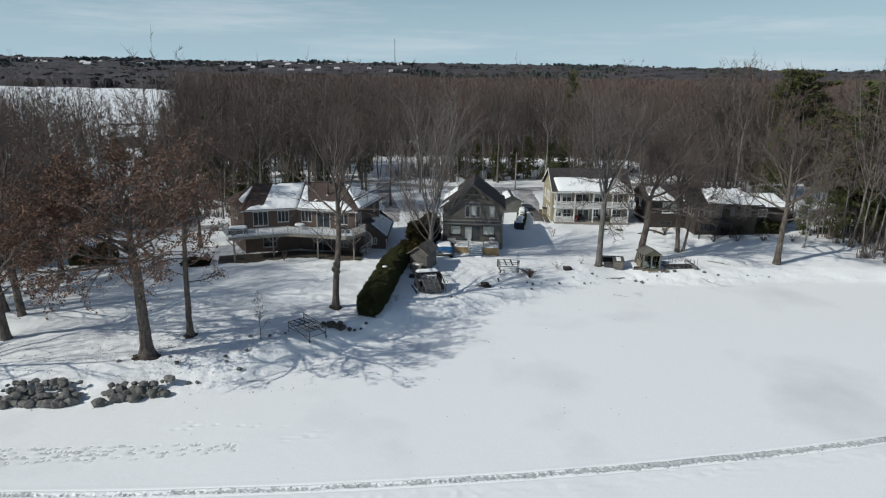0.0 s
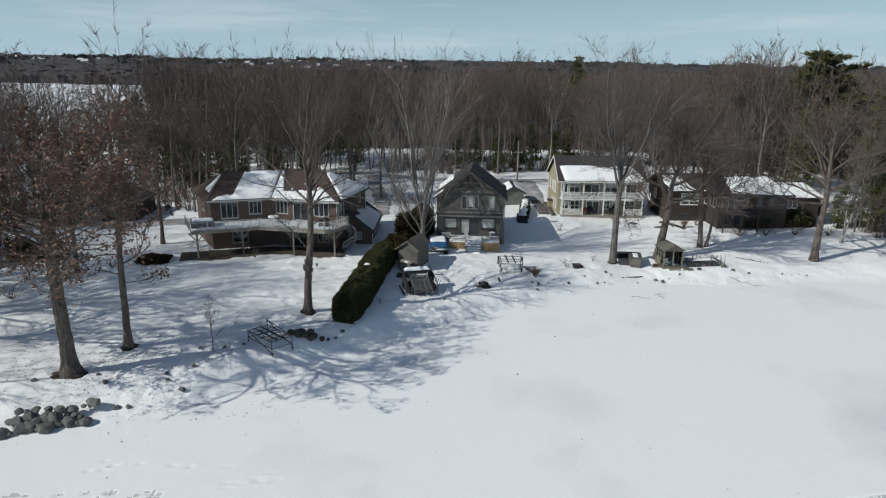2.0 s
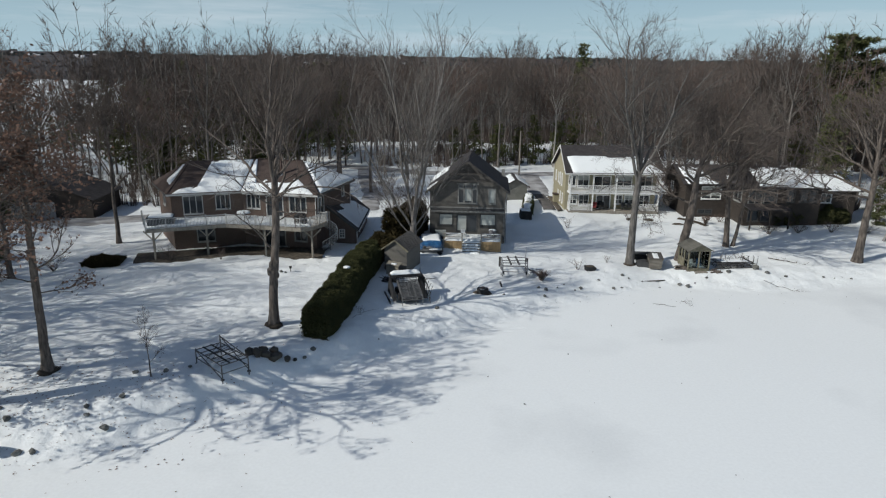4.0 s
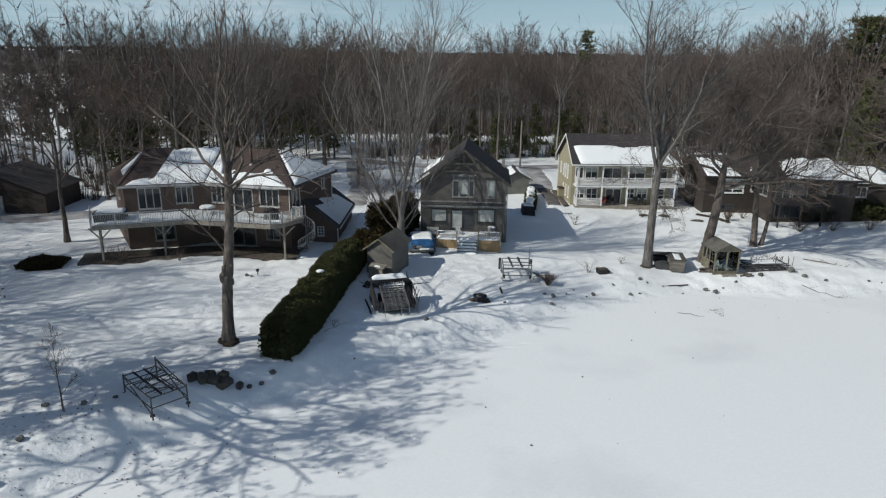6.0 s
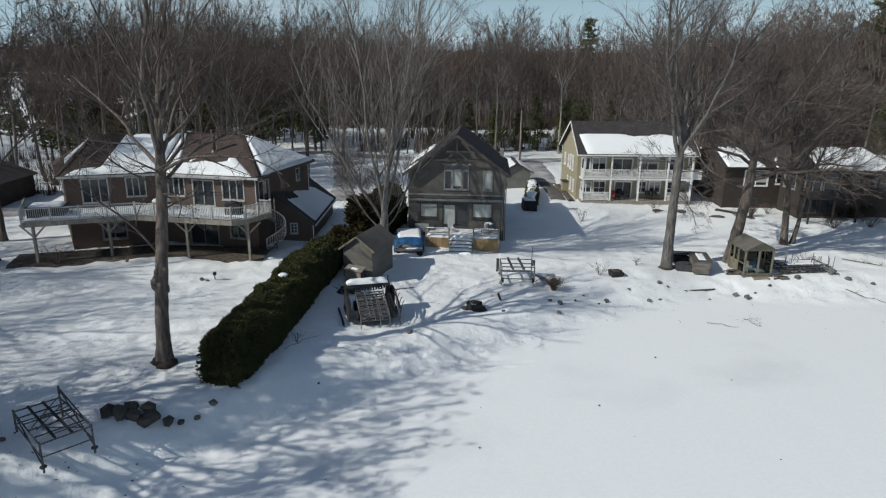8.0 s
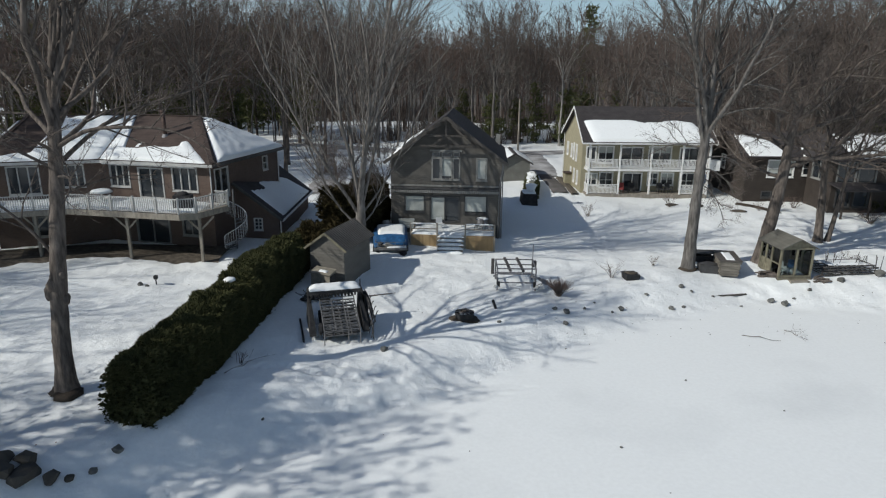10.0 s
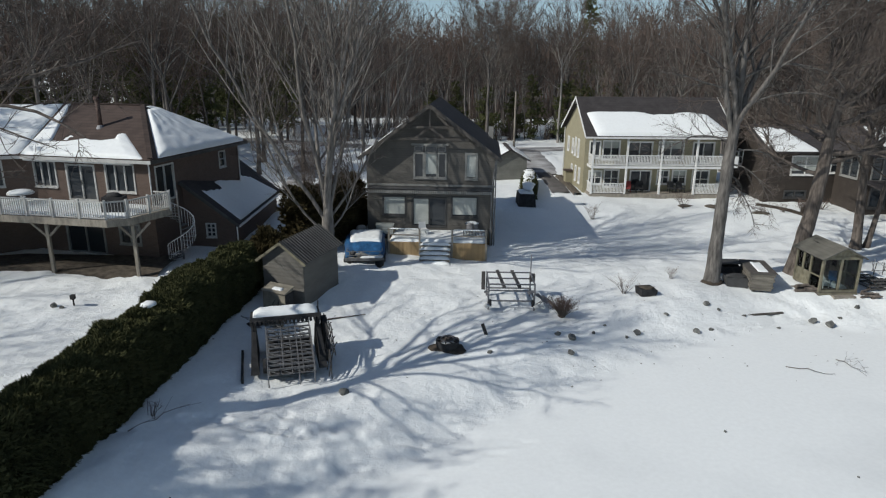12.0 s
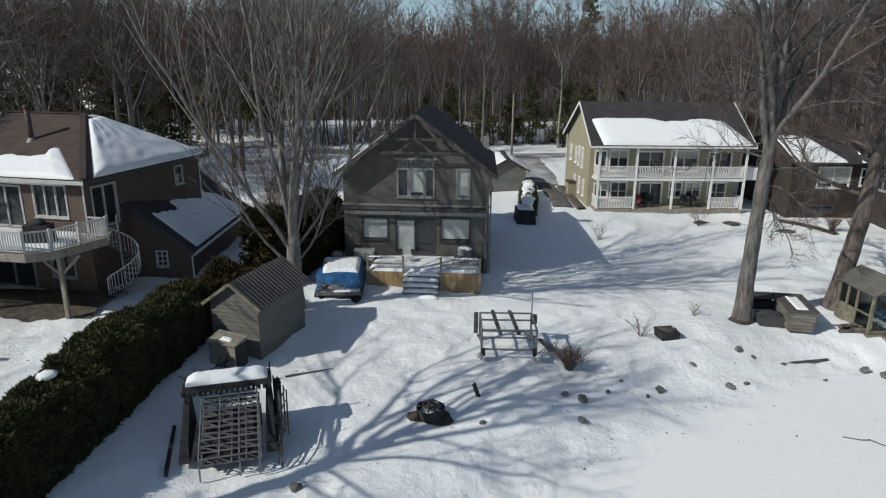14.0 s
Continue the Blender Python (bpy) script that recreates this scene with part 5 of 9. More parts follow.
window(h2, F0, *holes[6], 1, 1, DARK_TRIM, 0.9, 0.06)
door = window(h2, F0, *holes[5], 2, 1, DARK_TRIM, 0, 0.06, name="sliding_door", sill=False)
part("curtain", obox(Geo(), F0, 3.35, 4.42, 0.05, 0.08, Z(3.2), Z(5.05)), BLIND, door, "pale curtain behind the glass")
part("handle", obox(Geo(), F0, 4.42, 4.46, -0.08, -0.04, Z(3.9), Z(4.3)), DARK_TRIM, door)
# transom lights over the upper windows, in their own trim
for a, b in ((3.41, 4.05), (4.16, 5.02), (5.10, 5.62)):
    g = Geo()
    obox(g, F0, a, b, -0.05, 0.0, Z(8.42), Z(8.80))
    t = part("transom", g, GREY_TRIM, h2)
    part("pane", obox(Geo(), F0, a + 0.07, b - 0.07, -0.058, -0.052, Z(8.48), Z(8.74)), GLASS, t)
part("header", obox(Geo(), F0, 3.2, 5.8, -0.06, 0.0, Z(8.84), Z(8.98)), GREY_TRIM, h2)


def gable_side(parent, x_eave, z_eave, x_ridge, z_ridge, y0, y1, thick, material, name="roof"):
    g = Geo()
    q = [(x_eave, y0, z_eave), (x_eave, y1, z_eave), (x_ridge, y1, z_ridge), (x_ridge, y0, z_ridge)]
    if x_eave > x_ridge:
        q = q[::-1]
    g.slab(q[::-1], thick)
    return part(name, g, material, parent)


gable_side(h2, -4.98, Z(8.05), 0.0, Z(11.72), -0.75, 10.4, 0.16, SHINGLE, "roof")
gable_side(h2, 4.98, Z(8.05), 0.004, Z(11.72), -0.75, 10.4, 0.16, SHINGLE, "roof")
# barge boards and the timber truss in the gable
for s in (-1, 1):
    part("barge_board", Geo().beam((s * 4.98, -0.78, Z(7.93)), (s * 0.02, -0.78, Z(11.58)), 0.06, 0.24), BARGE, h2)
for a, b in (((-1.75, Z(10.15)), (1.75, Z(10.15))), ((0, Z(10.15)), (0, Z(11.4))), ((-1.3, Z(10.2)), (-0.45, Z(11.05))), ((1.3, Z(10.2)), (0.45, Z(11.05))), ((-2.7, Z(9.35)), (2.7, Z(9.35))), ((-1.0, Z(9.4)), (-0.1, Z(10.1))), ((1.0, Z(9.4)), (0.1, Z(10.1)))):
    part("truss_timber", Geo().beam((a[0], -0.55, a[1]), (b[0], -0.55, b[1]), 0.12, 0.16), BARGE, h2, "weathered gable truss timber")
# belt and rolled awning over the lower floor
part("belt", obox(Geo(), F0, -0.06, 9.12, -0.10, 0.0, Z(5.98), Z(6.12)), GREY_TRIM, h2)
aw = part("awning", Geo().tube((-4.4, -0.35, Z(5.86)), (4.35, -0.35, Z(5.80)), 0.13, 0.13, 10), DARK_TRIM, h2, "dark rolled awning with a scalloped fringe")
g = Geo()
for i in range(58):
    x = -4.35 + i * 0.15
    g.box(x, x + 0.11, -0.50, -0.48, Z(5.52), Z(5.74))
tagged(part("fringe", g, GREY_TRIM, aw), kind="stuff")
part("awning_arm", Geo().box(-4.45, 4.4, -0.3, -0.02, Z(5.90), Z(5.96)), DARK_TRIM, aw)
part("downpipe", Geo().tube((4.35, -0.12, Z(1.6)), (4.35, -0.12, Z(5.75)), 0.05, 0.05, 8).tube((4.35, -0.12, Z(5.75)), (4.6, -0.5, Z(7.95)), 0.05, 0.05, 8), ALU, h2)
part("downpipe", Geo().tube((4.62, 0.1, Z(1.6)), (4.62, 0.1, Z(7.95)), 0.05, 0.05, 8), ALU, h2)
part("chimney", Geo().box(4.1, 4.5, 9.0, 9.5, Z(7.9), Z(9.4)), GREY_TRIM, h2)
part("wall_lamp", Geo().box(-1.15, -1.0, -0.14, -0.0, Z(5.15), Z(5.4)), DARK_TRIM, h2)
part("wall_lamp", Geo().box(4.55, 4.75, 1.5, 1.75, Z(6.7), Z(7.05)), DARK_TRIM, h2)
snow_patch(h2, [(-4.95, -0.7, Z(8.09)), (-4.95, 1.2, Z(8.09)), (-3.6, 1.2, Z(9.08)), (-3.6, -0.7, Z(9.08))], 0.10, 3, 0.45, 12, 12)
snow_patch(h2, [(-4.95, 5.0, Z(8.1)), (-4.95, 10.0, Z(8.1)), (-2.6, 10.0, Z(9.82)), (-2.6, 5.0, Z(9.82))], 0.12, 4, 0.4)

# raised deck of the gabled house, with wood skirts, steps and rails
deck = thing("deck", "snow-covered wooden deck with steps and panelled sides", "deck", H2X - 0.2, 91.02, H2Z, -4.5)
DZ = 1.25
part("floor", Geo().box(-2.65, 4.05, 0.05, 2.98, DZ - 0.16, DZ), WOOD, deck)
for a, b in ((-2.6, -0.55), (1.75, 4.02)):
    sk = part("skirt", Geo().box(a, b, 0.03, 0.05, -0.25, DZ - 0.04), WOOD, deck, "tan vertical board skirt")
    n = int((b - a) / 0.142)
    for i in range(n):
        u = a + (b - a) * i / n
        part("board", Geo().box(u + 0.006, u + (b - a) / n - 0.006, 0.0, 0.03, -0.25, DZ - 0.02 - 0.012 * (i % 3)), BOARD_TAN, sk)
sk = part("skirt", Geo().box(4.02, 4.04, 0.0, 2.98, -0.25, DZ - 0.04), WOOD, deck, "tan vertical board skirt")
for i in range(20):
    part("board", Geo().box(4.04, 4.07, 0.149 * i + 0.006, 0.149 * i + 0.143, -0.25, DZ - 0.02), BOARD_TAN, sk)
for i in range(5):
    z = DZ - 0.05 - i * 0.25
    st = part("step", Geo().box(-0.4, 1.6, -0.28 * (i + 1) + 0.05, -0.28 * i + 0.05, z - 0.25, z - 0.02), WOOD_GREY, deck)
    snow_patch(st, [(-0.45, -0.28 * (i + 1) + 0.0, z - 0.03), (1.65, -0.28 * (i + 1) + 0.0, z - 0.03), (1.65, -0.28 * i + 0.05, z - 0.03), (-0.45, -0.28 * i + 0.05, z - 0.03)], 0.17, 30 + i, 0.0, 16, 6, soft=0.2)
DF = (0.0, 0.03, 0.0)
for a, b in ((-2.6, -0.5), (1.72, 4.0)):
    for u in (a, b):
        part("post", Geo().box(u - 0.06, u + 0.06, -0.03, 0.09, -0.3, DZ + 0.95), WOOD_GREY, deck)
    part("rail", obox(Geo(), DF, a, b, -0.05, 0.05, DZ + 0.86, DZ + 0.93), WOOD_GREY, deck)
    part("rail", obox(Geo(), DF, a, b, -0.03, 0.03, DZ + 0.45, DZ + 0.53), WOOD_GREY, deck)
    snow_patch(deck, [(a, -0.05, DZ + 0.93), (b, -0.05, DZ + 0.93), (b, 0.08, DZ + 0.93), (a, 0.08, DZ + 0.93)], 0.06, 41, 0, 10, 4)
snow_patch(deck, [(-2.62, 0.05, DZ), (4.02, 0.05, DZ), (4.02, 2.95, DZ), (-2.62, 2.95, DZ)], 0.22, 42, 0.0, 40, 20, soft=0.04)

# ---------------------------------------------------------------- cream house with two-storey porch
H3X, H3Y, H3Z = 20.0, 111.6, 2.15
h3 = thing("house", "pale yellow two-storey house with white double porch", "house", H3X, H3Y, H3Z)
Z = lambda z: z - H3Z
W3, D3 = 13.3, 9.6
G0, GL, GR, GB = (0.0, 0.0, 0.0), (0.0, D3, -90.0), (W3, 0.0, 90.0), (W3, D3, 180.0)
up, lo = (Z(5.25), Z(7.25)), (Z(2.45), Z(4.45))
front = [(0.5, 1.5, Z(5.75), Z(7.3)), (1.8, 3.4, Z(5.6), Z(7.35)), (4.2, 6.6, *up), (7.3, 9.7, Z(5.6), Z(7.35)), (10.7, 12.7, *up), (0.6, 1.8, Z(3.15), Z(4.4)), (2.1, 3.5, Z(2.9), Z(4.5)),
         (4.7, 6.7, *lo), (7.4, 8.5, Z(3.2), Z(4.5)), (8.9, 10.2, Z(3.2), Z(4.5)), (10.9, 12.5, Z(2.8), Z(4.5))]
wall(h3, G0, W3, -0.5, Z(8.0), front, SIDING_YELLOW, inset=0.22)
for i, h in enumerate(front):
    if i in (2, 4, 7):
        d = window(h3, G0, *h, 2, 1, WHITE, 0, 0.1, name="patio_door", sill=False)
        part("handle", obox(Geo(), G0, (h[0] + h[1]) / 2 + 0.06, (h[0] + h[1]) / 2 + 0.1, -0.07, -0.03, h[2] + 0.9, h[2] + 1.1), DARK_TRIM, d)
    else:
        window(h3, G0, *h, 2, 1 if i < 5 else 2, WHITE, 0.4 if i % 2 else 0)
left = [(1.6, 2.4, Z(5.6), Z(7.0)), (3.9, 4.5, Z(5.6), Z(7.0)), (5.2, 5.8, Z(5.5), Z(7.2)), (6.6, 7.2, Z(5.5), Z(7.2)), (4.0, 4.6, Z(3.2), Z(4.3)), (5.9, 6.5, Z(3.0), Z(4.4)), (7.6, 8.2, Z(3.0), Z(4.4))]
wall(h3, GL, D3, -0.5, Z(8.0), left, SIDING_YELLOW, gable=(Z(11.25), D3 - 3.4))
for h in left:
    window(h3, GL, *h, 1, 2, WHITE, 0.5)
wall(h3, GR, D3, -0.5, Z(8.0), [(5, 6, Z(5.6), Z(7.0))], SIDING_YELLOW, gable=(Z(11.25), 3.4))
window(h3, GR, 5, 6, Z(5.6), Z(7.0), 1, 2)
wall(h3, GB, W3, -0.5, Z(8.0), [], SIDING_YELLOW, inset=0.22)
RY, RZ = 3.4, Z(11.42)
PY = -1.75
g = Geo().slab([(-0.45, PY - 0.25, Z(7.98)), (W3 + 0.55, PY - 0.25, Z(7.98)), (W3 + 0.55, RY, RZ), (-0.45, RY, RZ)], 0.16)
part("roof", g, SHINGLE, h3, "dark grey-brown shingle roof slope")
g = Geo().slab([(W3 + 0.55, D3 + 0.35, Z(7.9)), (-0.45, D3 + 0.35, Z(7.9)), (-0.45, RY + 0.004, RZ), (W3 + 0.55, RY + 0.004, RZ)], 0.16)
part("roof", g, SHINGLE, h3, "dark grey-brown shingle roof slope")
for y0, z0 in ((PY - 0.25, Z(7.9)), (D3 + 0.35, Z(7.82))):
    part("barge_board", Geo().beam((-0.48, y0, z0), (-0.48, RY, RZ - 0.08), 0.05, 0.22), WHITE, h3)
    part("barge_board", Geo().beam((W3 + 0.58, y0, z0), (W3 + 0.58, RY, RZ - 0.08), 0.05, 0.22), WHITE, h3)
part("gutter", Geo().box(-0.45, W3 + 0.55, PY - 0.36, PY - 0.25, Z(7.80), Z(7.95)), WHITE, h3)
part("downpipe", Geo().tube((-0.12, D3 - 0.2, 0), (-0.12, D3 - 0.2, Z(7.9)), 0.05, 0.05, 8), WHITE, h3)
f = lambda k: (PY - 0.25 + (RY - PY + 0.25) * k, Z(7.98) + (RZ - Z(7.98)) * k)
snow_patch(h3, [(0.6, *f(0.01)), (W3 + 0.5, *f(0.01)), (W3 - 1.4, *f(0.60)), (0.1, *f(0.60))], 0.26, 8, 0.12, 40, 16, soft=0.07)
part("shed_dormer_vent", Geo().tube((9.0, 4.4, RZ - 0.6), (9.0, 4.4, RZ + 0.2), 0.06, 0.06, 8), ALU, h3)
# porch floors, posts and rails
part("porch_floor", Geo().box(0.3, W3 + 0.1, PY, 0.0, -0.5, Z(2.45)), WOOD_GREY, h3)
part("balcony_floor", Geo().box(0.3, W3 + 0.1, PY, 0.0, Z(4.93), Z(5.15)), WHITE, h3)
part("porch_ceiling", Geo().box(0.3, W3 + 0.1, PY, 0.0, Z(7.74), Z(7.82)), WHITE, h3)
PF = (0.0, PY + 0.08, 0.0)
cols = (0.45, 3.72, 7.05, 10.42, W3 - 0.02)
for u in cols:
    part("porch_post", Geo().box(u - 0.085, u + 0.085, PY - 0.005, PY + 0.165, Z(2.45), Z(4.93)), WHITE, h3)
    part("porch_post", Geo().box(u - 0.085, u + 0.085, PY - 0.005, PY + 0.165, Z(5.15), Z(7.74)), WHITE, h3)
for a, b in zip(cols, cols[1:]):
    railing(h3, PF, a + 0.09, b - 0.09, Z(5.15), 1.05, gap=0.14, half=0.032)
railing(h3, PF, cols[0] + 0.09, cols[1] - 0.09, Z(2.45), 1.05, gap=0.14, half=0.032)
railing(h3, PF, cols[3] + 0.09, cols[4] - 0.09, Z(2.45), 1.05, gap=0.14, half=0.032)
for x0 in (0.42, W3 + 0.02):
    fr = (x0, 0.0, -90.0)
    railing(h3, fr, 0.05, 1.6, Z(5.15), 1.05, gap=0.14, half=0.032)
    railing(h3, fr, 0.05, 1.6, Z(2.45), 1.05, gap=0.14, half=0.032)
part("meter_box", Geo().box(-0.75, -0.02, 4.6, 5.6, 0.0, 1.5), SIDING_YELLOW, h3)
part("meter_box_lid", Geo().box(-0.85, -0.0, 4.5, 5.7, 1.5, 1.62), SHINGLE_BROWN, h3)
part("entry_roof", Geo().box(W3 + 0.1, W3 + 1.3, -1.4, -0.2, Z(5.0), Z(6.1)), WHITE, h3)
for k, (x, m, lab) in enumerate(((4.25, RED_CLOTH, "red cushioned porch chair"), (5.4, BLACK, "black porch chair"), (8.6, DARK_TRIM, "dark porch chair"), (9.5, DARK_TRIM, "dark porch chair"))):
    ch = thing("porch_chair", lab + " on the ground-floor porch", "chair", H3X + x, H3Y - 0.9, 2.452, 10 * k - 15)
    part("seat", Geo().box(-0.32, 0.32, -0.3, 0.3, 0.38, 0.5), m, ch)
    part("backrest", Geo().prism([(-0.32, 0.24, 0.45), (0.32, 0.24, 0.45), (0.32, 0.32, 0.45), (-0.32, 0.32, 0.45)], [(-0.3, 0.36, 1.05), (0.3, 0.36, 1.05), (0.3, 0.43, 1.05), (-0.3, 0.43, 1.05)]), m, ch)
    for sx in (-0.28, 0.28):
        part("armrest", Geo().box(sx - 0.04, sx + 0.04, -0.3, 0.3, 0.66, 0.71), m, ch)
        for sy in (-0.26, 0.26):
            part("leg", Geo().box(sx - 0.025, sx + 0.025, sy - 0.025, sy + 0.025, 0, 0.66), m, ch)

# ---------------------------------------------------------------- brick house with the long deck
H1X, H1Y, H1Z = -20.6, 90.0, 2.0
h1 = thing("house", "brown brick house with hipped roof partly snowed", "house", H1X, H1Y, H1Z)
Z = lambda z: z - H1Z
EV = Z(8.55)
# right wing: front wall runs from the bend to the corner nearest the garage
RA, RW, RD = -13.0, 8.9, 10.4
corner = Vector((-12.05 - H1X, 88.05 - H1Y))
ux, uy = math.cos(radians(RA)), math.sin(radians(RA))
R0 = (corner.x - RW * ux, corner.y - RW * uy, RA)
RR = (corner.x, corner.y, RA + 90)
pb = P(R0, RW, RD, 0)
RB = (pb[0], pb[1], RA + 180)
pl = P(R0, 0, RD, 0)
RL = (pl[0], pl[1], RA - 90)
rh = [(RW - 3.1, RW - 1.1, Z(6.5), Z(8.2)), (RW - 5.9, RW - 3.9, Z(5.85), Z(8.05)), (RW - 8.3, RW - 6.7, Z(6.6), Z(8.2)), (RW - 6.5, RW - 3.8, Z(2.4), Z(4.4)), (RW - 2.6, RW - 1.2, Z(3.2), Z(4.4))]
wall(h1, R0, RW, -0.6, EV, rh, BRICK)
window(h1, R0, *rh[0], 3, 1, OFFWHITE, trim=0.05)
d = window(h1, R0, *rh[1], 2, 1, OFFWHITE, trim=0.06, name="sliding_door", sill=False)
part("handle", obox(Geo(), R0, RW - 4.88, RW - 4.84, -0.08, -0.04, Z(6.8), Z(7.1)), DARK_TRIM, d)
window(h1, R0, *rh[2], 3, 1, OFFWHITE, trim=0.05)
window(h1, R0, *rh[3], 2, 1, GREY_TRIM, name="basement_door", sill=False)
window(h1, R0, *rh[4], 2, 1, GREY_TRIM)
sh = [(0.5, 2.3, Z(5.85), Z(8.05)), (7.7, 8.5, Z(7.0), Z(8.1))]
wall(h1, RR, RD, -0.6, EV, sh, BRICK, inset=0.22)
window(h1, RR, *sh[0], 2, 1, OFFWHITE, trim=0.06, name="side_door", sill=False)
window(h1, RR, *sh[1], 1, 2, OFFWHITE, trim=0.06)
wall(h1, RB, RW, -0.6, EV, [], BRICK)
wall(h1, RL, RD, -0.6, EV, [], BRICK, inset=0.22)
# left wing
LA, LW = 18.0, 7.5
bend = Vector((R0[0] + 0.12, R0[1] - 0.02))
lx, ly = math.cos(radians(LA)), math.sin(radians(LA))
L0 = (bend.x - LW * lx, bend.y - LW * ly, LA)
# its end wall stands askew, so that the wing narrows towards the back
q = (L0[0] + 8.2 * math.cos(radians(122)), L0[1] + 8.2 * math.sin(radians(122)))
LD = 8.2
LL = (q[0], q[1], -58.0)
pk = (pl[0] - q[0], pl[1] - q[1])
LB = (pl[0], pl[1], math.degrees(math.atan2(-pk[1], -pk[0])))
LBW = math.hypot(*pk)
lh = [(1.2, 3.2, Z(6.2), Z(8.2)), (4.6, 6.1, Z(6.6), Z(8.2)), (2.4, 4.2, Z(3.0), Z(4.4))]
wall(h1, L0, LW, -0.6, EV, lh, BRICK)
for h in lh[:2]:
    window(h1, L0, *h, 3, 1, OFFWHITE, trim=0.05)
window(h1, L0, *lh[2], 2, 1, GREY_TRIM)
wall(h1, LL, LD, -0.6, EV, [(3, 4.4, Z(6.6), Z(8.2))], BRICK, inset=0.22)
window(h1, LL, 3, 4.4, Z(6.6), Z(8.2), 2, 1, OFFWHITE, trim=0.05)
wall(h1, LB, LBW, -0.6, EV, [], BRICK)


def crossing(fa, va, fb, vb, z):
    """Where two lines that run along two walls, va and vb behind them, meet."""
    p, q = Vector(P(fa, 0, va, 0)[:2]), Vector(P(fb, 0, vb, 0)[:2])
    d, e = Vector((math.cos(radians(fa[2])), math.sin(radians(fa[2])))), Vector((math.cos(radians(fb[2])), math.sin(radians(fb[2]))))
    t = (q - p).cross(e) / d.cross(e)
    return Vector((p.x + d.x * t, p.y + d.y * t, z))


OV, EZ, RZ1 = 0.55, EV + 0.08, Z(11.45)
A, X, Q = crossing(R0, -OV, L0, -OV, EZ), crossing(R0, RD / 2, L0, RD / 2 - 0.3, RZ1), crossing(RB, -OV, LB, -OV, EZ)
B, C, F = (Vector(P(R0, *p)) for p in ((RW + OV, -OV, EZ), (RW + OV, RD + OV, EZ), (RW - 3.9, RD / 2, RZ1)))
A2, D2, E2 = crossing(L0, -OV, LL, -OV, EZ), crossing(LL, -OV, LB, -OV, EZ), Vector(P(L0, 1.9, RD / 2 - 0.3, RZ1))
for poly in ((A, B, F, X), (B, C, F), (C, Q, X, F), (A2, A, X, E2), (D2, A2, E2), (Q, D2, E2, X)):
    part("roof", Geo().slab(poly, 0.14), SHINGLE_BROWN, h1, "brown shingle roof slope")
for a, b, m in ((A, B, OFFWHITE), (B, C, DARK_TRIM), (C, Q, DARK_TRIM), (Q, D2, DARK_TRIM), (D2, A2, DARK_TRIM), (A2, A, OFFWHITE)):
    part("fascia", Geo().beam((a.x, a.y, EZ - 0.16), (b.x, b.y, EZ - 0.16), 0.05, 0.2), m, h1)
part("ridge_cap", Geo().beam(X + Vector((0, 0, 0.03)), F + Vector((0, 0, 0.03)), 0.3, 0.05), SHINGLE_BROWN, h1)
part("ridge_cap", Geo().beam(B.lerp(F, 0.02) + Vector((0, 0, 0.03)), F + Vector((0, 0, 0.03)), 0.3, 0.05), SHINGLE_BROWN, h1)
part("ridge_cap", Geo().beam(A2.lerp(E2, 0.02) + Vector((0, 0, 0.03)), E2 + Vector((0, 0, 0.03)), 0.3, 0.05), SHINGLE_BROWN, h1)
snow_patch(h1, [A.lerp(B, 0.03), B.lerp(A, 0.045), A.lerp(X, 0.46).lerp(B.lerp(F, 0.46), 0.80), A.lerp(X, 0.36)], 0.22, 11, 0.42, 60, 24, soft=0.12)
snow_patch(h1, [A, A.lerp(B, 0.20), X.lerp(F, 0.03), X], 0.16, 16, 0.0, 18, 24, soft=0.1)
snow_patch(h1, [B.lerp(C, 0.06), C.lerp(B, 0.02), F.lerp(C, 0.03), F.lerp(B.lerp(C, 0.3), 0.12)], 0.30, 12, 0.08, 44, 30, soft=0.07)
snow_patch(h1, [A2.lerp(A, 0.36), A, E2.lerp(X, 0.96), E2.lerp(X, 0.34)], 0.18, 13, 0.06, 40, 20, soft=0.08)
snow_patch(h1, [A2.lerp(A, 0.07), A2.lerp(A, 0.6), A2.lerp(A, 0.6).lerp(E2.lerp(X, 0.5), 0.3), A2.lerp(A, 0.16).lerp(E2, 0.14)], 0.14, 15, 0.4, 30, 10, soft=0.08)
side = A2.lerp(D2, 0.12), A2.lerp(D2, 0.46)
snow_patch(h1, [side[1].lerp(E2, 0.25), side[0].lerp(E2, 0.22), side[0].lerp(E2, 0.86), side[1].lerp(E2, 0.9)], 0.2, 14, 0.05, 18, 18, soft=0.1)
vent = (4.08, 1.76)
ch = part("vent_pipe", Geo().tube((vent[0], vent[1], Z(9.9)), (vent[0] - 0.03, vent[1], Z(11.95)), 0.15, 0.14, 12), STOVE_PIPE, h1, "rusty brown stove pipe", True)
part("rain_cap", Geo().tube((vent[0] - 0.03, vent[1], Z(11.9)), (vent[0] - 0.03, vent[1], Z(12.08)), 0.21, 0.17, 12), STOVE_PIPE, ch)
part("flashing", Geo().tube((vent[0], vent[1], Z(10.0)), (vent[0], vent[1], Z(10.28)), 0.34, 0.17, 12), STEEL, ch, "grey sheet-metal collar on the shingles")
part("awning", Geo().tube(P(R0, 0.3, -0.35, Z(8.35)), P(R0, RW - 1.0, -0.35, Z(8.35)), 0.11, 0.11, 8), WHITE, h1, "white rolled awning under the eave")
g2 = P(R0, RW + 0.05, -0.1, 0)
part("downpipe", Geo().tube((g2[0], g2[1], Z(5.8)), (g2[0], g2[1], Z(8.4)), 0.045, 0.045, 8), WHITE, h1)
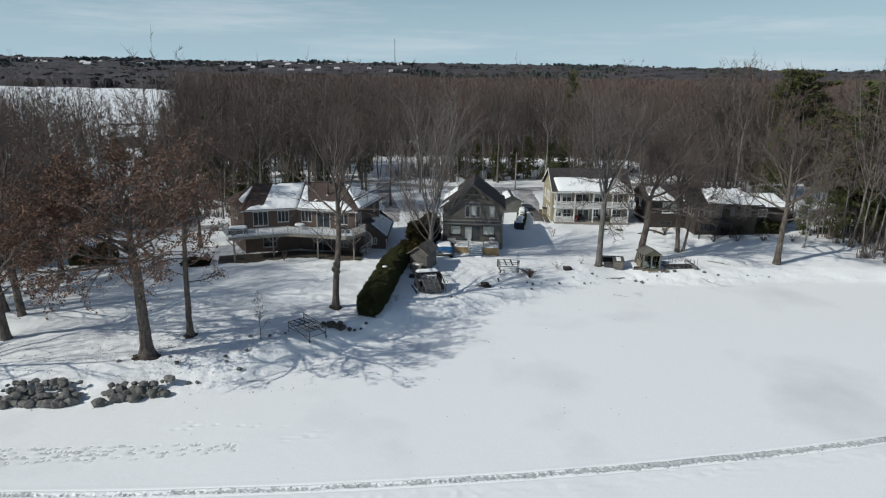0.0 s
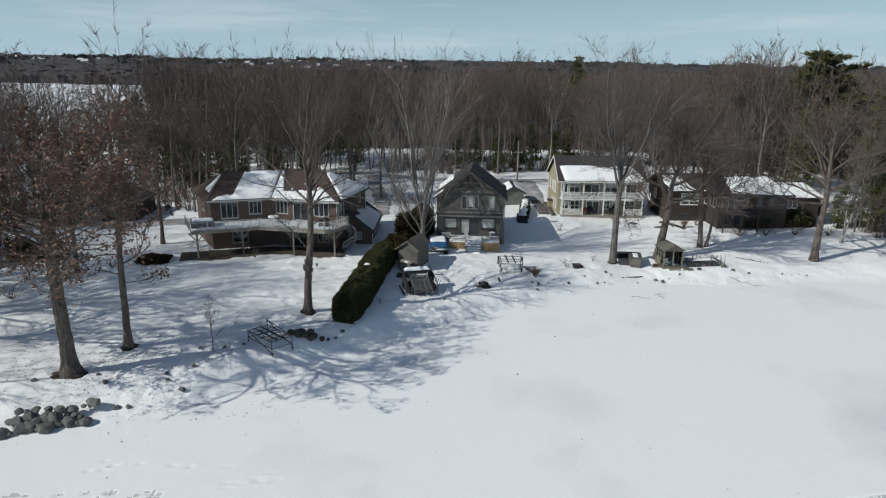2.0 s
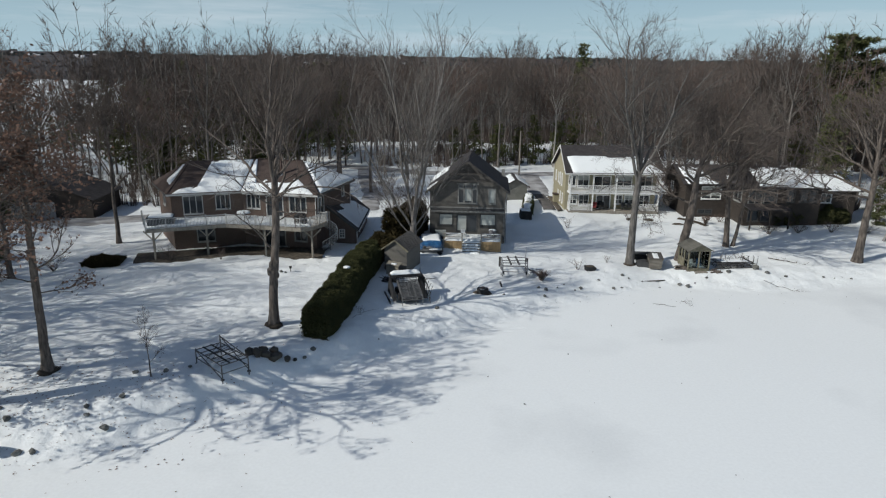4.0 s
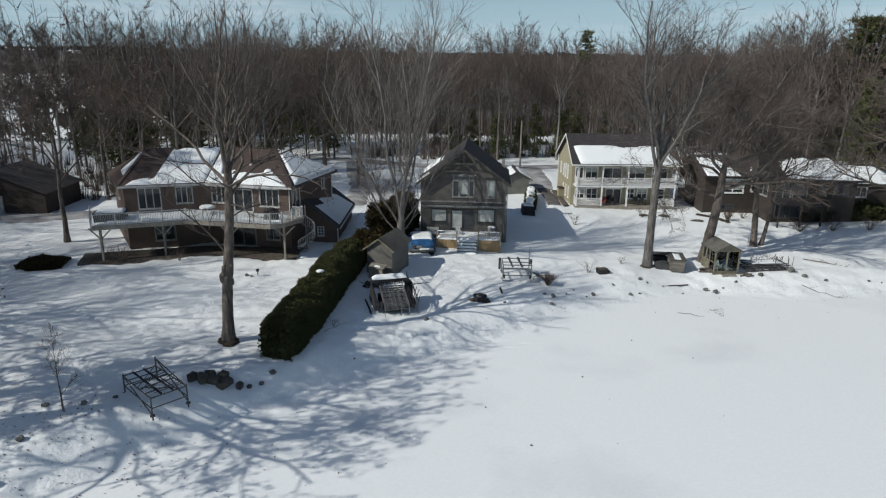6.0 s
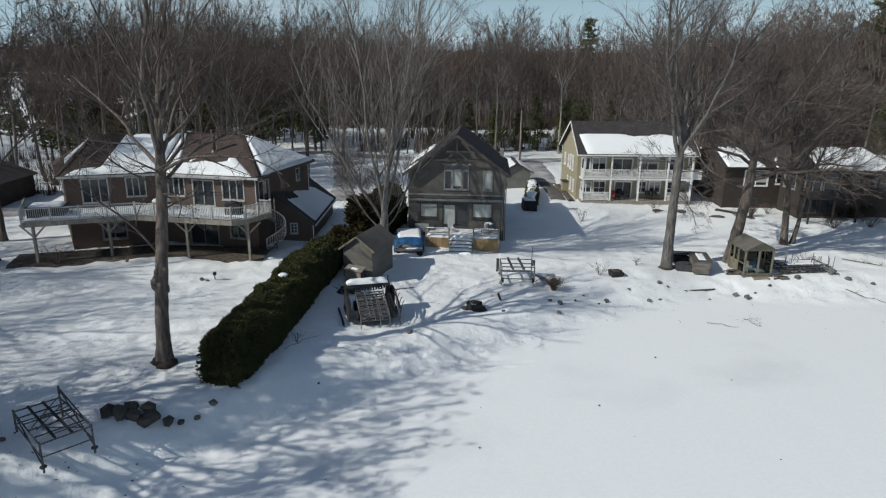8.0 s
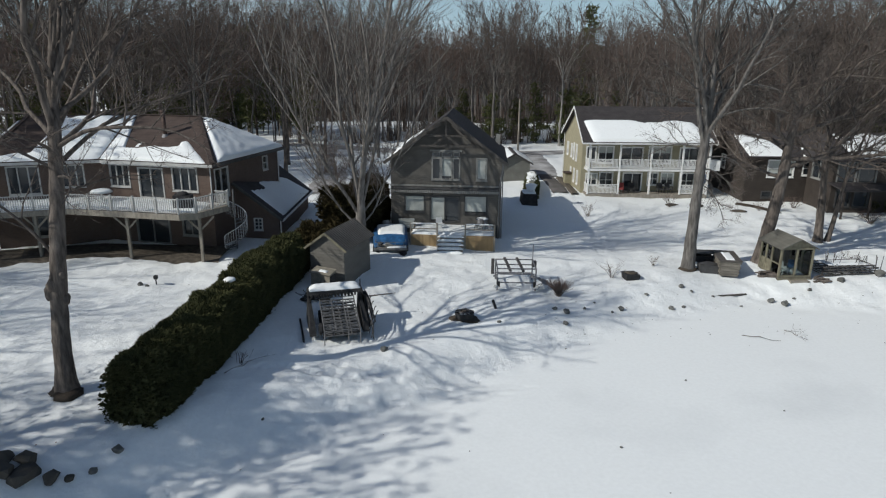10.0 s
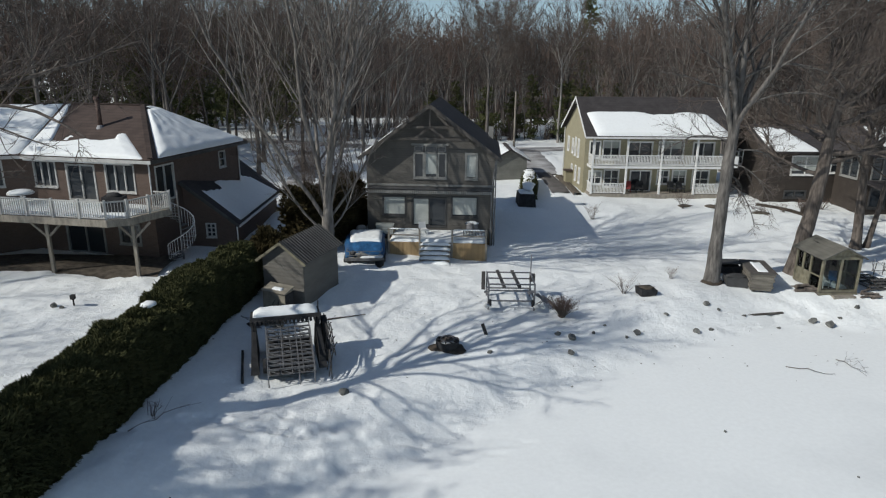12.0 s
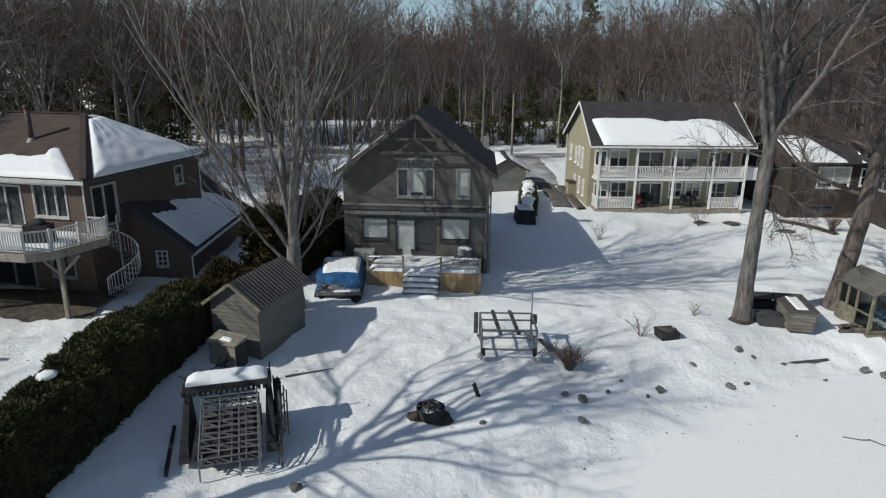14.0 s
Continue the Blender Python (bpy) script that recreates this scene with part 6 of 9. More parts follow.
g2 = P(R0, RW + 0.08, RD - 0.1, 0)
part("downpipe", Geo().tube((g2[0], g2[1], Z(3.0)), (g2[0], g2[1], Z(8.4)), 0.045, 0.045, 8), WHITE, h1)

# the long raised deck on posts
DKZ = 5.75
deck1 = thing("deck", "long raised wooden deck with white railing, snow on boards", "deck", H1X, H1Y, H1Z)
rim = [(-28.5, 82.7), (-21.2, 85.6), (-12.9, 83.95), (-11.9, 84.45), (-10.65, 87.1)]
rim = [(x - H1X, y - H1Y) for x, y in rim]
back = [P(RR, 1.9, -0.1, 0)[:2], P(R0, RW, -0.12, 0)[:2], P(R0, 0.1, -0.12, 0)[:2], P(L0, 0.0, -0.12, 0)[:2]]
fz = DKZ - H1Z
outline = rim + list(back)
part("floor", Geo().prism([(x, y, fz - 0.14) for x, y in outline], [(x, y, fz) for x, y in outline]), WOOD_GREY, deck1, "grey deck boards")
lab = "white deck railing"
for k, ((xa, ya), (xb, yb)) in enumerate(zip(rim, rim[1:])):
    ln = math.hypot(xb - xa, yb - ya)
    fr = (xa, ya, math.degrees(math.atan2(yb - ya, xb - xa)))
    n = max(1, round(ln / 1.75))
    railing(deck1, fr, 0, ln, fz, 1.05, [ln * i / n for i in range(n)], gap=0.14, v=0.06, material=OFFWHITE)
    part("fascia", obox(Geo(), fr, -0.03, ln + 0.03, -0.05, 0.0, fz - 0.38, fz + 0.02), WOOD_GREY, deck1)
fr = (rim[-1][0], rim[-1][1], 168.0)
railing(deck1, fr, 0, 1.0, fz, 1.05, [0.0], gap=0.14, material=OFFWHITE)
fr = (rim[0][0], rim[0][1], 118.0)
railing(deck1, fr, 0, 4.6, fz, 1.05, [0.0, 1.5, 3.0, 4.6], gap=0.14, material=OFFWHITE)
ring = [Vector((x, y, fz)) for x, y in rim]
bk = [Vector((x, y, fz)) for x, y in back]
snow_patch(deck1, [ring[0], ring[1], bk[2], bk[3]], 0.14, 21, 0.0, 40, 16, soft=0.05)
snow_patch(deck1, [ring[1], ring[3], bk[1], bk[2]], 0.14, 22, 0.0, 40, 16, soft=0.05)
for x, y in ((-11.95, 84.9), (-17.0, 85.2), (-23.2, 85.2), (-28.0, 83.2)):
    X, Y = x - H1X, y - H1Y
    gz = ground_z(x, y) - H1Z - 0.4
    ps = part("deck_post", Geo().box(X - 0.09, X + 0.09, Y - 0.09, Y + 0.09, gz, fz - 0.14), WOOD_GREY, deck1)
    for s in (-1, 1):
        part("brace", Geo().beam((X, Y, fz - 1.3), (X + s * 1.0, Y, fz - 0.3), 0.08, 0.12), WOOD_GREY, ps)
part("beam", Geo().beam((rim[1][0], rim[1][1] + 0.35, fz - 0.27), (rim[3][0], rim[3][1] + 0.35, fz - 0.27), 0.1, 0.25), WOOD_GREY, deck1)
part("beam", Geo().beam((rim[0][0], rim[0][1] + 0.5, fz - 0.27), (rim[1][0], rim[1][1] + 0.35, fz - 0.27), 0.1, 0.25), WOOD_GREY, deck1)

# spiral stair beside the deck
sp = thing("spiral_stair", "white metal spiral staircase up to the deck", "staircase", -10.6, 88.2, 2.0)
part("pole", Geo().tube((0, 0, -0.3), (0, 0, 4.7), 0.06, 0.06, 8), ALU, sp)
hand = Geo()
for i in range(17):
    a = radians(200 + i * 25)
    z = 0.2 + i * 0.215
    tri = [(0.05 * math.cos(a), 0.05 * math.sin(a)), (0.85 * math.cos(a - 0.22), 0.85 * math.sin(a - 0.22)), (0.85 * math.cos(a + 0.22), 0.85 * math.sin(a + 0.22))]
    part("step", Geo().prism([(x, y, z) for x, y in tri], [(x, y, z + 0.05) for x, y in tri]), ALU, sp)
    b = radians(200 + (i + 1) * 25)
    hand.tube((0.85 * math.cos(a), 0.85 * math.sin(a), z + 1.0), (0.85 * math.cos(b), 0.85 * math.sin(b), z + 1.215), 0.03, 0.03, 5)
    for k in (0, 0.5):
        e = radians(200 + (i + k) * 25)
        part("baluster", Geo().tube((0.85 * math.cos(e), 0.85 * math.sin(e), z + 0.215 * k), (0.85 * math.cos(e), 0.85 * math.sin(e), z + 1.0 + 0.215 * k), 0.016, 0.016, 4), WHITE, sp)
part("handrail", hand, WHITE, sp)

# attached garage with its own low roof
gar = thing("garage", "brick garage with a dark roof under thin snow", "garage", -11.3, 91.0, 2.0)
Z = lambda z: z - 2.0
wall(gar, (-3.3, 0, 0), 6.5, -0.5, Z(4.15), [(4.6, 5.2, Z(3.0), Z(3.9))], BRICK, gable=(Z(6.6), 3.25))
window(gar, (-3.3, 0, 0), 4.6, 5.2, Z(3.0), Z(3.9), 2, 3, OFFWHITE, trim=0.05)
wall(gar, (3.2, 0, 90), 11.5, -0.5, Z(4.15), [], BRICK, inset=0.22)
wall(gar, (3.2, 11.5, 180), 6.5, -0.5, Z(4.15), [], BRICK, gable=(Z(6.6), 3.25))
gable_side(gar, 3.6, Z(3.92), -0.05, Z(6.80), -0.4, 11.8, 0.14, SHINGLE)
gable_side(gar, -3.6, Z(3.92), -0.054, Z(6.80), -0.4, 11.8, 0.14, SHINGLE)
part("barge_board", Geo().beam((3.6, -0.42, Z(3.83)), (-0.05, -0.42, Z(6.71)), 0.05, 0.2), DARK_TRIM, gar)
part("gutter", Geo().box(3.55, 3.68, -0.4, 11.8, Z(3.76), Z(3.9)), WHITE, gar)
part("downpipe", Geo().tube((3.35, -0.06, 0), (3.35, -0.06, Z(3.85)), 0.05, 0.05, 8), WHITE, gar)
snow_patch(gar, [(3.50, 0.35, Z(3.99)), (3.50, 11.2, Z(3.99)), (0.95, 9.2, Z(6.02)), (0.75, 0.6, Z(6.18))], 0.09, 24, 0.22, 46, 24, soft=0.05)

# ---------------------------------------------------------------- long dark house on the shore rise
h4 = thing("house", "low dark brown house with several snowy roofs", "house", 36.6, 108.5, 2.2)
Z = lambda z: z - 2.2
K0, KL = (0.0, 0.0, 0.0), (0.0, 9.0, -90.0)
k_holes = [(2.3, 5.0, Z(4.7), Z(6.4)), (6.0, 7.0, Z(4.9), Z(6.3)), (2.0, 4.0, Z(2.5), Z(3.1))]
wall(h4, K0, 9.0, -0.6, Z(7.0), k_holes, SIDING_BROWN, inset=0.22)
window(h4, K0, *k_holes[0], 2, 2, WHITE, 0.8)
window(h4, K0, *k_holes[1], 1, 2, WHITE)
window(h4, K0, *k_holes[2], 2, 1, DARK_TRIM)
wall(h4, KL, 9.0, -0.6, Z(7.0), [(3, 4, Z(4.9), Z(6.3))], SIDING_BROWN, gable=(Z(8.9), 4.5))
window(h4, KL, 3, 4, Z(4.9), Z(6.3), 1, 2, WHITE)
part("roof", Geo().slab([(-0.6, -0.7, Z(6.85)), (9.6, -0.7, Z(6.85)), (9.6, 4.5, Z(9.0)), (-0.6, 4.5, Z(9.0))], 0.15), SHINGLE, h4)
part("roof", Geo().slab([(9.6, 9.6, Z(6.85)), (-0.6, 9.6, Z(6.85)), (-0.6, 4.504, Z(9.0)), (9.6, 4.504, Z(9.0))], 0.15), SHINGLE, h4)
snow_patch(h4, [(-0.1, -0.6, Z(6.9)), (4.5, -0.6, Z(6.9)), (2.6, 3.9, Z(8.75)), (-0.1, 3.9, Z(8.75))], 0.2, 51, 0.2)
snow_patch(h4, [(5.5, -0.6, Z(6.9)), (9.4, -0.6, Z(6.9)), (9.2, 2.0, Z(7.95)), (6.3, 2.0, Z(7.95))], 0.2, 52, 0.4)
# front wing with glass and its lower porch
wf = (6.4, -4.6, 0.0)
f_holes = [(0.4, 2.2, Z(4.9), Z(6.9)), (2.5, 4.2, Z(4.9), Z(6.9)), (5.6, 6.6, Z(5.2), Z(6.8)), (7.4, 9.6, Z(5.2), Z(6.8)), (0.6, 2.0, Z(2.5), Z(4.3)), (2.4, 3.8, Z(2.5), Z(4.3))]
wall(h4, wf, 10.2, -0.6, Z(7.2), f_holes, SIDING_BROWN)
for i, h in enumerate(f_holes):
    window(h4, wf, *h, 2 if i in (0, 3) else 1, 1, DARK_TRIM if i > 1 else GREY_TRIM)
wall(h4, (6.4, 0.0, -90.0), 4.6, -0.6, Z(7.2), [(1.0, 3.4, Z(4.9), Z(6.8))], SIDING_BROWN, inset=0.22)
window(h4, (6.4, 0.0, -90.0), 1.0, 3.4, Z(4.9), Z(6.8), 2, 1, GREY_TRIM)
wall(h4, (16.6, -4.6, 90.0), 9.0, -0.6, Z(7.2), [], SIDING_BROWN, inset=0.22)
part("roof", Geo().slab([(5.6, -5.3, Z(7.15)), (17.4, -5.3, Z(7.15)), (15.5, 0.5, Z(9.3)), (8.2, 0.5, Z(9.3))], 0.16), SHINGLE, h4)
part("roof", Geo().slab([(17.4, -5.3, Z(7.15)), (17.4, 5.2, Z(7.15)), (15.5, 0.504, Z(9.3))], 0.16), SHINGLE, h4)
part("roof", Geo().slab([(17.4, 5.2, Z(7.15)), (5.6, 5.2, Z(7.15)), (8.2, 0.504, Z(9.3)), (15.5, 0.504, Z(9.3))], 0.16), SHINGLE, h4)
part("roof", Geo().slab([(5.6, 5.2, Z(7.15)), (5.6, -5.3, Z(7.15)), (8.2, 0.5, Z(9.3))], 0.16), SHINGLE, h4)
snow_patch(h4, [(8.0, -4.8, Z(7.35)), (17.2, -5.2, Z(7.2)), (15.4, 0.3, Z(9.24)), (8.4, 0.3, Z(9.24))], 0.24, 53, 0.15, 34, 14)
part("porch_roof", Geo().slab([(6.0, -7.3, Z(4.6)), (11.5, -7.3, Z(4.6)), (11.5, -4.6, Z(4.95)), (6.0, -4.6, Z(4.95))], 0.14), SHINGLE, h4)
for u in (6.2, 8.8, 11.3):
    part("porch_post", Geo().box(u - 0.08, u + 0.08, -7.2, -7.04, -0.4, Z(4.5)), SIDING_BROWN, h4)
# low wing farther along
wall(h4, (16.6, -2.6, 0.0), 6.0, -0.6, Z(6.6), [(1.2, 2.6, Z(4.8), Z(6.0))], SIDING_BROWN)
window(h4, (16.6, -2.6, 0.0), 1.2, 2.6, Z(4.8), Z(6.0), 2, 1, WHITE)
wall(h4, (22.6, -2.6, 90.0), 7.0, -0.6, Z(6.6), [], SIDING_BROWN, inset=0.22)
part("roof", Geo().slab([(16.7, -3.2, Z(6.5)), (23.2, -3.2, Z(6.5)), (22.0, 1.5, Z(8.2)), (16.7, 1.5, Z(8.2))], 0.15), SHINGLE, h4)
part("roof", Geo().slab([(23.2, 5.0, Z(6.5)), (16.7, 5.0, Z(6.5)), (16.7, 1.504, Z(8.2)), (22.0, 1.504, Z(8.2))], 0.15), SHINGLE, h4)
part("roof", Geo().slab([(23.2, -3.2, Z(6.5)), (23.2, 5.0, Z(6.5)), (22.0, 1.5, Z(8.2))], 0.15), SHINGLE, h4)
snow_patch(h4, [(16.8, -3.15, Z(6.55)), (23.1, -3.15, Z(6.55)), (22.0, 1.4, Z(8.17)), (16.8, 1.4, Z(8.17))], 0.26, 54, 0.05, 26, 14)


def small_house(name, label, category, x, y, w, d, eave, ridge, wall_mat, roof_mat, rz=0.0, seed=1, doors=1, snow=0.22, z=None):
    """A plain gabled building with a door, a window and snow on its roof."""
    ob = thing(name, label, category, x, y, z, rz)
    dh = (w * 0.2, w * 0.2 + min(1.0, w * 0.3), 0.05, 2.05)
    wh = (w * 0.62, w * 0.62 + min(1.1, w * 0.25), 1.0, 2.0)
    wall(ob, (-w / 2, -d / 2, 0), w, -0.5, eave, [dh, wh] if doors else [], wall_mat, inset=0.22)
    if doors:
        window(ob, (-w / 2, -d / 2, 0), *dh, 1, 1, WHITE, 0, name="door", sill=False)
        window(ob, (-w / 2, -d / 2, 0), *wh, 1, 2, WHITE)
    wall(ob, (-w / 2, d / 2, -90), d, -0.5, eave, [], wall_mat, gable=(ridge - 0.1, d / 2))
    wall(ob, (w / 2, -d / 2, 90), d, -0.5, eave, [], wall_mat, gable=(ridge - 0.1, d / 2))
    wall(ob, (w / 2, d / 2, 180), w, -0.5, eave, [], wall_mat, inset=0.22)
    for s in (-1, 1):
        q = [(-w / 2 - 0.4, s * (d / 2 + 0.4), eave - 0.15), (w / 2 + 0.4, s * (d / 2 + 0.4), eave - 0.15), (w / 2 + 0.4, s * 0.002, ridge), (-w / 2 - 0.4, s * 0.002, ridge)]
        part("roof", Geo().slab(q if s < 0 else [q[1], q[0], q[3], q[2]], 0.14), roof_mat, ob)
        if snow:
            k = [Vector(p) for p in (q if s < 0 else [q[1], q[0], q[3], q[2]])]
            snow_patch(ob, [k[0].lerp(k[1], 0.02), k[1].lerp(k[0], 0.02), k[2].lerp(k[1], 0.1), k[3].lerp(k[0], 0.1)], snow, seed + s, 0.1, 20, 10)
    return ob


small_house("garage", "small grey garage behind the dark house", "garage", 13.6, 121.5, 6.0, 3.6, 2.3, 3.4, SIDING_GREY, SHINGLE, 90, 61, 0, 0.15)
gd = small_house("garage", "wide low garage, pale door, snow on one roof slope", "garage", -51.4, 106.6, 9.0, 12.6, 2.7, 5.3, SIDING_BROWN, SHINGLE, 95, 63, 0, 0)
dr = part("garage_door", Geo().box(-4.57, -4.505, -1.5, 4.2, 0.0, 2.2), OFFWHITE, gd, "pale panelled garage door")
for k in range(4):
    part("panel", Geo().box(-4.60, -4.572, -1.4, 4.1, 0.06 + k * 0.54, 0.52 + k * 0.54), OFFWHITE, dr)
snow_patch(gd, [(4.8, 6.6, 2.58), (-4.8, 6.6, 2.58), (-4.8, 0.4, 5.15), (4.8, 0.4, 5.15)], 0.12, 64, 0.15, 24, 14)
small_house("house", "dark house under the trees with snowy roof", "house", -58.5, 83.5, 10.0, 8.0, 3.6, 6.2, SIDING_BROWN, SHINGLE, 24, 64, 1, 0.08)
small_house("house", "far dark bungalow among bare trees", "house", -90, 208, 11, 8, 3.0, 5.6, SIDING_BROWN, SHINGLE, 12, 65)
small_house("house", "far low house with a white roof", "house", -66, 196, 14, 8, 3.0, 5.2, SIDING_GREY, SHINGLE, -8, 66)
small_house("house", "far dark house by the white field", "house", -104, 226, 18, 10, 4.0, 8.0, SIDING_BROWN, SHINGLE, 15, 67)
small_house("house", "grey house with tall chimney on the wooded shore", "house", 82.0, 117.0, 8.0, 7.0, 4.6, 8.0, SIDING_BROWN, SHINGLE, 0, 68)

# ---------------------------------------------------------------- hedge, shrubs


def hedge(name, label, path, width, height, seed, tufts, material=CEDAR, size=0.22, rough=0.35):
    """A clipped row of evergreen: a dark core with many sprays standing off it."""
    r = random.Random(seed)
    x0, y0 = path[0]
    ob = thing(name, label, "hedge", x0, y0)
    z0 = ground_z(x0, y0)
    pts = []
    for (xa, ya), (xb, yb) in zip(path, path[1:]):
        n = max(2, int(math.hypot(xb - xa, yb - ya) / 0.8))
        pts += [(xa + (xb - xa) * i / n, ya + (yb - ya) * i / n) for i in range(n)]
    pts.append(path[-1])
    rows, frames = [], []
    ring = [(-0.5, -0.1), (-0.56, 0.35), (-0.5, 0.75), (-0.3, 0.97), (0.0, 1.03), (0.3, 0.97), (0.5, 0.75), (0.56, 0.35), (0.5, -0.1)]
    core = Geo()
    for i, (x, y) in enumerate(pts):
        a, b = pts[max(0, i - 1)], pts[min(len(pts) - 1, i + 1)]
        t = Vector((b[0] - a[0], b[1] - a[1], 0)).normalized()
        n = Vector((t.y, -t.x, 0))
        end = 0.72 if i in (0, len(pts) - 1) else 1.0
        w, h = width * end * (1 + r.uniform(-0.07, 0.07)), height * (0.9 if end < 1 else 1) * (1 + r.uniform(-rough, rough) * 0.3)
        g = ground_z(x, y) - z0
        frames.append((Vector((x - x0, y - y0, g)), n, t, w, h))
        core.v += [tuple(Vector((x - x0, y - y0, g)) + n * (s * w * 0.84) + Vector((0, 0, k * h * 0.88))) for s, k in ring]
    m = len(ring)
    for i in range(len(pts) - 1):
        for j in range(m - 1):
            k = i * m + j
            core.f.append((k, k + 1, k + m + 1, k + m))
    core.f.append(tuple(range(m)))
    core.f.append(tuple(reversed(range((len(pts) - 1) * m, len(pts) * m))))
    part("core", core, material, ob, smooth=True)
    g = Geo()
    for _ in range(tufts):
        i = r.randrange(len(frames) - 1)
        f = r.random()
        c, n, t, w, h = frames[i]
        c2, n2, t2, w2, h2_ = frames[i + 1]
        j = r.randrange(m - 1)
        (s0, k0), (s1, k1) = ring[j], ring[j + 1]
        q = r.random()
        s, k = s0 + (s1 - s0) * q, k0 + (k1 - k0) * q
        ww, hh = w + (w2 - w) * f, h + (h2_ - h) * f
        p = c.lerp(c2, f) + n * (s * ww) + Vector((0, 0, k * hh))
        out = (n * s * 1.6 + Vector((0, 0, max(0.1, k - 0.4)))).normalized()
        if i == 0 and r.random() < 0.5:
            p = c + n * (s * ww * r.random()) + Vector((0, 0, k * hh)) - t * 0.1
            out = (-t + Vector((0, 0, 0.3))).normalized()
        swell = noise.noise((p + Vector((x0, y0, seed))) * 1.4) + 0.6 * noise.noise((p + Vector((x0, y0, seed))) * 3.7)
        p += out * (0.3 * rough ** 0.5 * swell - 0.02)
        long = 1.0 + 0.8 * max(0.0, swell) * (k > 0.7)
        for _ in range(3):
            d = (out + Vector((r.gauss(0, 0.9), r.gauss(0, 0.9), r.gauss(0.15, 0.7)))).normalized()
            ribbon_tris(g.v, g.f, p - out * 0.06, p + d * size * long * (r.uniform(0.4, 1.2) if r.random() < 0.97 else r.uniform(1.2, 1.8)), size * 0.42, r)
    part("foliage", g, material, ob, "dense dark green sprays")
    return ob


hg = hedge("hedge", "clipped dark green cedar hedge along the lot line", [(-7.9, 65.3), (-7.2, 71.0), (-6.5, 78.0), (-5.6, 84.5)], 2.35, 2.5, 3, 60000, size=0.15, rough=0.4)
hedge("hedge", "loose unclipped cedar shrubs behind the shed", [(-5.5, 84.3), (-5.0, 86.5), (-4.4, 89.2)], 2.4, 1.75, 4, 9000, CEDAR_LOOSE, rough=1.5, size=0.2)
hedge("hedge", "tall unclipped cedar shrubs between two houses", [(-4.0, 90.5), (-2.9, 92.5), (-1.7, 96.0), (-1.4, 99.5)], 2.6, 3.1, 14, 11000, CEDAR_LOOSE, rough=1.5, size=0.26)
hedge("hedge", "dark unclipped evergreen shrubs in the side yard", [(-49.0, 81.0), (-46.5, 82.2), (-43.8, 82.6)], 2.4, 2.2, 9, 4500, size=0.24, rough=1.5)
hedge("juniper_mound", "low spreading brown-green juniper in snow", [(-34.4, 82.1), (-32.8, 82.3), (-31.2, 82.6)], 2.9, 0.38, 5, 4200, CEDAR_LOOSE, size=0.2)
hedge("hedge", "low evergreen row loaded with snow", [(13.9, 107.0), (14.6, 111.0), (15.4, 116.5)], 1.3, 1.2, 6, 2600, size=0.2)
hedge("hedge", "dark evergreen shrubs under the windows of the low house", [(46.0, 105.2), (50.0, 105.0), (54.5, 105.6), (58.5, 106.4)], 2.2, 1.7, 8, 5000, size=0.25, rough=1.4)
g = Geo().lump((-6.75 + 7.9, 74.6 - 65.3, 2.84), (0.3, 0.42, 0.12), 3)
part("snow", g, SNOW, hg, "small patch of snow lying on the hedge", True)
ob = thing("tarped_stack", "black tarp over a stack, snow on top", "tarp", 13.6, 106.0)
part("tarp", Geo().prism([(-0.8, -0.9, -0.2), (0.8, -0.9, -0.2), (0.85, 0.9, -0.2), (-0.85, 0.9, -0.2)], [(-0.7, -0.75, 1.05), (0.7, -0.8, 1.0), (0.75, 0.85, 1.15), (-0.75, 0.85, 1.15)]), BLACK, ob)
snow_patch(ob, [(-0.65, -0.5, 1.05), (0.65, -0.5, 1.05), (0.72, 0.85, 1.16), (-0.72, 0.85, 1.16)], 0.2, 71, 0.0, 12, 12, soft=0.15)
ob = thing("snow_bank", "snow heaped on top of the low evergreens", "snow", 14.5, 111.5)
g = Geo()
for i in range(9):
    f = i / 8
    g.lump((-0.6 + 1.5 * f, -4.5 + 9.5 * f, 1.28 + 0.05 * math.sin(i * 2)), (0.58, 1.3, 0.2), 20 + i)
part("snow", g, SNOW, ob, smooth=True)


def bare_shrub(x, y, height, width, stems, seed, label, fine=TWIG_RED):
    r = random.Random(seed)
    ob = thing("shrub", label, "shrub", x, y)
    st, tw = Geo(), Geo()
    for i in range(stems):
        a = r.uniform(0, 6.28)
        w = width * r.uniform(0.3, 1.0)
        p = Vector((r.gauss(0, 0.06), r.gauss(0, 0.06), -0.1))
        q = Vector((math.cos(a) * w, math.sin(a) * w, height * r.uniform(0.5, 1.0)))
        m = p.lerp(q, 0.5) + Vector((0, 0, height * 0.12))
        st.tube(p, m, 0.016, 0.011, 3, False)
        st.tube(m, q, 0.011, 0.005, 3, False)
        for _ in range(9):
            b = m.lerp(q, r.random())
            ribbon_tris(tw.v, tw.f, b, b + Vector((r.gauss(0, 0.5), r.gauss(0, 0.5), r.uniform(0.1, 0.8))) * height * 0.4, 0.007, r)
    tagged(part("stem_clump", st, BARK, ob), kind="stuff")
    tagged(part("crown", tw, fine, ob), kind="stuff")
    return ob


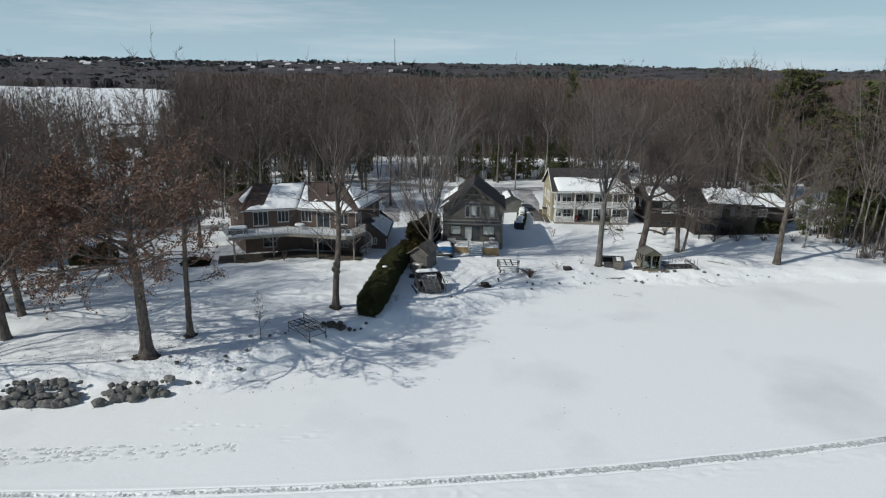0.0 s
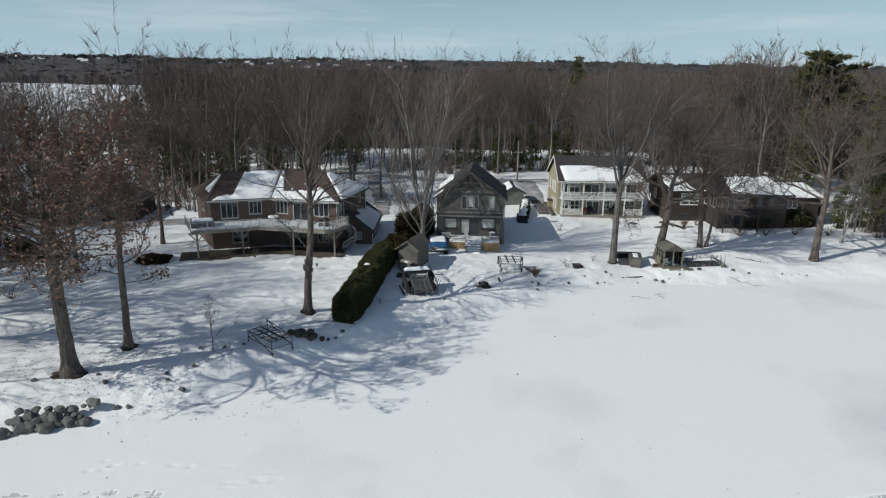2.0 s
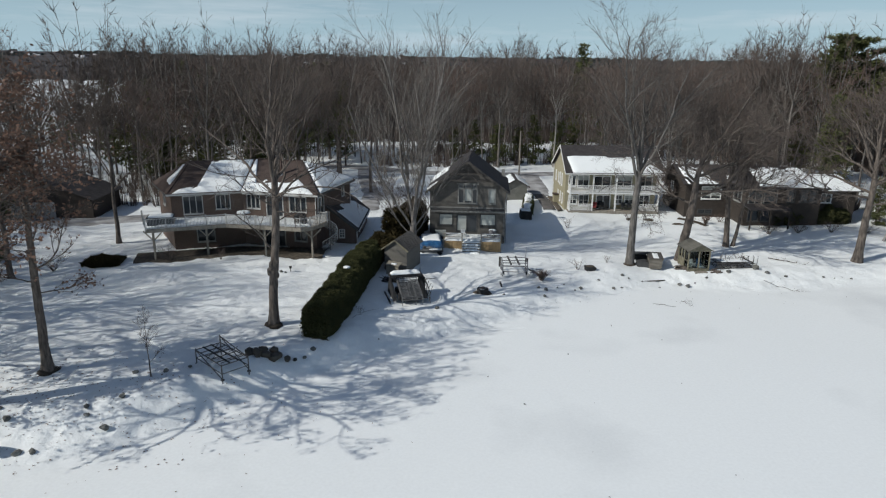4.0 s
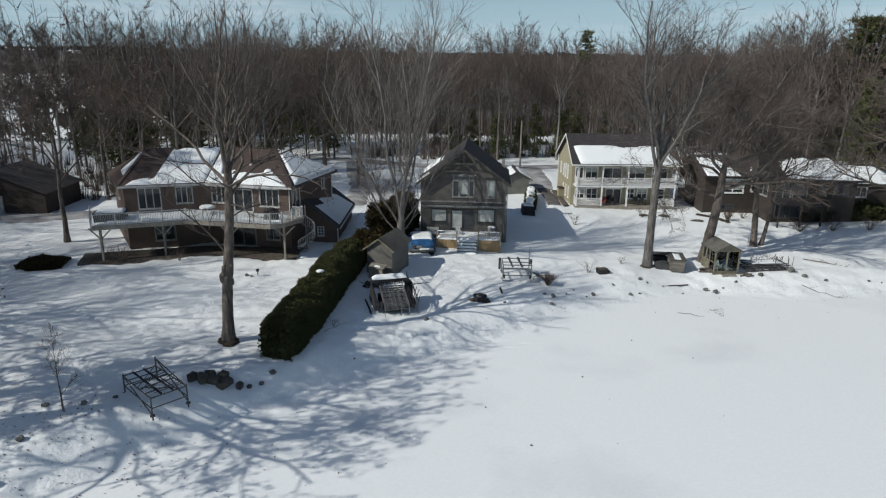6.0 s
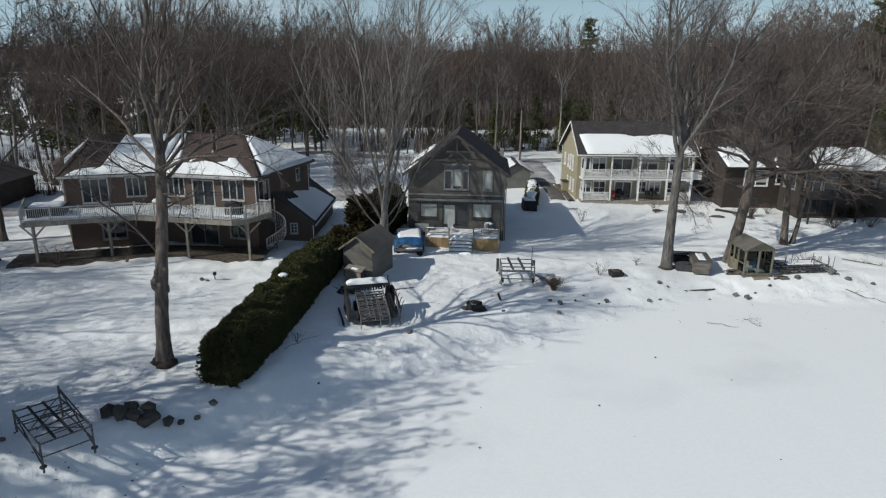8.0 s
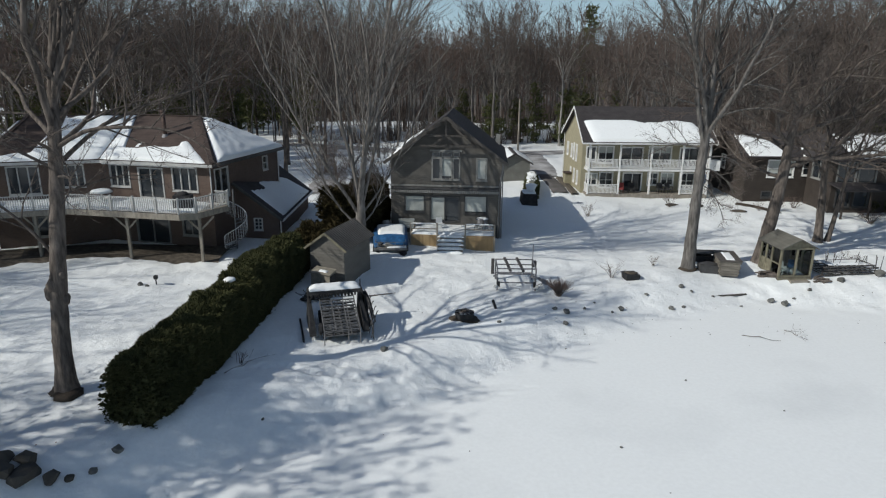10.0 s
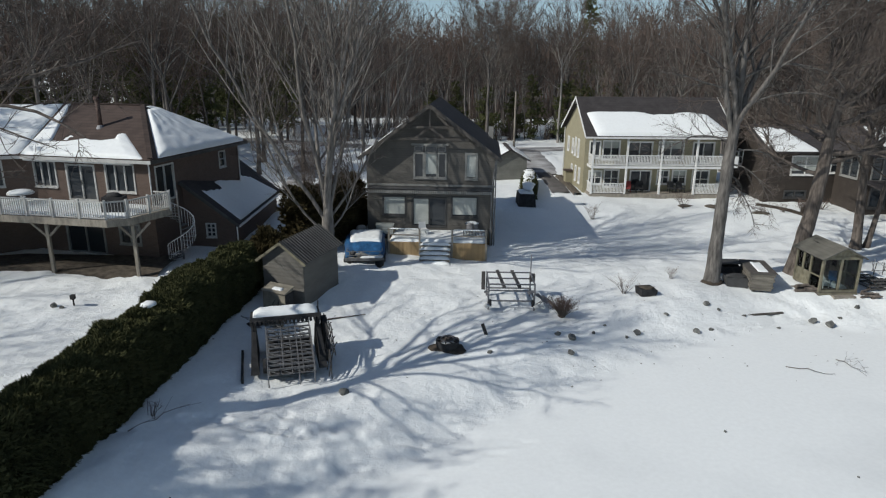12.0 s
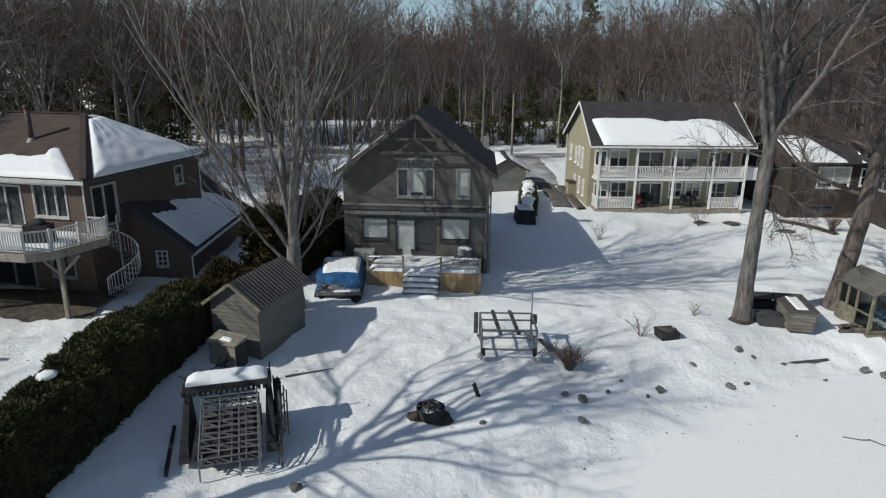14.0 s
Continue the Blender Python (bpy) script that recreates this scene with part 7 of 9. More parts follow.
for k, (x, y, h, w, n) in enumerate(((12.25, 81.9, 1.05, 1.0, 120), (16.7, 85.5, 1.2, 1.2, 14), (20.6, 88.3, 0.9, 0.5, 10), (18.7, 101.8, 1.5, 1.0, 14), (38.1, 104.3, 1.3, 0.9, 70), (36.6, 104.6, 0.8, 0.8, 14),
                                     (40.6, 105.6, 1.2, 1.2, 26), (28.0, 105.9, 1.6, 1.2, 18), (44.5, 99.5, 1.4, 1.6, 36), (48.0, 99.0, 1.5, 1.6, 36), (52.0, 98.6, 1.4, 1.6, 36), (56.5, 98.2, 1.3, 1.5, 30), (35.6, 88.6, 1.2, 1.2, 16),
                                     (-5.2, 70.5, 0.7, 0.5, 8), (-21.5, 84.0, 1.3, 0.9, 14), (-26.6, 83.2, 1.5, 1.4, 30), (-36.5, 79.5, 1.6, 1.8, 30), (-39.5, 75.5, 1.8, 2.0, 36), (-41.5, 69.5, 1.5, 2.0, 30))):
    bare_shrub(x, y, h, w, n, 200 + k, "bare twiggy shrub poking out of the snow")
for k, (x, y) in enumerate(((30.9, 106.4), (28.4, 106.6), (34.3, 104.2))):
    g = Geo().lump((0, 0, 0.02), (0.8, 0.4, 0.22), k + 5)
    solid("flower_bed", g, MULCH, "dark bare flower bed melting out of snow", "flower bed", x, y, smooth=True)

# ---------------------------------------------------------------- stones


def rock_geo(c, size, seed, n=24):
    """An angular boulder: the hull of scattered points."""
    r = random.Random(seed)
    bm = bmesh.new()
    for _ in range(n):
        d = Vector((r.gauss(0, 1), r.gauss(0, 1), r.gauss(0, 1))).normalized()
        k = r.uniform(0.86, 1.12)
        bm.verts.new((c[0] + d.x * size[0] * k, c[1] + d.y * size[1] * k, c[2] + d.z * size[2] * k))
    bmesh.ops.convex_hull(bm, input=bm.verts[:])
    bm.verts.ensure_lookup_table()
    bm.verts.index_update()
    g = Geo()
    g.v = [tuple(v.co) for v in bm.verts]
    g.f = [tuple(v.index for v in f.verts) for f in bm.faces]
    bm.free()
    return g


def stone(x, y, s, seed, sink=0.25, group="", label="grey field stone in the snow", flat=0.7, z=None, material=STONE):
    g = rock_geo((0, 0, 0), (s, s * 0.8, s * flat), seed)
    s *= 0.85
    base = (ground_z(x, y) if z is None else z) + s * flat * (1 - 2 * sink)
    return solid("stone", g, material, label, "stone", x, y, base, (seed * 47) % 360, group)


def rock_wall(label, x0, x1, lift, n, seed, layers):
    """Boulders heaped along the water line, each a part of the heap."""
    r = random.Random(seed)
    xm = (x0 + x1) / 2
    ym = float(np.interp(xm, SX, SY))
    ob = thing("rock_pile", label, "rocks", xm, ym, 0.0)
    for i in range(n):
        x = x0 + (x1 - x0) * (i + r.random()) / n
        row = i % layers
        s = r.uniform(0.22, 0.66) * (1.0 if row < 2 else 0.85)
        y = float(np.interp(x, SX, SY)) + 0.1 + row * 0.66 + r.uniform(-0.3, 0.3)
        z = 0.22 + row * 0.30 + r.uniform(-0.05, 0.1) + lift
        g = rock_geo((x - xm, y - ym, z), (s, s * r.uniform(0.7, 0.95), s * r.uniform(0.6, 0.85)), seed * 100 + i, 34)
        part("rock", g, STONE, ob)
    return ob


rock_wall("heap of grey boulders along the frozen shore", -37.2, -30.7, 0.0, 50, 1, 4)
rock_wall("short heap of grey boulders along the frozen shore", -28.7, -23.5, 0.0, 28, 2, 3)
for k, (x, y, s) in enumerate(((-22.3, 51.3, 0.3), (-21.5, 51.5, 0.28), (-24.0, 53.3, 0.3), (-18.3, 53.4, 0.3), (-18.3, 55.8, 0.26), (-20.0, 54.7, 0.22), (-19.7, 54.1, 0.2), (-18.9, 58.9, 0.22), (-17.0, 59.2, 0.22), (-15.6, 59.9, 0.18),
                               (-7.85, 63.9, 0.24), (-8.3, 62.9, 0.18), (12.3, 79.4, 0.28), (12.0, 78.2, 0.22), (11.6, 79.6, 0.2), (16.1, 80.8, 0.26), (15.4, 80.3, 0.13), (19.7, 81.6, 0.25), (20.6, 81.9, 0.18),
                               (21.3, 84.4, 0.26), (21.9, 84.0, 0.15), (24.8, 82.6, 0.12), (27.2, 83.4, 0.26), (27.9, 82.9, 0.32), (28.9, 83.6, 0.15), (1.5, 73.3, 0.24), (7.9, 77.3, 0.15), (13.6, 80.2, 0.14), (14.4, 81.0, 0.12),
                               (18.4, 82.9, 0.16), (33.3, 85.6, 0.35), (36.6, 86.4, 0.5), (37.4, 85.4, 0.3), (39.2, 84.9, 0.2), (30.5, 84.6, 0.2), (-3.2, 66.8, 0.12), (5.3, 62.0, 0.07), (7.5, 58.0, 0.07), (12.0, 66.0, 0.08), (17.0, 72.0, 0.07),
                               (20.5, 69.0, 0.06), (43.5, 85.2, 0.16), (44.6, 85.0, 0.14), (45.6, 85.3, 0.14), (46.5, 85.1, 0.15), (-29.1, 53.0, 0.25), (-24.9, 54.1, 0.2), (-14.2, 80.2, 0.22), (-13.7, 80.0, 0.14))):
    stone(x, y, s, 300 + k)
for k, (x, y, s) in enumerate(((-12.1, 62.1, 0.46), (-11.5, 62.0, 0.50), (-10.9, 61.95, 0.46), (-10.2, 62.0, 0.54), (-9.4, 62.2, 0.36), (-11.25, 62.6, 0.42), (-10.5, 62.65, 0.4), (-8.9, 62.4, 0.2))):
    stone(x, y, s, 400 + k, 0.2, "boulders by the dock frame", "dark mossy boulder bared of snow", 0.72, None, STONE_DARK)
# dark mulch ring round the burred tree and the oak, and the bare strip below the deck
for x, y, w in ((-11.7, 67.45, 0.75), (-27.0, 54.1, 1.15), (-24.9, 59.0, 0.7), (23.0, 87.6, 0.6)):
    solid("leaf_litter", Geo().lump((0, 0, 0.0), (w, w * 0.85, 0.30), int(w * 100), 14, 6, 0.35), MULCH_DARK, "ring of dark leaf litter at a tree foot", "leaf litter", x, y - 0.05, smooth=True)
strip("flower_bed", [(-30.5, 84.0), (-25.0, 85.7), (-20.5, 87.2), (-16.0, 86.9), (-11.0, 87.0)], 4.6, MULCH, "bare brown bed with dead leaves under the deck", "flower bed", 0.14, kind="")
strip("flower_bed", [(35.4, 107.2), (36.6, 106.2), (37.5, 105.0), (38.0, 103.4)], 0.7, MULCH_DARK, "dark bed edge melting out beside the low house", "flower bed", 0.14, kind="")
strip("flower_bed", [(19.5, 121.0), (19.4, 115.0), (19.3, 110.4)], 0.9, MULCH, "dark edging bed along the yellow house", "flower bed", 0.2, kind="")

# ---------------------------------------------------------------- shed and yard things
sd = thing("shed", "small grey clapboard shed with ribbed metal roof", "shed", -2.85, 82.0, 1.95, -18.5)
wall(sd, (-1.2, 0, 0), 2.4, -0.7, 2.3, [], SIDING_GREY, gable=(3.1, 1.2), thick=0.1)
wall(sd, (1.2, 0, 90), 3.9, -0.7, 2.3, [], SIDING_GREY, thick=0.1, inset=0.1)
wall(sd, (-1.2, 3.9, -90), 3.9, -0.7, 2.3, [], SIDING_GREY, thick=0.1, inset=0.1)
wall(sd, (1.2, 3.9, 180), 2.4, -0.7, 2.3, [], SIDING_GREY, gable=(3.1, 1.2), thick=0.1)
for j in range(17):
    z = -0.5 + j * 0.2
    if z < 2.2:
        half = 1.22
    else:
        half = 1.22 * (3.05 - z - 0.12) / 0.8
    if half > 0.12:
        part("clapboard", Geo().prism([(-half, -0.045, z), (half, -0.045, z), (half, -0.004, z), (-half, -0.004, z)], [(-half, -0.016, z + 0.2), (half, -0.016, z + 0.2), (half, -0.004, z + 0.2), (-half, -0.004, z + 0.2)]), BOARD_GREY, sd)
    if z < 2.1:
        part("clapboard", Geo().prism([(1.204, 0.0, z), (1.245, 0.0, z), (1.245, 3.9, z), (1.204, 3.9, z)], [(1.204, 0.0, z + 0.2), (1.216, 0.0, z + 0.2), (1.216, 3.9, z + 0.2), (1.204, 3.9, z + 0.2)]), BOARD_GREY, sd)
METAL_ROOF = lined("ribbed_roof", (0.115, 0.11, 0.105), (0.03, 0.03, 0.03), 0.24, "Y", 0.03, 0.6)
gable_side(sd, 1.5, 2.13, 0.0, 3.22, -0.25, 4.15, 0.06, METAL_ROOF)
gable_side(sd, -1.5, 2.13, 0.004, 3.22, -0.25, 4.15, 0.06, METAL_ROOF)
for i in range(18):
    y = -0.2 + i * 0.25
    part("roof_rib", Geo().beam((1.5, y, 2.16), (0.0, y, 3.25), 0.035, 0.05), METAL_ROOF, sd)
for s in (-1, 1):
    part("barge_board", Geo().beam((s * 1.5, -0.27, 2.06), (0, -0.27, 3.15), 0.04, 0.14), WOOD_OLIVE, sd)

wp = thing("storage_box", "tan plywood box with slanted lid and snow", "box", -2.9, 81.1, 1.6, -18.5)
part("body", Geo().prism([(-0.72, -0.5, -0.2), (0.58, -0.5, -0.2), (0.58, 0.4, -0.2), (-0.72, 0.4, -0.2)], [(-0.72, -0.45, 1.22), (0.58, -0.45, 1.12), (0.58, 0.4, 1.25), (-0.72, 0.4, 1.35)]), PLY, wp)
part("lid", Geo().slab([(-0.78, -0.55, 1.26), (0.64, -0.55, 1.16), (0.64, 0.42, 1.30), (-0.78, 0.42, 1.40)], 0.04), PLY, wp)
# no door leaf: a black sheet stands in for the shade inside the opening
part("door", Geo().box(0.58, 0.62, -0.4, 0.35, -0.1, 1.05), BLACK, wp, "black sheet painted as the shaded open side")
for u in (-0.2, 0.05):
    part("stick", Geo().tube((u - 0.3, -0.6, -0.1), (u + 0.3, -0.42, 0.95), 0.025, 0.02, 5), BARK, wp)
snow_patch(wp, [(-0.3, -0.3, 1.27), (0.3, -0.3, 1.23), (0.3, 0.0, 1.28), (-0.3, 0.0, 1.32)], 0.08, 72, 0.2, 10, 6)
# tangle of pipes and wire between the hedge and the dock rack
sc = thing("scrap_heap", "tangle of grey pipes and wire half under snow", "scrap", -3.0, 79.3, None, 10.0)
r8 = random.Random(19)
for i in range(26):
    a = Vector((r8.uniform(-0.9, 0.9), r8.uniform(-0.9, 1.0), r8.uniform(0.0, 0.35)))
    b = a + Vector((r8.uniform(-1.0, 1.0), r8.uniform(-0.8, 0.8), r8.uniform(0.0, 0.5)))
    part("pipe", Geo().tube(a, b, 0.025, 0.025, 5), ALU if i % 3 else BLACK, sc)
for i in range(5):
    part("bag", rock_geo((r8.uniform(-1.0, 0.6), r8.uniform(-0.5, 0.9), 0.1), (0.4, 0.35, 0.26), 700 + i, 18), BLACK if i % 2 else MULCH, sc)


def lattice(parent, x0, x1, y0, z0, y1, z1, nx, ny, material, lift=0.0, name="dock_frame"):
    """A welded pipe grid leaning from (y0, z0) down to (y1, z1)."""
    fm = part(name, Geo().beam((x0, y0, z0 + lift), (x1, y0, z0 + lift), 0.06, 0.06), material, parent)
    at = lambda f: (y0 + (y1 - y0) * f, z0 + (z1 - z0) * f + lift)
    for i in range(nx):
        x = x0 + (x1 - x0) * i / (nx - 1)
        part("pipe", Geo().beam((x, *at(0)), (x, *at(1)), 0.045, 0.07), material, fm)
    for j in range(1, ny):
        part("pipe", Geo().beam((x0, *at(j / (ny - 1))), (x1, *at(j / (ny - 1))), 0.035, 0.04), material, fm)
    for j in range(0, ny - 1, 2):
        for i in range(nx - 1):
            xa, xb = x0 + (x1 - x0) * i / (nx - 1), x0 + (x1 - x0) * (i + 1) / (nx - 1)
            part("brace", Geo().beam((xa, *at(j / (ny - 1))), (xb, *at((j + 1) / (ny - 1))), 0.022, 0.025), material, fm)
    return fm


rk = thing("dock_rack", "dark canopy rack holding stacked metal dock frames", "dock frames", -1.55, 76.6, 1.45, 15.0)
for x in (-1.45, 1.4):
    for y in (-0.35, 0.4):
        part("leg", Geo().tube((x, y, -0.3), (x, y, 1.78), 0.045, 0.045, 6), BLACK, rk)
    part("side_panel", Geo().prism([(x - 0.16, -2.3, 0.0), (x + 0.2, -2.3, 0.0), (x + 0.2, 0.5, 0.0), (x - 0.16, 0.5, 0.0)], [(x - 0.1, -2.0, 0.55), (x + 0.16, -2.0, 0.5), (x + 0.1, 0.4, 1.5), (x - 0.06, 0.4, 1.5)]), BLACK, rk, "dark folded canvas side")
cn = part("canopy", Geo().prism([(-1.55, -0.45, 1.66), (1.55, -0.45, 1.66), (1.55, 0.5, 1.66), (-1.55, 0.5, 1.66)], [(-1.5, -0.4, 1.84), (1.5, -0.4, 1.84), (1.5, 0.45, 1.84), (-1.5, 0.45, 1.84)]), BLACK, rk, "dark canvas canopy with scalloped fringe")
for i in range(17):
    x = -1.5 + i * 0.185
    part("scallop", Geo().tube((x, -0.47, 1.70), (x, -0.47, 1.50), 0.08, 0.05, 6), BLACK, cn)
snow_patch(rk, [(-1.45, -0.38, 1.83), (1.45, -0.38, 1.83), (1.45, 0.42, 1.83), (-1.45, 0.42, 1.83)], 0.28, 73, 0.0, 30, 10, soft=0.14)
lattice(rk, -0.9, 1.0, -0.1, 1.5, -2.95, 0.5, 4, 13, ALU)
lattice(rk, -0.85, 1.05, 0.0, 1.2, -2.8, 0.25, 5, 12, ALU, -0.1)
lattice(rk, -0.8, 1.0, 0.1, 0.9, -2.6, 0.1, 4, 10, STEEL_DARK, -0.05)
for x in (-0.9, 0.37, 1.0):
    part("leg", Geo().tube((x, -2.95, 0.5), (x, -3.0, -0.3), 0.03, 0.03, 5), ALU, rk)
for i in range(4):
    part("rail", Geo().tube((1.75 + 0.1 * i, 0.4, 1.45 - 0.2 * i), (1.7 + 0.1 * i, -2.4 + 0.2 * i, 0.9 - 0.2 * i), 0.03, 0.03, 5), BLACK, rk)
fm = part("canopy_frame", Geo().tube((1.6, 0.45, -0.2), (1.6, 0.45, 1.5), 0.028, 0.028, 6), STEEL_DARK, rk, "thin steel tubes of the canopy frame")
for y in (-0.5, -1.3, -2.1, -2.8):
    part("hoop", Geo().sweep([(Vector((1.6 + 0.05 * k, y, -0.2 + 1.55 * math.sin(k * 0.19) / math.sin(1.52))), 0.026) for k in range(9)], 6), STEEL_DARK, fm)
for z in (0.5, 0.92, 1.35):
    part("rail", Geo().sweep([(Vector((1.72 + 0.06 * math.sin(k * 0.4), 0.45 - 0.42 * k, z - 0.012 * k * k)), 0.026) for k in range(9)], 6), STEEL_DARK, fm)
part("float", Geo().box(-0.95, 1.1, -0.5, 0.35, 0.0, 0.45), BLACK, rk)
part("float", Geo().box(-0.9, 1.05, -2.45, -0.55, -0.05, 0.22), BLACK, rk)
part("tank", Geo().box(1.62, 1.85, -0.3, 0.5, -0.1, 1.35), BLACK, rk)
part("wheel", Geo().tube((1.5, -1.6, 0.25), (1.72, -1.6, 0.25), 0.3, 0.3, 14), BLACK, rk)
part("wheel", Geo().tube((-1.1, -2.1, 0.3), (-0.95, -2.1, 0.3), 0.32, 0.32, 14), BLACK, rk)
part("pole", Geo().tube((1.45, 0.3, 0.0), (1.5, 0.35, 2.15), 0.03, 0.03, 6), BLACK, rk)
for k, (x0, y0, x1, y1) in enumerate(((-3.5, 76.2, -2.75, 73.5),)):
    ob = thing("garden_edging", "low dark timber edging sunk in snow", "edging", x0, y0, 1.4)
    part("timber", Geo().beam((0, 0, 0.05), (x1 - x0, y1 - y0, 0.0), 0.1, 0.3), BLACK, ob)
# boat under blue tarp
bt = thing("pontoon_boat", "small boat under a blue tarp with snow", "boat", 0.62, 90.6, 1.4, 4.0)
for s in (-1, 1):
    part("pontoon", Geo().tube((s * 0.95, -1.75, 0.25), (s * 0.95, 2.2, 0.25), 0.3, 0.3, 12).tube((s * 0.95, -2.2, 0.33), (s * 0.95, -1.75, 0.25), 0.08, 0.3, 12), BLACK, bt)
part("hull_deck", Geo().box(-1.35, 1.35, -1.7, 2.1, 0.5, 0.68), DARK_TRIM, bt)
part("bow_rail", Geo().beam((-1.25, -1.78, 0.72), (1.25, -1.78, 0.72), 0.2, 0.14), ALU, bt)
def draped(rings, seed, sag):
    """A cloth drawn over a frame: cross-sections joined, with folds hanging between."""
    r = random.Random(seed)
    g = Geo()
    m = 15
    for y, w, lo, hi in rings:
        for i in range(m):
            u = i / (m - 1) * 2 - 1
            k = abs(u)
            x = w * (1 if k > 0.55 else k / 0.55 * 0.9 + 0.1 * (k / 0.55) ** 2) * (1 if u > 0 else -1)
            z = hi - 0.10 * (k / 0.55) ** 2 if k < 0.55 else hi - 0.10 - (hi - 0.1 - lo) * (k - 0.55) / 0.45
            g.v.append((x + r.gauss(0, sag * 0.5) * (k > 0.5), y + r.gauss(0, sag * 0.4), z - abs(r.gauss(0, sag)) * 0.5))
    for j in range(len(rings) - 1):
        for i in range(m - 1):
            a = j * m + i
            g.f.append((a, a + 1, a + m + 1, a + m))
    for j, flip in ((0, False), (len(rings) - 1, True)):
        ring = [j * m + i for i in range(m)]
        g.f.append(tuple(reversed(ring)) if flip else tuple(ring))
    return g


part("tarp", draped([(-1.5, 1.15, 0.62, 0.95), (-1.1, 1.25, 0.6, 1.25), (-0.75, 1.28, 0.6, 1.58)] + [(-0.75 + 0.35 * i, 1.28 + 0.05 * (i % 2), 0.55 + 0.06 * (i % 3), 1.60 + 0.05 * (i % 2)) for i in range(1, 9)], 31, 0.035), TARP_BLUE, bt, "bright blue tarpaulin in folds", smooth=True)
part("bow_cover", draped([(-1.72, 0.95, 0.60, 0.76), (-1.5, 1.05, 0.62, 0.86), (-1.2, 1.1, 0.64, 0.98)], 32, 0.02), GREY_TRIM, bt, "grey folded canvas", smooth=True)
for x in (-0.95, -0.3, 0.35, 1.0):
    part("rail_post", Geo().tube((x, -1.72, 0.70), (x, -1.68, 1.22), 0.022, 0.022, 6), ALU, bt)
for z in (0.95, 1.22):
    part("rail", Geo().tube((-1.15, -1.70, z), (1.15, -1.70, z), 0.022, 0.022, 6), ALU, bt)
for x in (-1.15, 1.15):
    part("rail", Geo().tube((x, -1.70, 1.22), (x, -0.6, 1.22), 0.022, 0.022, 6), ALU, bt)
part("bow_bundle", rock_geo((-0.75, -1.35, 0.95), (0.3, 0.3, 0.22), 78, 26), DARK_TRIM, bt, "dark folded cover")
part("seat_bundle", rock_geo((-0.2, -1.5, 0.95), (0.42, 0.25, 0.16), 77, 26), GREY_TRIM, bt, "grey bundled canvas")
snow_patch(bt, [(-0.95, -0.62, 1.58), (1.1, -0.62, 1.56), (1.15, 1.9, 1.66), (-1.1, 1.9, 1.66)], 0.20, 74, 0.0, 24, 24, soft=0.10)
snow_patch(bt, [(-0.3, -1.76, 0.80), (1.2, -1.76, 0.78), (1.15, -1.45, 0.92), (-0.25, -1.45, 0.92)], 0.10, 75, 0.3, 14, 6)


# deck things
def patio_chair(x, y, z, rz, material, label):
    ch = thing("patio_chair", label, "chair", x, y, z, rz)
    part("seat", Geo().box(-0.26, 0.26, -0.26, 0.26, 0.36, 0.42), material, ch)
    part("backrest", Geo().prism([(-0.26, 0.22, 0.42), (0.26, 0.22, 0.42), (0.26, 0.27, 0.42), (-0.26, 0.27, 0.42)], [(-0.24, 0.32, 0.85), (0.24, 0.32, 0.85), (0.24, 0.36, 0.85), (-0.24, 0.36, 0.85)]), material, ch)
    for sx in (-0.23, 0.23):
        for sy in (-0.23, 0.23):
            part("leg", Geo().box(sx - 0.02, sx + 0.02, sy - 0.02, sy + 0.02, 0, 0.36), material, ch)
    return ch


DZW = H2Z + 1.25 + 0.15
patio_chair(4.5, 92.6, DZW, 20, WHITE, "white plastic chair on the snowy deck")
patio_chair(7.6, 92.3, DZW, -30, STEEL, "dark metal chair half buried in snow")
patio_chair(8.4, 91.9, DZW, 60, STEEL, "dark metal chair beside the rail")
tb = thing("patio_table", "round metal patio table capped with snow", "table", 7.9, 93.0, DZW)
part("tabletop", Geo().tube((0, 0, 0.66), (0, 0, 0.7), 0.5, 0.5, 16), STEEL, tb)
part("leg", Geo().tube((0, 0, 0), (0, 0, 0.66), 0.05, 0.05, 8), STEEL, tb)
part("snow", Geo().lump((0, 0, 0.73), (0.46, 0.46, 0.14), 8), SNOW, tb, smooth=True)
cb = thing("storage_bench", "pale slatted storage box against the grey wall", "storage box", 1.75, 93.3, DZW - 0.1)
part("box", Geo().box(-0.6, 0.6, -0.3, 0.3, 0, 0.62), WOOD_GREY, cb)
part("lid", Geo().box(-0.64, 0.64, -0.34, 0.34, 0.62, 0.69), BLIND, cb)
for i in range(4):
    part("slat", Geo().box(-0.6, 0.6, -0.325, -0.303, 0.04 + i * 0.15, 0.15 + i * 0.15), BLIND, cb)
gr = thing("covered_grill", "barbecue grill under a grey cover", "grill", 0.15, 93.0, 1.5)
part("cover", Geo().prism([(-0.35, -0.3, 0.1), (0.35, -0.3, 0.1), (0.35, 0.3, 0.1), (-0.35, 0.3, 0.1)], [(-0.28, -0.22, 1.5), (0.28, -0.22, 1.45), (0.28, 0.22, 1.55), (-0.28, 0.22, 1.6)]), GREY_TRIM, gr)
part("hood", Geo().lump((0, 0, 1.6), (0.36, 0.32, 0.3), 4), GREY_TRIM, gr, smooth=True)
part("wheel", Geo().tube((-0.4, -0.2, 0.1), (-0.34, -0.2, 0.1), 0.12, 0.12, 10), BLACK, gr)

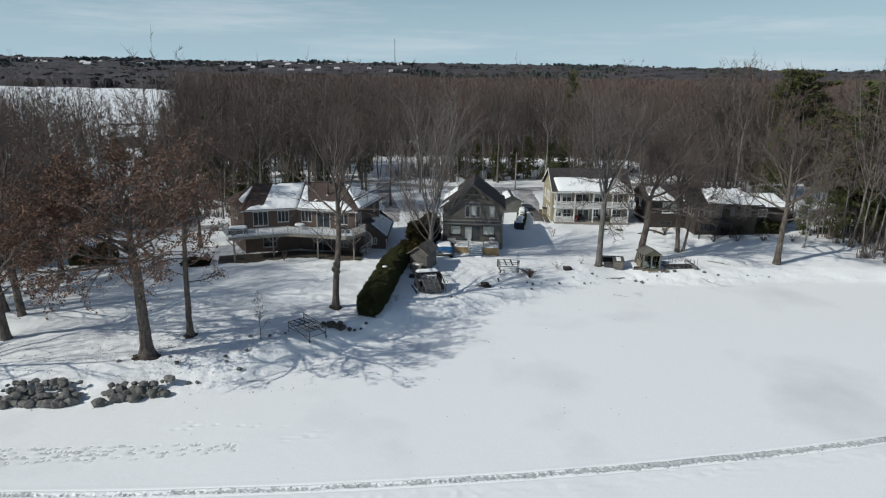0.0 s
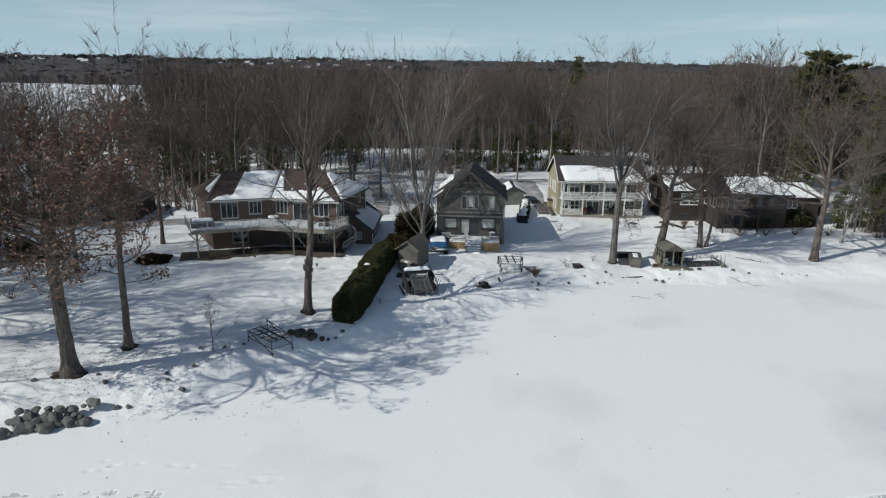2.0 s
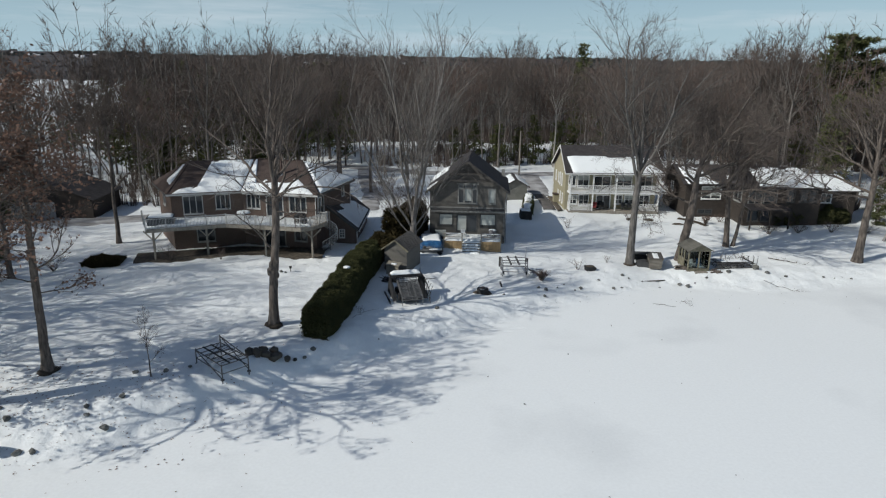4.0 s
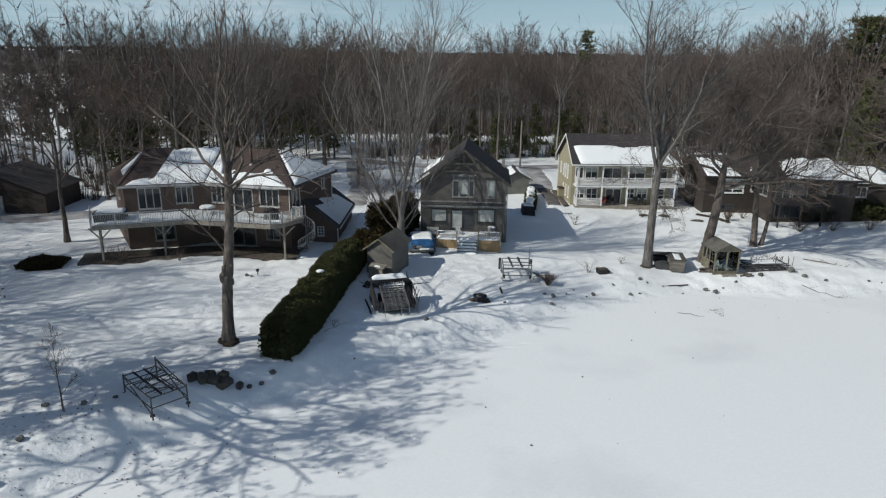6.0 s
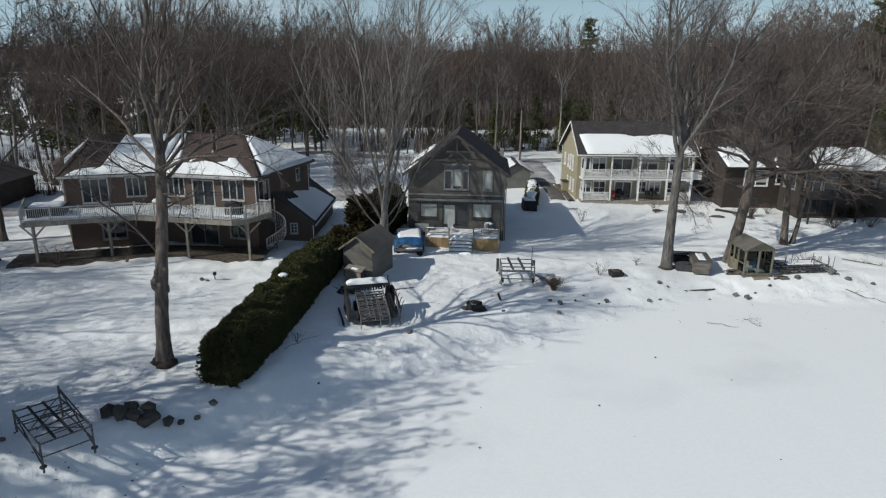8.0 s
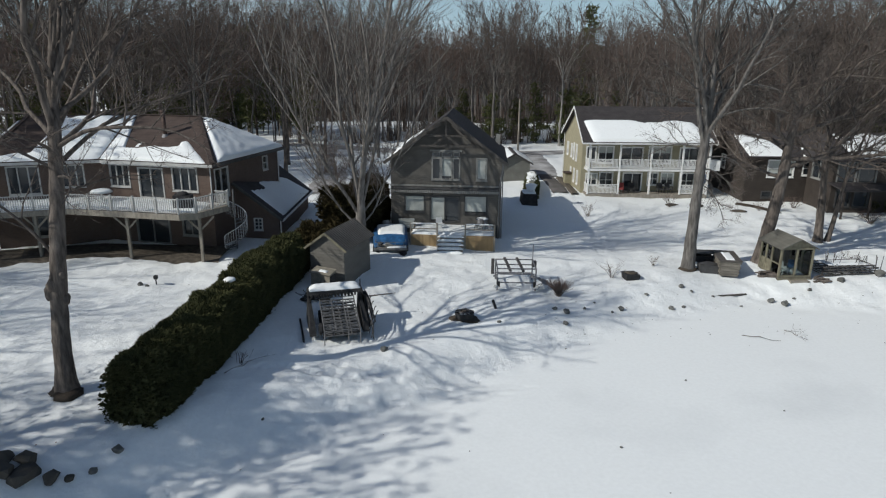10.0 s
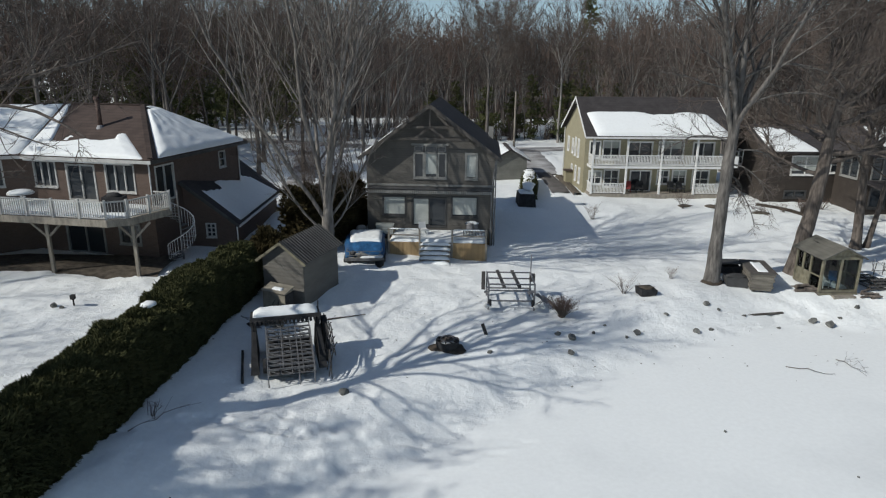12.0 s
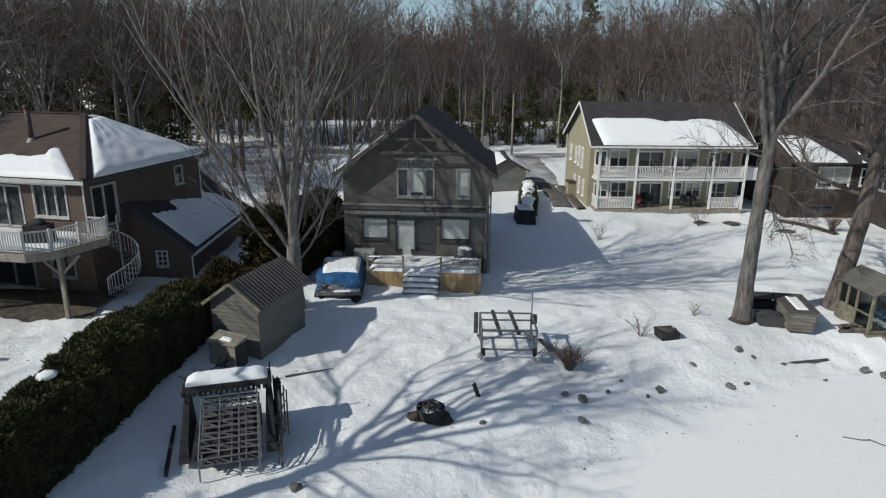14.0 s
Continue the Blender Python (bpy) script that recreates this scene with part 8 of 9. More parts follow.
# boat-lift frame on the lawn
lf = thing("lift_frame", "grey pipe boat-lift frame standing on the snow", "boat lift", 9.6, 83.7, 1.35, -2.0)
for x in (-1.3, 1.25):
    for y in (-1.05, 1.1):
        part("leg", Geo().tube((x, y, -0.3), (x, y, 1.25), 0.05, 0.05, 6), STEEL, lf)
        part("foot", Geo().tube((x, y, -0.05), (x, y, 0.02), 0.16, 0.16, 10), STEEL, lf)
    for z in (0.3, 1.2):
        part("side_rail", Geo().beam((x, -1.05, z), (x, 1.1, z), 0.07, 0.07), STEEL, lf)
for y in (-1.05, 1.1):
    for z in (0.25, 0.85, 1.22):
        part("cross_rail", Geo().beam((-1.3, y, z), (1.25, y, z), 0.07, 0.07), STEEL, lf)
for x in (-0.45, 0.4):
    part("bunk", Geo().beam((x, -1.2, 1.1), (x - 0.25, 1.2, 1.3), 0.17, 0.09), STEEL_DARK, lf, "dark weathered bunk board")
for x in (-1.2, 1.15):
    part("wheel", Geo().tube((x - 0.06, -1.2, 0.18), (x + 0.06, -1.2, 0.18), 0.2, 0.2, 12), BLACK, lf)
part("side_board", Geo().box(-1.62, -1.40, 0.9, 1.0, 0.2, 1.3), STEEL_DARK, lf, "dark upright board")
part("motor", Geo().box(1.2, 1.5, 0.85, 1.2, 0.75, 1.15), STEEL_DARK, lf)
for x in (-1.38, 1.33):
    part("corner_float", Geo().lump((x, -1.32, 0.05), (0.17, 0.15, 0.13), 7), OFFWHITE, lf, "white plastic corner float", True)
for k in range(4):
    part("brace", Geo().tube((1.3 + 0.28 * k, -1.1 + 0.12 * k, 0.06), (1.9 + 0.2 * k, -0.3 + 0.25 * k, 0.10), 0.025, 0.025, 5), STEEL, lf)
part("mast", Geo().tube((1.25, 1.1, 1.2), (1.25, 1.12, 2.3), 0.03, 0.03, 6), STEEL, lf)
for i in range(3):
    part("outrigger", Geo().beam((1.4 + i * 0.25, 0.9 - i * 0.3, 0.1), (2.0 + i * 0.2, -0.8 - i * 0.1, 0.06), 0.09, 0.06), STEEL, lf)

fp = thing("fire_pit", "black steel fire tub with a grate and snow inside", "fire pit", 5.88, 77.75)
g = Geo()
prof = ((0.38, -0.25), (0.54, 0.10), (0.57, 0.42), (0.52, 0.43), (0.46, 0.12))
g.v = [(q * math.cos(6.28319 * i / 18), q * math.sin(6.28319 * i / 18), z + 0.03 * math.sin(i * 1.9)) for q, z in prof for i in range(18)]
g.f = [(j * 18 + i, j * 18 + (i + 1) % 18, (j + 1) * 18 + (i + 1) % 18, (j + 1) * 18 + i) for j in range(len(prof) - 1) for i in range(18)]
part("tub", g, BLACK, fp)
gt = part("grate", Geo().beam((-0.5, 0.1, 0.40), (0.5, 0.15, 0.40), 0.05, 0.03), STEEL, fp)
for i in range(12):
    a, b = 6.28319 * i / 12, 6.28319 * (i + 1) / 12
    part("ring", Geo().tube((0.34 * math.cos(a), 0.34 * math.sin(a) + 0.12, 0.42), (0.34 * math.cos(b), 0.34 * math.sin(b) + 0.12, 0.42), 0.025, 0.025, 5), STEEL, gt)
part("snow", Geo().lump((0, 0.05, 0.12), (0.46, 0.44, 0.14), 3), SNOW, fp, smooth=True)
for k in range(7):
    a = k * 0.9
    part("ember_stick", Geo().tube((0.42 * math.cos(a), 0.4 * math.sin(a), 0.36), (-0.3 * math.cos(a + 0.5), -0.25 * math.sin(a + 0.5), 0.46 + 0.03 * (k % 3)), 0.035, 0.02, 5), BARK, fp)
# dark lump: some debris, mostly the tub's shade put in as colour
solid("ash_ring", Geo().lump((0, 0, 0.0), (0.78, 0.66, 0.16), 41, 16, 6, 0.4), MULCH_DARK, "dark debris and painted shade round the fire tub", "ash", 5.9, 77.7, smooth=True)
ob = thing("stump", "short dark board tilted in the snow", "post", 7.95, 79.1)
part("post", Geo().prism([(-0.06, -0.05, -0.2), (0.12, -0.07, -0.2), (0.12, 0.05, -0.2), (-0.05, 0.06, -0.2)], [(-0.36, 0.10, 0.62), (-0.22, 0.08, 0.70), (-0.20, 0.17, 0.68), (-0.33, 0.19, 0.58)]), BLACK, ob)
pl = thing("planter", "low black tub of brown soil sunk in snow", "planter", 18.0, 85.4, None, 12.0)
part("tub", Geo().prism([(-0.44, -0.34, -0.2), (0.42, -0.36, -0.2), (0.40, 0.34, -0.2), (-0.42, 0.35, -0.2)], [(-0.52, -0.42, 0.44), (0.50, -0.44, 0.40), (0.48, 0.42, 0.45), (-0.50, 0.43, 0.48)]), BLACK, pl)
part("soil", Geo().lump((0, 0.02, 0.44), (0.46, 0.38, 0.09), 12, 12, 6, 0.3), MULCH, pl, "bare brown soil", True)
part("side_flap", Geo().lump((0.52, 0.0, 0.15), (0.22, 0.34, 0.2), 13, 10, 6, 0.3), BLACK, pl, "torn black liner", True)
ob = thing("yard_light", "small dark garden lamp stake", "garden lamp", -13.3, 80.4)
part("stake", Geo().tube((0, 0, -0.2), (0, 0, 0.35), 0.04, 0.04, 6), BLACK, ob)
part("lantern", Geo().box(-0.1, 0.1, -0.1, 0.1, 0.35, 0.58), BLACK, ob)

# crates and hut beside the shore trees
cr = thing("crate", "tapered plank crate with snow along its top", "crate", 25.75, 87.6, 0.95, -12.0)
for i in range(6):
    w = 0.66 - 0.015 * (5 - i) + (0.06 if i % 2 else 0.0)
    part("plank", Geo().box(-w, w, -1.42, -1.36, 0.02 + i * 0.185, 0.19 + i * 0.185), CRATE_WOOD, cr)
    part("plank", Geo().box(-w - 0.03, -w + 0.03, -1.36, 1.3, 0.02 + i * 0.185, 0.19 + i * 0.185), CRATE_WOOD, cr)
    part("plank", Geo().box(w - 0.03, w + 0.03, -1.36, 1.3, 0.02 + i * 0.185, 0.19 + i * 0.185), CRATE_WOOD, cr)
part("lid", Geo().box(-0.78, 0.78, -1.5, 1.4, 1.13, 1.2), BARGE, cr)
snow_patch(cr, [(-0.3, -1.3, 1.2), (0.35, -1.3, 1.2), (0.35, 0.9, 1.2), (-0.3, 0.9, 1.2)], 0.09, 77, 0.1, 10, 20)
bx = thing("bin", "low dark plastic bin at a tree foot", "bin", 24.35, 87.3, 0.95, -8)
part("tub", Geo().prism([(-0.62, -0.4, -0.1), (0.62, -0.4, -0.1), (0.62, 0.4, -0.1), (-0.62, 0.4, -0.1)], [(-0.7, -0.46, 0.62), (0.7, -0.46, 0.62), (0.7, 0.46, 0.62), (-0.7, 0.46, 0.62)]), DARK_TRIM, bx)
part("lid", Geo().lump((0, 0, 0.64), (0.74, 0.5, 0.12), 2), DARK_TRIM, bx)
bx = thing("table", "dark low work table behind the bin", "table", 24.4, 89.0, 0.98, -5)
part("tabletop", Geo().box(-0.7, 0.9, -0.5, 0.5, 1.0, 1.08), DARK_TRIM, bx)
part("shelf", Geo().box(-0.65, 0.85, -0.45, 0.45, 0.35, 0.8), BLACK, bx)
for x in (-0.62, 0.82):
    for y in (-0.42, 0.42):
        part("leg", Geo().box(x - 0.04, x + 0.04, y - 0.04, y + 0.04, -0.2, 1.0), DARK_TRIM, bx)

hut = thing("summer_hut", "small olive wood hut with tall windows and shingled roof", "hut", 30.05, 86.0, 0.85, 2.0)
W, D, H = 1.15, 2.6, 2.35
part("floor", Geo().box(-W - 0.08, W + 0.08, -0.1, D + 0.05, -0.02, 0.14), BARGE, hut, "dark wooden floor")
for y in (0.0, 1.2, 2.4):
    part("bearer", Geo().box(-W - 0.12, W + 0.12, y - 0.08, y + 0.08, -0.3, -0.02), BARGE, hut)
part("plinth_board", Geo().box(-W - 0.1, W + 0.1, -0.13, -0.1, -0.12, 0.12), WOOD_OLIVE, hut)
for x in (-W, -0.02, W):
    for y in (0.0, D):
        part("post", Geo().box(x - 0.07, x + 0.07, y - 0.07, y + 0.07, 0.14, H), WOOD_OLIVE, hut)
for s in (-1, 1):
    for y in (1.15, 1.9):
        part("post", Geo().box(s * W - 0.06, s * W + 0.06, y - 0.06, y + 0.06, 0.14, H), WOOD_OLIVE, hut)
    part("side_panel", Geo().box(s * W - 0.03, s * W + 0.03, 1.2, D - 0.07, 0.14, 1.1), WOOD_OLIVE, hut)
    part("side_panel", Geo().box(s * W - 0.03, s * W + 0.03, 0.07, 1.1, 0.14, 0.3), WOOD_OLIVE, hut)
    part("side_rail", Geo().box(s * W - 0.05, s * W + 0.05, 0.0, D, H - 0.12, H + 0.04), WOOD_OLIVE, hut)
    part("mid_rail", Geo().box(s * W - 0.04, s * W + 0.04, 0.07, 1.1, 1.05, 1.13), WOOD_OLIVE, hut)
    part("pane", Geo().box(s * W - 0.006, s * W + 0.006, 0.07, 1.09, 0.3, H - 0.12), CLEAR_GLASS, hut)
    part("pane", Geo().box(s * W - 0.006, s * W + 0.006, 1.21, D - 0.07, 1.1, H - 0.12), CLEAR_GLASS, hut)
part("back_panel", Geo().box(-W, W, D - 0.03, D + 0.03, 0.14, H), BARGE, hut, "dark wooden back wall")
part("front_rail", Geo().box(-W, W, -0.05, 0.05, H - 0.12, H + 0.04), WOOD_OLIVE, hut)
part("sill", Geo().box(-W, W, -0.05, 0.05, 0.14, 0.3), WOOD_OLIVE, hut)
part("pane", Geo().box(-W + 0.07, -0.09, -0.006, 0.006, 0.3, H - 0.12), CLEAR_GLASS, hut)
part("pane", Geo().box(0.05, W - 0.07, -0.006, 0.006, 0.3, H - 0.12), CLEAR_GLASS, hut)
g = Geo().prism([(-W, -0.02, H + 0.04), (W, -0.02, H + 0.04), (0, -0.02, H + 0.62)], [(-W, 0.03, H + 0.04), (W, 0.03, H + 0.04), (0, 0.03, H + 0.62)])
part("gable_panel", g, WOOD_OLIVE, hut)
HUT_ROOF = lined("hut_shingle", (0.15, 0.145, 0.125), (0.085, 0.08, 0.07), 0.14, "Z", 0.012, 0.9, 0.3)
gable_side(hut, W + 0.28, H - 0.03, 0.0, H + 0.70, -0.3, D + 0.3, 0.07, HUT_ROOF)
gable_side(hut, -W - 0.28, H - 0.03, 0.004, H + 0.70, -0.3, D + 0.3, 0.07, HUT_ROOF)
part("step", Geo().box(-0.5, 0.9, -0.55, -0.12, -0.15, 0.02), WOOD_GREY, hut)
ch = patio_chair(29.7, 86.9, 1.0, 15, WHITE, "white plastic chair inside the glazed hut")
ch = patio_chair(30.6, 87.3, 1.0, -15, TARP_BLUE, "blue folding chair inside the glazed hut")
tb = thing("side_table", "dark low table inside the glazed hut", "table", 30.2, 87.9, 1.0)
part("tabletop", Geo().box(-0.6, 0.6, -0.3, 0.3, 0.5, 0.56), BARGE, tb)
for x in (-0.52, 0.52):
    for y in (-0.24, 0.24):
        part("leg", Geo().box(x - 0.03, x + 0.03, y - 0.03, y + 0.03, 0.0, 0.5), BARGE, tb)
r10 = random.Random(31)
wd = thing("log_pile", "heap of dark rotten logs beside the hut", "logs", 28.35, 86.6, 0.85)
for k in range(9):
    x, y, z = r10.uniform(-0.35, 0.25), r10.uniform(-0.4, 0.7), 0.1 + 0.14 * (k // 4)
    part("log", Geo().tube((x - 0.4, y, z), (x + 0.4, y + r10.uniform(-0.2, 0.2), z + 0.05), 0.11, 0.10, 7), BARK, wd)
wd = thing("log_pile", "dark driftwood heaped at the corner of the hut", "logs", 31.75, 85.75, 0.75)
for k in range(8):
    x, y = r10.uniform(-0.4, 0.5), r10.uniform(-0.35, 0.35)
    part("log", Geo().tube((x - 0.35, y, 0.06 + 0.1 * (k // 3)), (x + 0.35, y + r10.uniform(-0.3, 0.3), 0.1 + 0.12 * (k // 3)), 0.09, 0.07, 7), BARK, wd)
gl = thing("kettle_grill", "black kettle grill on thin legs", "grill", 32.2, 89.6, 1.1)
part("bowl", Geo().lump((0, 0, 0.85), (0.34, 0.34, 0.24), 6, 12, 6, 0.05), BLACK, gl, smooth=True)
for a in range(3):
    part("leg", Geo().tube((0.28 * math.cos(a * 2.1), 0.28 * math.sin(a * 2.1), -0.1), (0.1 * math.cos(a * 2.1), 0.1 * math.sin(a * 2.1), 0.75), 0.02, 0.02, 5), STEEL, gl)
part("shelf_arm", Geo().box(0.2, 0.7, -0.12, 0.12, 0.86, 0.9), STEEL, gl)

# dock sections piled beside the hut
dk = thing("dock_pile", "pile of grey dock sections and pipe legs", "dock sections", 34.6, 87.3, 0.95, 6.0)
r6 = random.Random(4)
for i in range(4):
    z = 0.12 + i * 0.2
    x = r6.uniform(-0.5, 0.5)
    sec = part("dock_section", Geo().beam((-2.1 + x, -0.8, z), (2.1 + x, -0.75, z + 0.05), 0.07, 0.09), STEEL_DARK, dk)
    part("rail", Geo().beam((-2.1 + x, 0.8, z), (2.1 + x, 0.85, z + 0.05), 0.07, 0.09), STEEL_DARK, sec)
    for k in range(6):
        xx = -2.0 + x + k * 0.8
        part("cross_bar", Geo().beam((xx, -0.8, z + 0.02), (xx, 0.8, z + 0.02), 0.06, 0.05), STEEL_DARK, sec)
for i in range(14):
    a, b = r6.uniform(-2.3, 2.3), r6.uniform(-0.9, 0.7)
    part("pipe_leg", Geo().tube((a, b, 0.0), (a + r6.uniform(-0.4, 0.4), b + r6.uniform(-0.3, 0.3), 1.3 + r6.uniform(-0.4, 0.5)), 0.03, 0.03, 6), STEEL if i % 3 else STEEL_DARK, dk)
for i in range(5):
    a = r6.uniform(-2.2, 0.5)
    part("diagonal", Geo().tube((a, -0.9, 0.2), (a + 1.7, 0.6, 1.1), 0.025, 0.025, 6), STEEL_DARK, dk)
snow_patch(dk, [(-1.9, -0.7, 0.86), (1.2, -0.7, 0.86), (1.2, 0.6, 0.86), (-1.9, 0.6, 0.86)], 0.07, 78, 0.5, 20, 10)
# dock frame tipped up by the near shore
ct = thing("dock_stand", "dark steel dock frame tipped on its legs", "dock frame", -13.4, 60.1, None, 0.0)
zz = ground_z(-13.4, 60.1)
cn4 = [(-15.4, 60.6), (-12.75, 58.1), (-11.4, 59.5), (-14.1, 61.9)]
top = [(x + 13.4, y - 60.1, 1.05) for x, y in cn4]
for i in range(4):
    a, b = Vector(top[i]), Vector(top[(i + 1) % 4])
    part("rim_rail", Geo().beam(a, b, 0.05, 0.05), STEEL_DARK, ct)
    part("low_rail", Geo().beam(a - Vector((0, 0, 0.6)), b - Vector((0, 0, 0.6)), 0.045, 0.045), STEEL_DARK, ct)
    part("leg", Geo().tube(a - Vector((0, 0, 1.3)), a + Vector((0, 0, 0.1 if i != 3 else 0.6)), 0.045, 0.045, 6), STEEL_DARK, ct)
    part("foot", Geo().tube(a - Vector((0, 0, 1.06)), a - Vector((0, 0, 1.0)), 0.14, 0.14, 8), STEEL_DARK, ct)
for f in (0.3, 0.62):
    a, b = Vector(top[0]).lerp(Vector(top[3]), f), Vector(top[1]).lerp(Vector(top[2]), f)
    part("stringer", Geo().beam(a + Vector((0, 0, 0.06)), b + Vector((0, 0, 0.06)), 0.10, 0.06), BLACK, ct)
for i, f in enumerate((0.2, 0.4, 0.6, 0.8)):
    a, b = Vector(top[0]).lerp(Vector(top[1]), f), Vector(top[3]).lerp(Vector(top[2]), f)
    part("cross_bar", Geo().beam(a, b, 0.05, 0.05), STEEL_DARK, ct)
part("brace", Geo().beam(Vector(top[3]) + Vector((0, 0, 0.5)), Vector(top[2]) - Vector((0, 0, 0.9)), 0.05, 0.05), STEEL_DARK, ct)
part("brace", Geo().beam(Vector(top[3]) + Vector((0, 0, 0.5)), Vector(top[2]), 0.05, 0.05), STEEL_DARK, ct)
part("brace", Geo().beam(Vector(top[0]), Vector(top[1]) - Vector((0, 0, 1.0)), 0.05, 0.05), STEEL_DARK, ct)
r9 = random.Random(23)
for i in range(7):
    a = Vector(top[0]).lerp(Vector(top[1]), r9.random()).lerp(Vector(top[3]), 0.5 * r9.random())
    b = Vector(top[3]).lerp(Vector(top[2]), r9.random())
    part("pole", Geo().tube(a + Vector((0, 0, r9.uniform(-0.8, 0.1))), b + Vector((0, 0, r9.uniform(-0.5, 0.45))), 0.025, 0.025, 5), STEEL_DARK, ct)


def lying(name, label, x0, y0, x1, y1, r0, seed, material=BARK, twigs=0):
    r = random.Random(seed)
    ob = thing(name, label, "branch", x0, y0)
    g, z0 = Geo(), ground_z(x0, y0)
    p = Vector((0, 0, r0 * 0.6))
    n = 5
    for i in range(n):
        f = (i + 1) / n
        x, y = x0 + (x1 - x0) * f + r.gauss(0, 0.08), y0 + (y1 - y0) * f + r.gauss(0, 0.08)
        q = Vector((x - x0, y - y0, ground_z(x, y) - z0 + r0 * 0.6 + r.uniform(0, 0.06)))
        g.tube(p, q, r0 * (1 - 0.6 * i / n), r0 * (1 - 0.6 * f), 6, False)
        for _ in range(twigs):
            e = q + Vector((r.gauss(0, 0.5), r.gauss(0, 0.5), r.uniform(0.02, 0.35)))
            g.tube(q, e, r0 * 0.3, 0.006, 3, False)
        p = q
    part("stem", g, material, ob)
    return ob


solid("plank", Geo().beam((-1.4, -0.25, 0.05), (1.4, 0.25, 0.06), 0.14, 0.1).beam((-1.55, -0.22, 0.04), (-1.1, -0.36, 0.1), 0.16, 0.12), BARGE, "dark weathered plank lying on the snow", "plank", 24.5, 84.05)
lying("branch", "dark bent stick on the snow by the shed", -0.4, 80.4, 1.6, 81.3, 0.05, 9)
lying("branch", "thin fallen branch on the lake snow", 22.6, 77.8, 24.6, 76.9, 0.025, 2)
lying("branch", "thin fallen branch with twigs on the snow", 25.6, 78.6, 26.2, 77.2, 0.02, 3, BARK, 2)
lying("branch", "big fallen limb beside the dock pile", 37.0, 90.0, 33.6, 88.0, 0.08, 4, BARK, 4)
lying("branch", "fallen branch with twigs in the yard", 36.4, 84.0, 39.0, 81.5, 0.03, 5, BARK, 2)
lying("branch", "brush lying along the wooded bank", 40.0, 90.5, 43.0, 88.0, 0.05, 6, BARK, 4)
lying("branch", "fallen stick by the hedge foot", -5.6, 69.5, -4.2, 71.5, 0.02, 7, BARK, 1)

# deck things of the brick house
g1 = thing("covered_grill", "grill under a black cover on the deck", "grill", -13.3, 85.9, 5.77)
part("cover", Geo().prism([(-0.65, -0.35, 0.0), (0.65, -0.35, 0.0), (0.65, 0.35, 0.0), (-0.65, 0.35, 0.0)], [(-0.6, -0.3, 0.95), (0.6, -0.3, 0.95), (0.6, 0.3, 1.0), (-0.6, 0.3, 1.0)]), BLACK, g1)
part("hood", Geo().lump((0, 0, 1.0), (0.42, 0.3, 0.22), 7), BLACK, g1, smooth=True)
tb = thing("round_table", "round deck table under thick snow", "table", -20.0, 88.0, 5.77)
part("tabletop", Geo().tube((0, 0, 0.68), (0, 0, 0.73), 0.75, 0.75, 18), WHITE, tb)
part("leg", Geo().tube((0, 0, 0), (0, 0, 0.68), 0.06, 0.06, 8), WHITE, tb)
part("snow", Geo().lump((0, 0, 0.78), (0.72, 0.72, 0.16), 9, 12, 6, 0.06), SNOW, tb, smooth=True)
hp = thing("hot_tub", "covered hot tub at the end of the deck", "hot tub", -28.0, 85.4, 5.76, 18)
part("shell", Geo().box(-1.3, 1.3, -0.9, 0.9, 0, 0.7), DARK_TRIM, hp)
part("cover", Geo().box(-1.36, 1.36, -0.95, 0.95, 0.7, 0.82), BLACK, hp)
snow_patch(hp, [(-1.25, -0.85, 0.82), (1.25, -0.85, 0.82), (1.25, 0.85, 0.82), (-1.25, 0.85, 0.82)], 0.2, 81, 0.15, 18, 12)

# pole, wires, far mast
po = thing("utility_pole", "bare wooden utility pole beside the drive", "utility pole", 17.15, 144.0, 2.3)
part("pole", Geo().tube((0, 0, -0.5), (0, 0, 8.6), 0.17, 0.12, 10), WOOD_GREY, po)
po = thing("mailbox_post", "short pole by the road", "post", -9.0, 140.0)
part("pole", Geo().tube((0, 0, -0.3), (0, 0, 6.5), 0.12, 0.09, 8), WOOD_GREY, po)
tw = thing("radio_mast", "far steel lattice mast above the woods", "mast", -165, 2300)
for s in ((-2, -2), (2, -2), (2, 2), (-2, 2)):
    part("leg", Geo().tube((s[0], s[1], -2), (s[0] * 0.3, s[1] * 0.3, 92), 0.5, 0.35, 4), STEEL, tw)
for i in range(12):
    z, w = i * 7.5 + 2, 2 - 1.4 * i / 12
    part("brace", Geo().beam((-w, -w, z), (w, -w, z + 7), 0.5, 0.5), STEEL, tw)

# ---------------------------------------------------------------- blown leaves and bits of bark on the snow


def litter(label, centre, spread, n, seed, material, size):
    r = random.Random(seed)
    g = Geo()
    while len(g.f) < n:
        x, y = r.gauss(centre[0], spread[0]), r.gauss(centre[1], spread[1])
        if y < 38 or y > 100 or abs(x) > 55:
            continue
        z = surface_z(x, y) + 0.012
        a, s = r.uniform(0, 6.28), r.uniform(0.5, 1.3) * size
        u, v = Vector((math.cos(a), math.sin(a), r.uniform(-0.25, 0.25))) * s, Vector((-math.sin(a), math.cos(a), r.uniform(-0.25, 0.25))) * s * 0.6
        c = Vector((x, y, z + s * 0.2))
        k = len(g.v)
        g.v += [tuple(c - u), tuple(c + v), tuple(c + u), tuple(c - v)]
        g.f.append((k, k + 1, k + 2, k + 3))
    return tagged(new("fallen_leaves", g.mesh("fallen_leaves", material)), label, "leaf litter", kind="stuff")


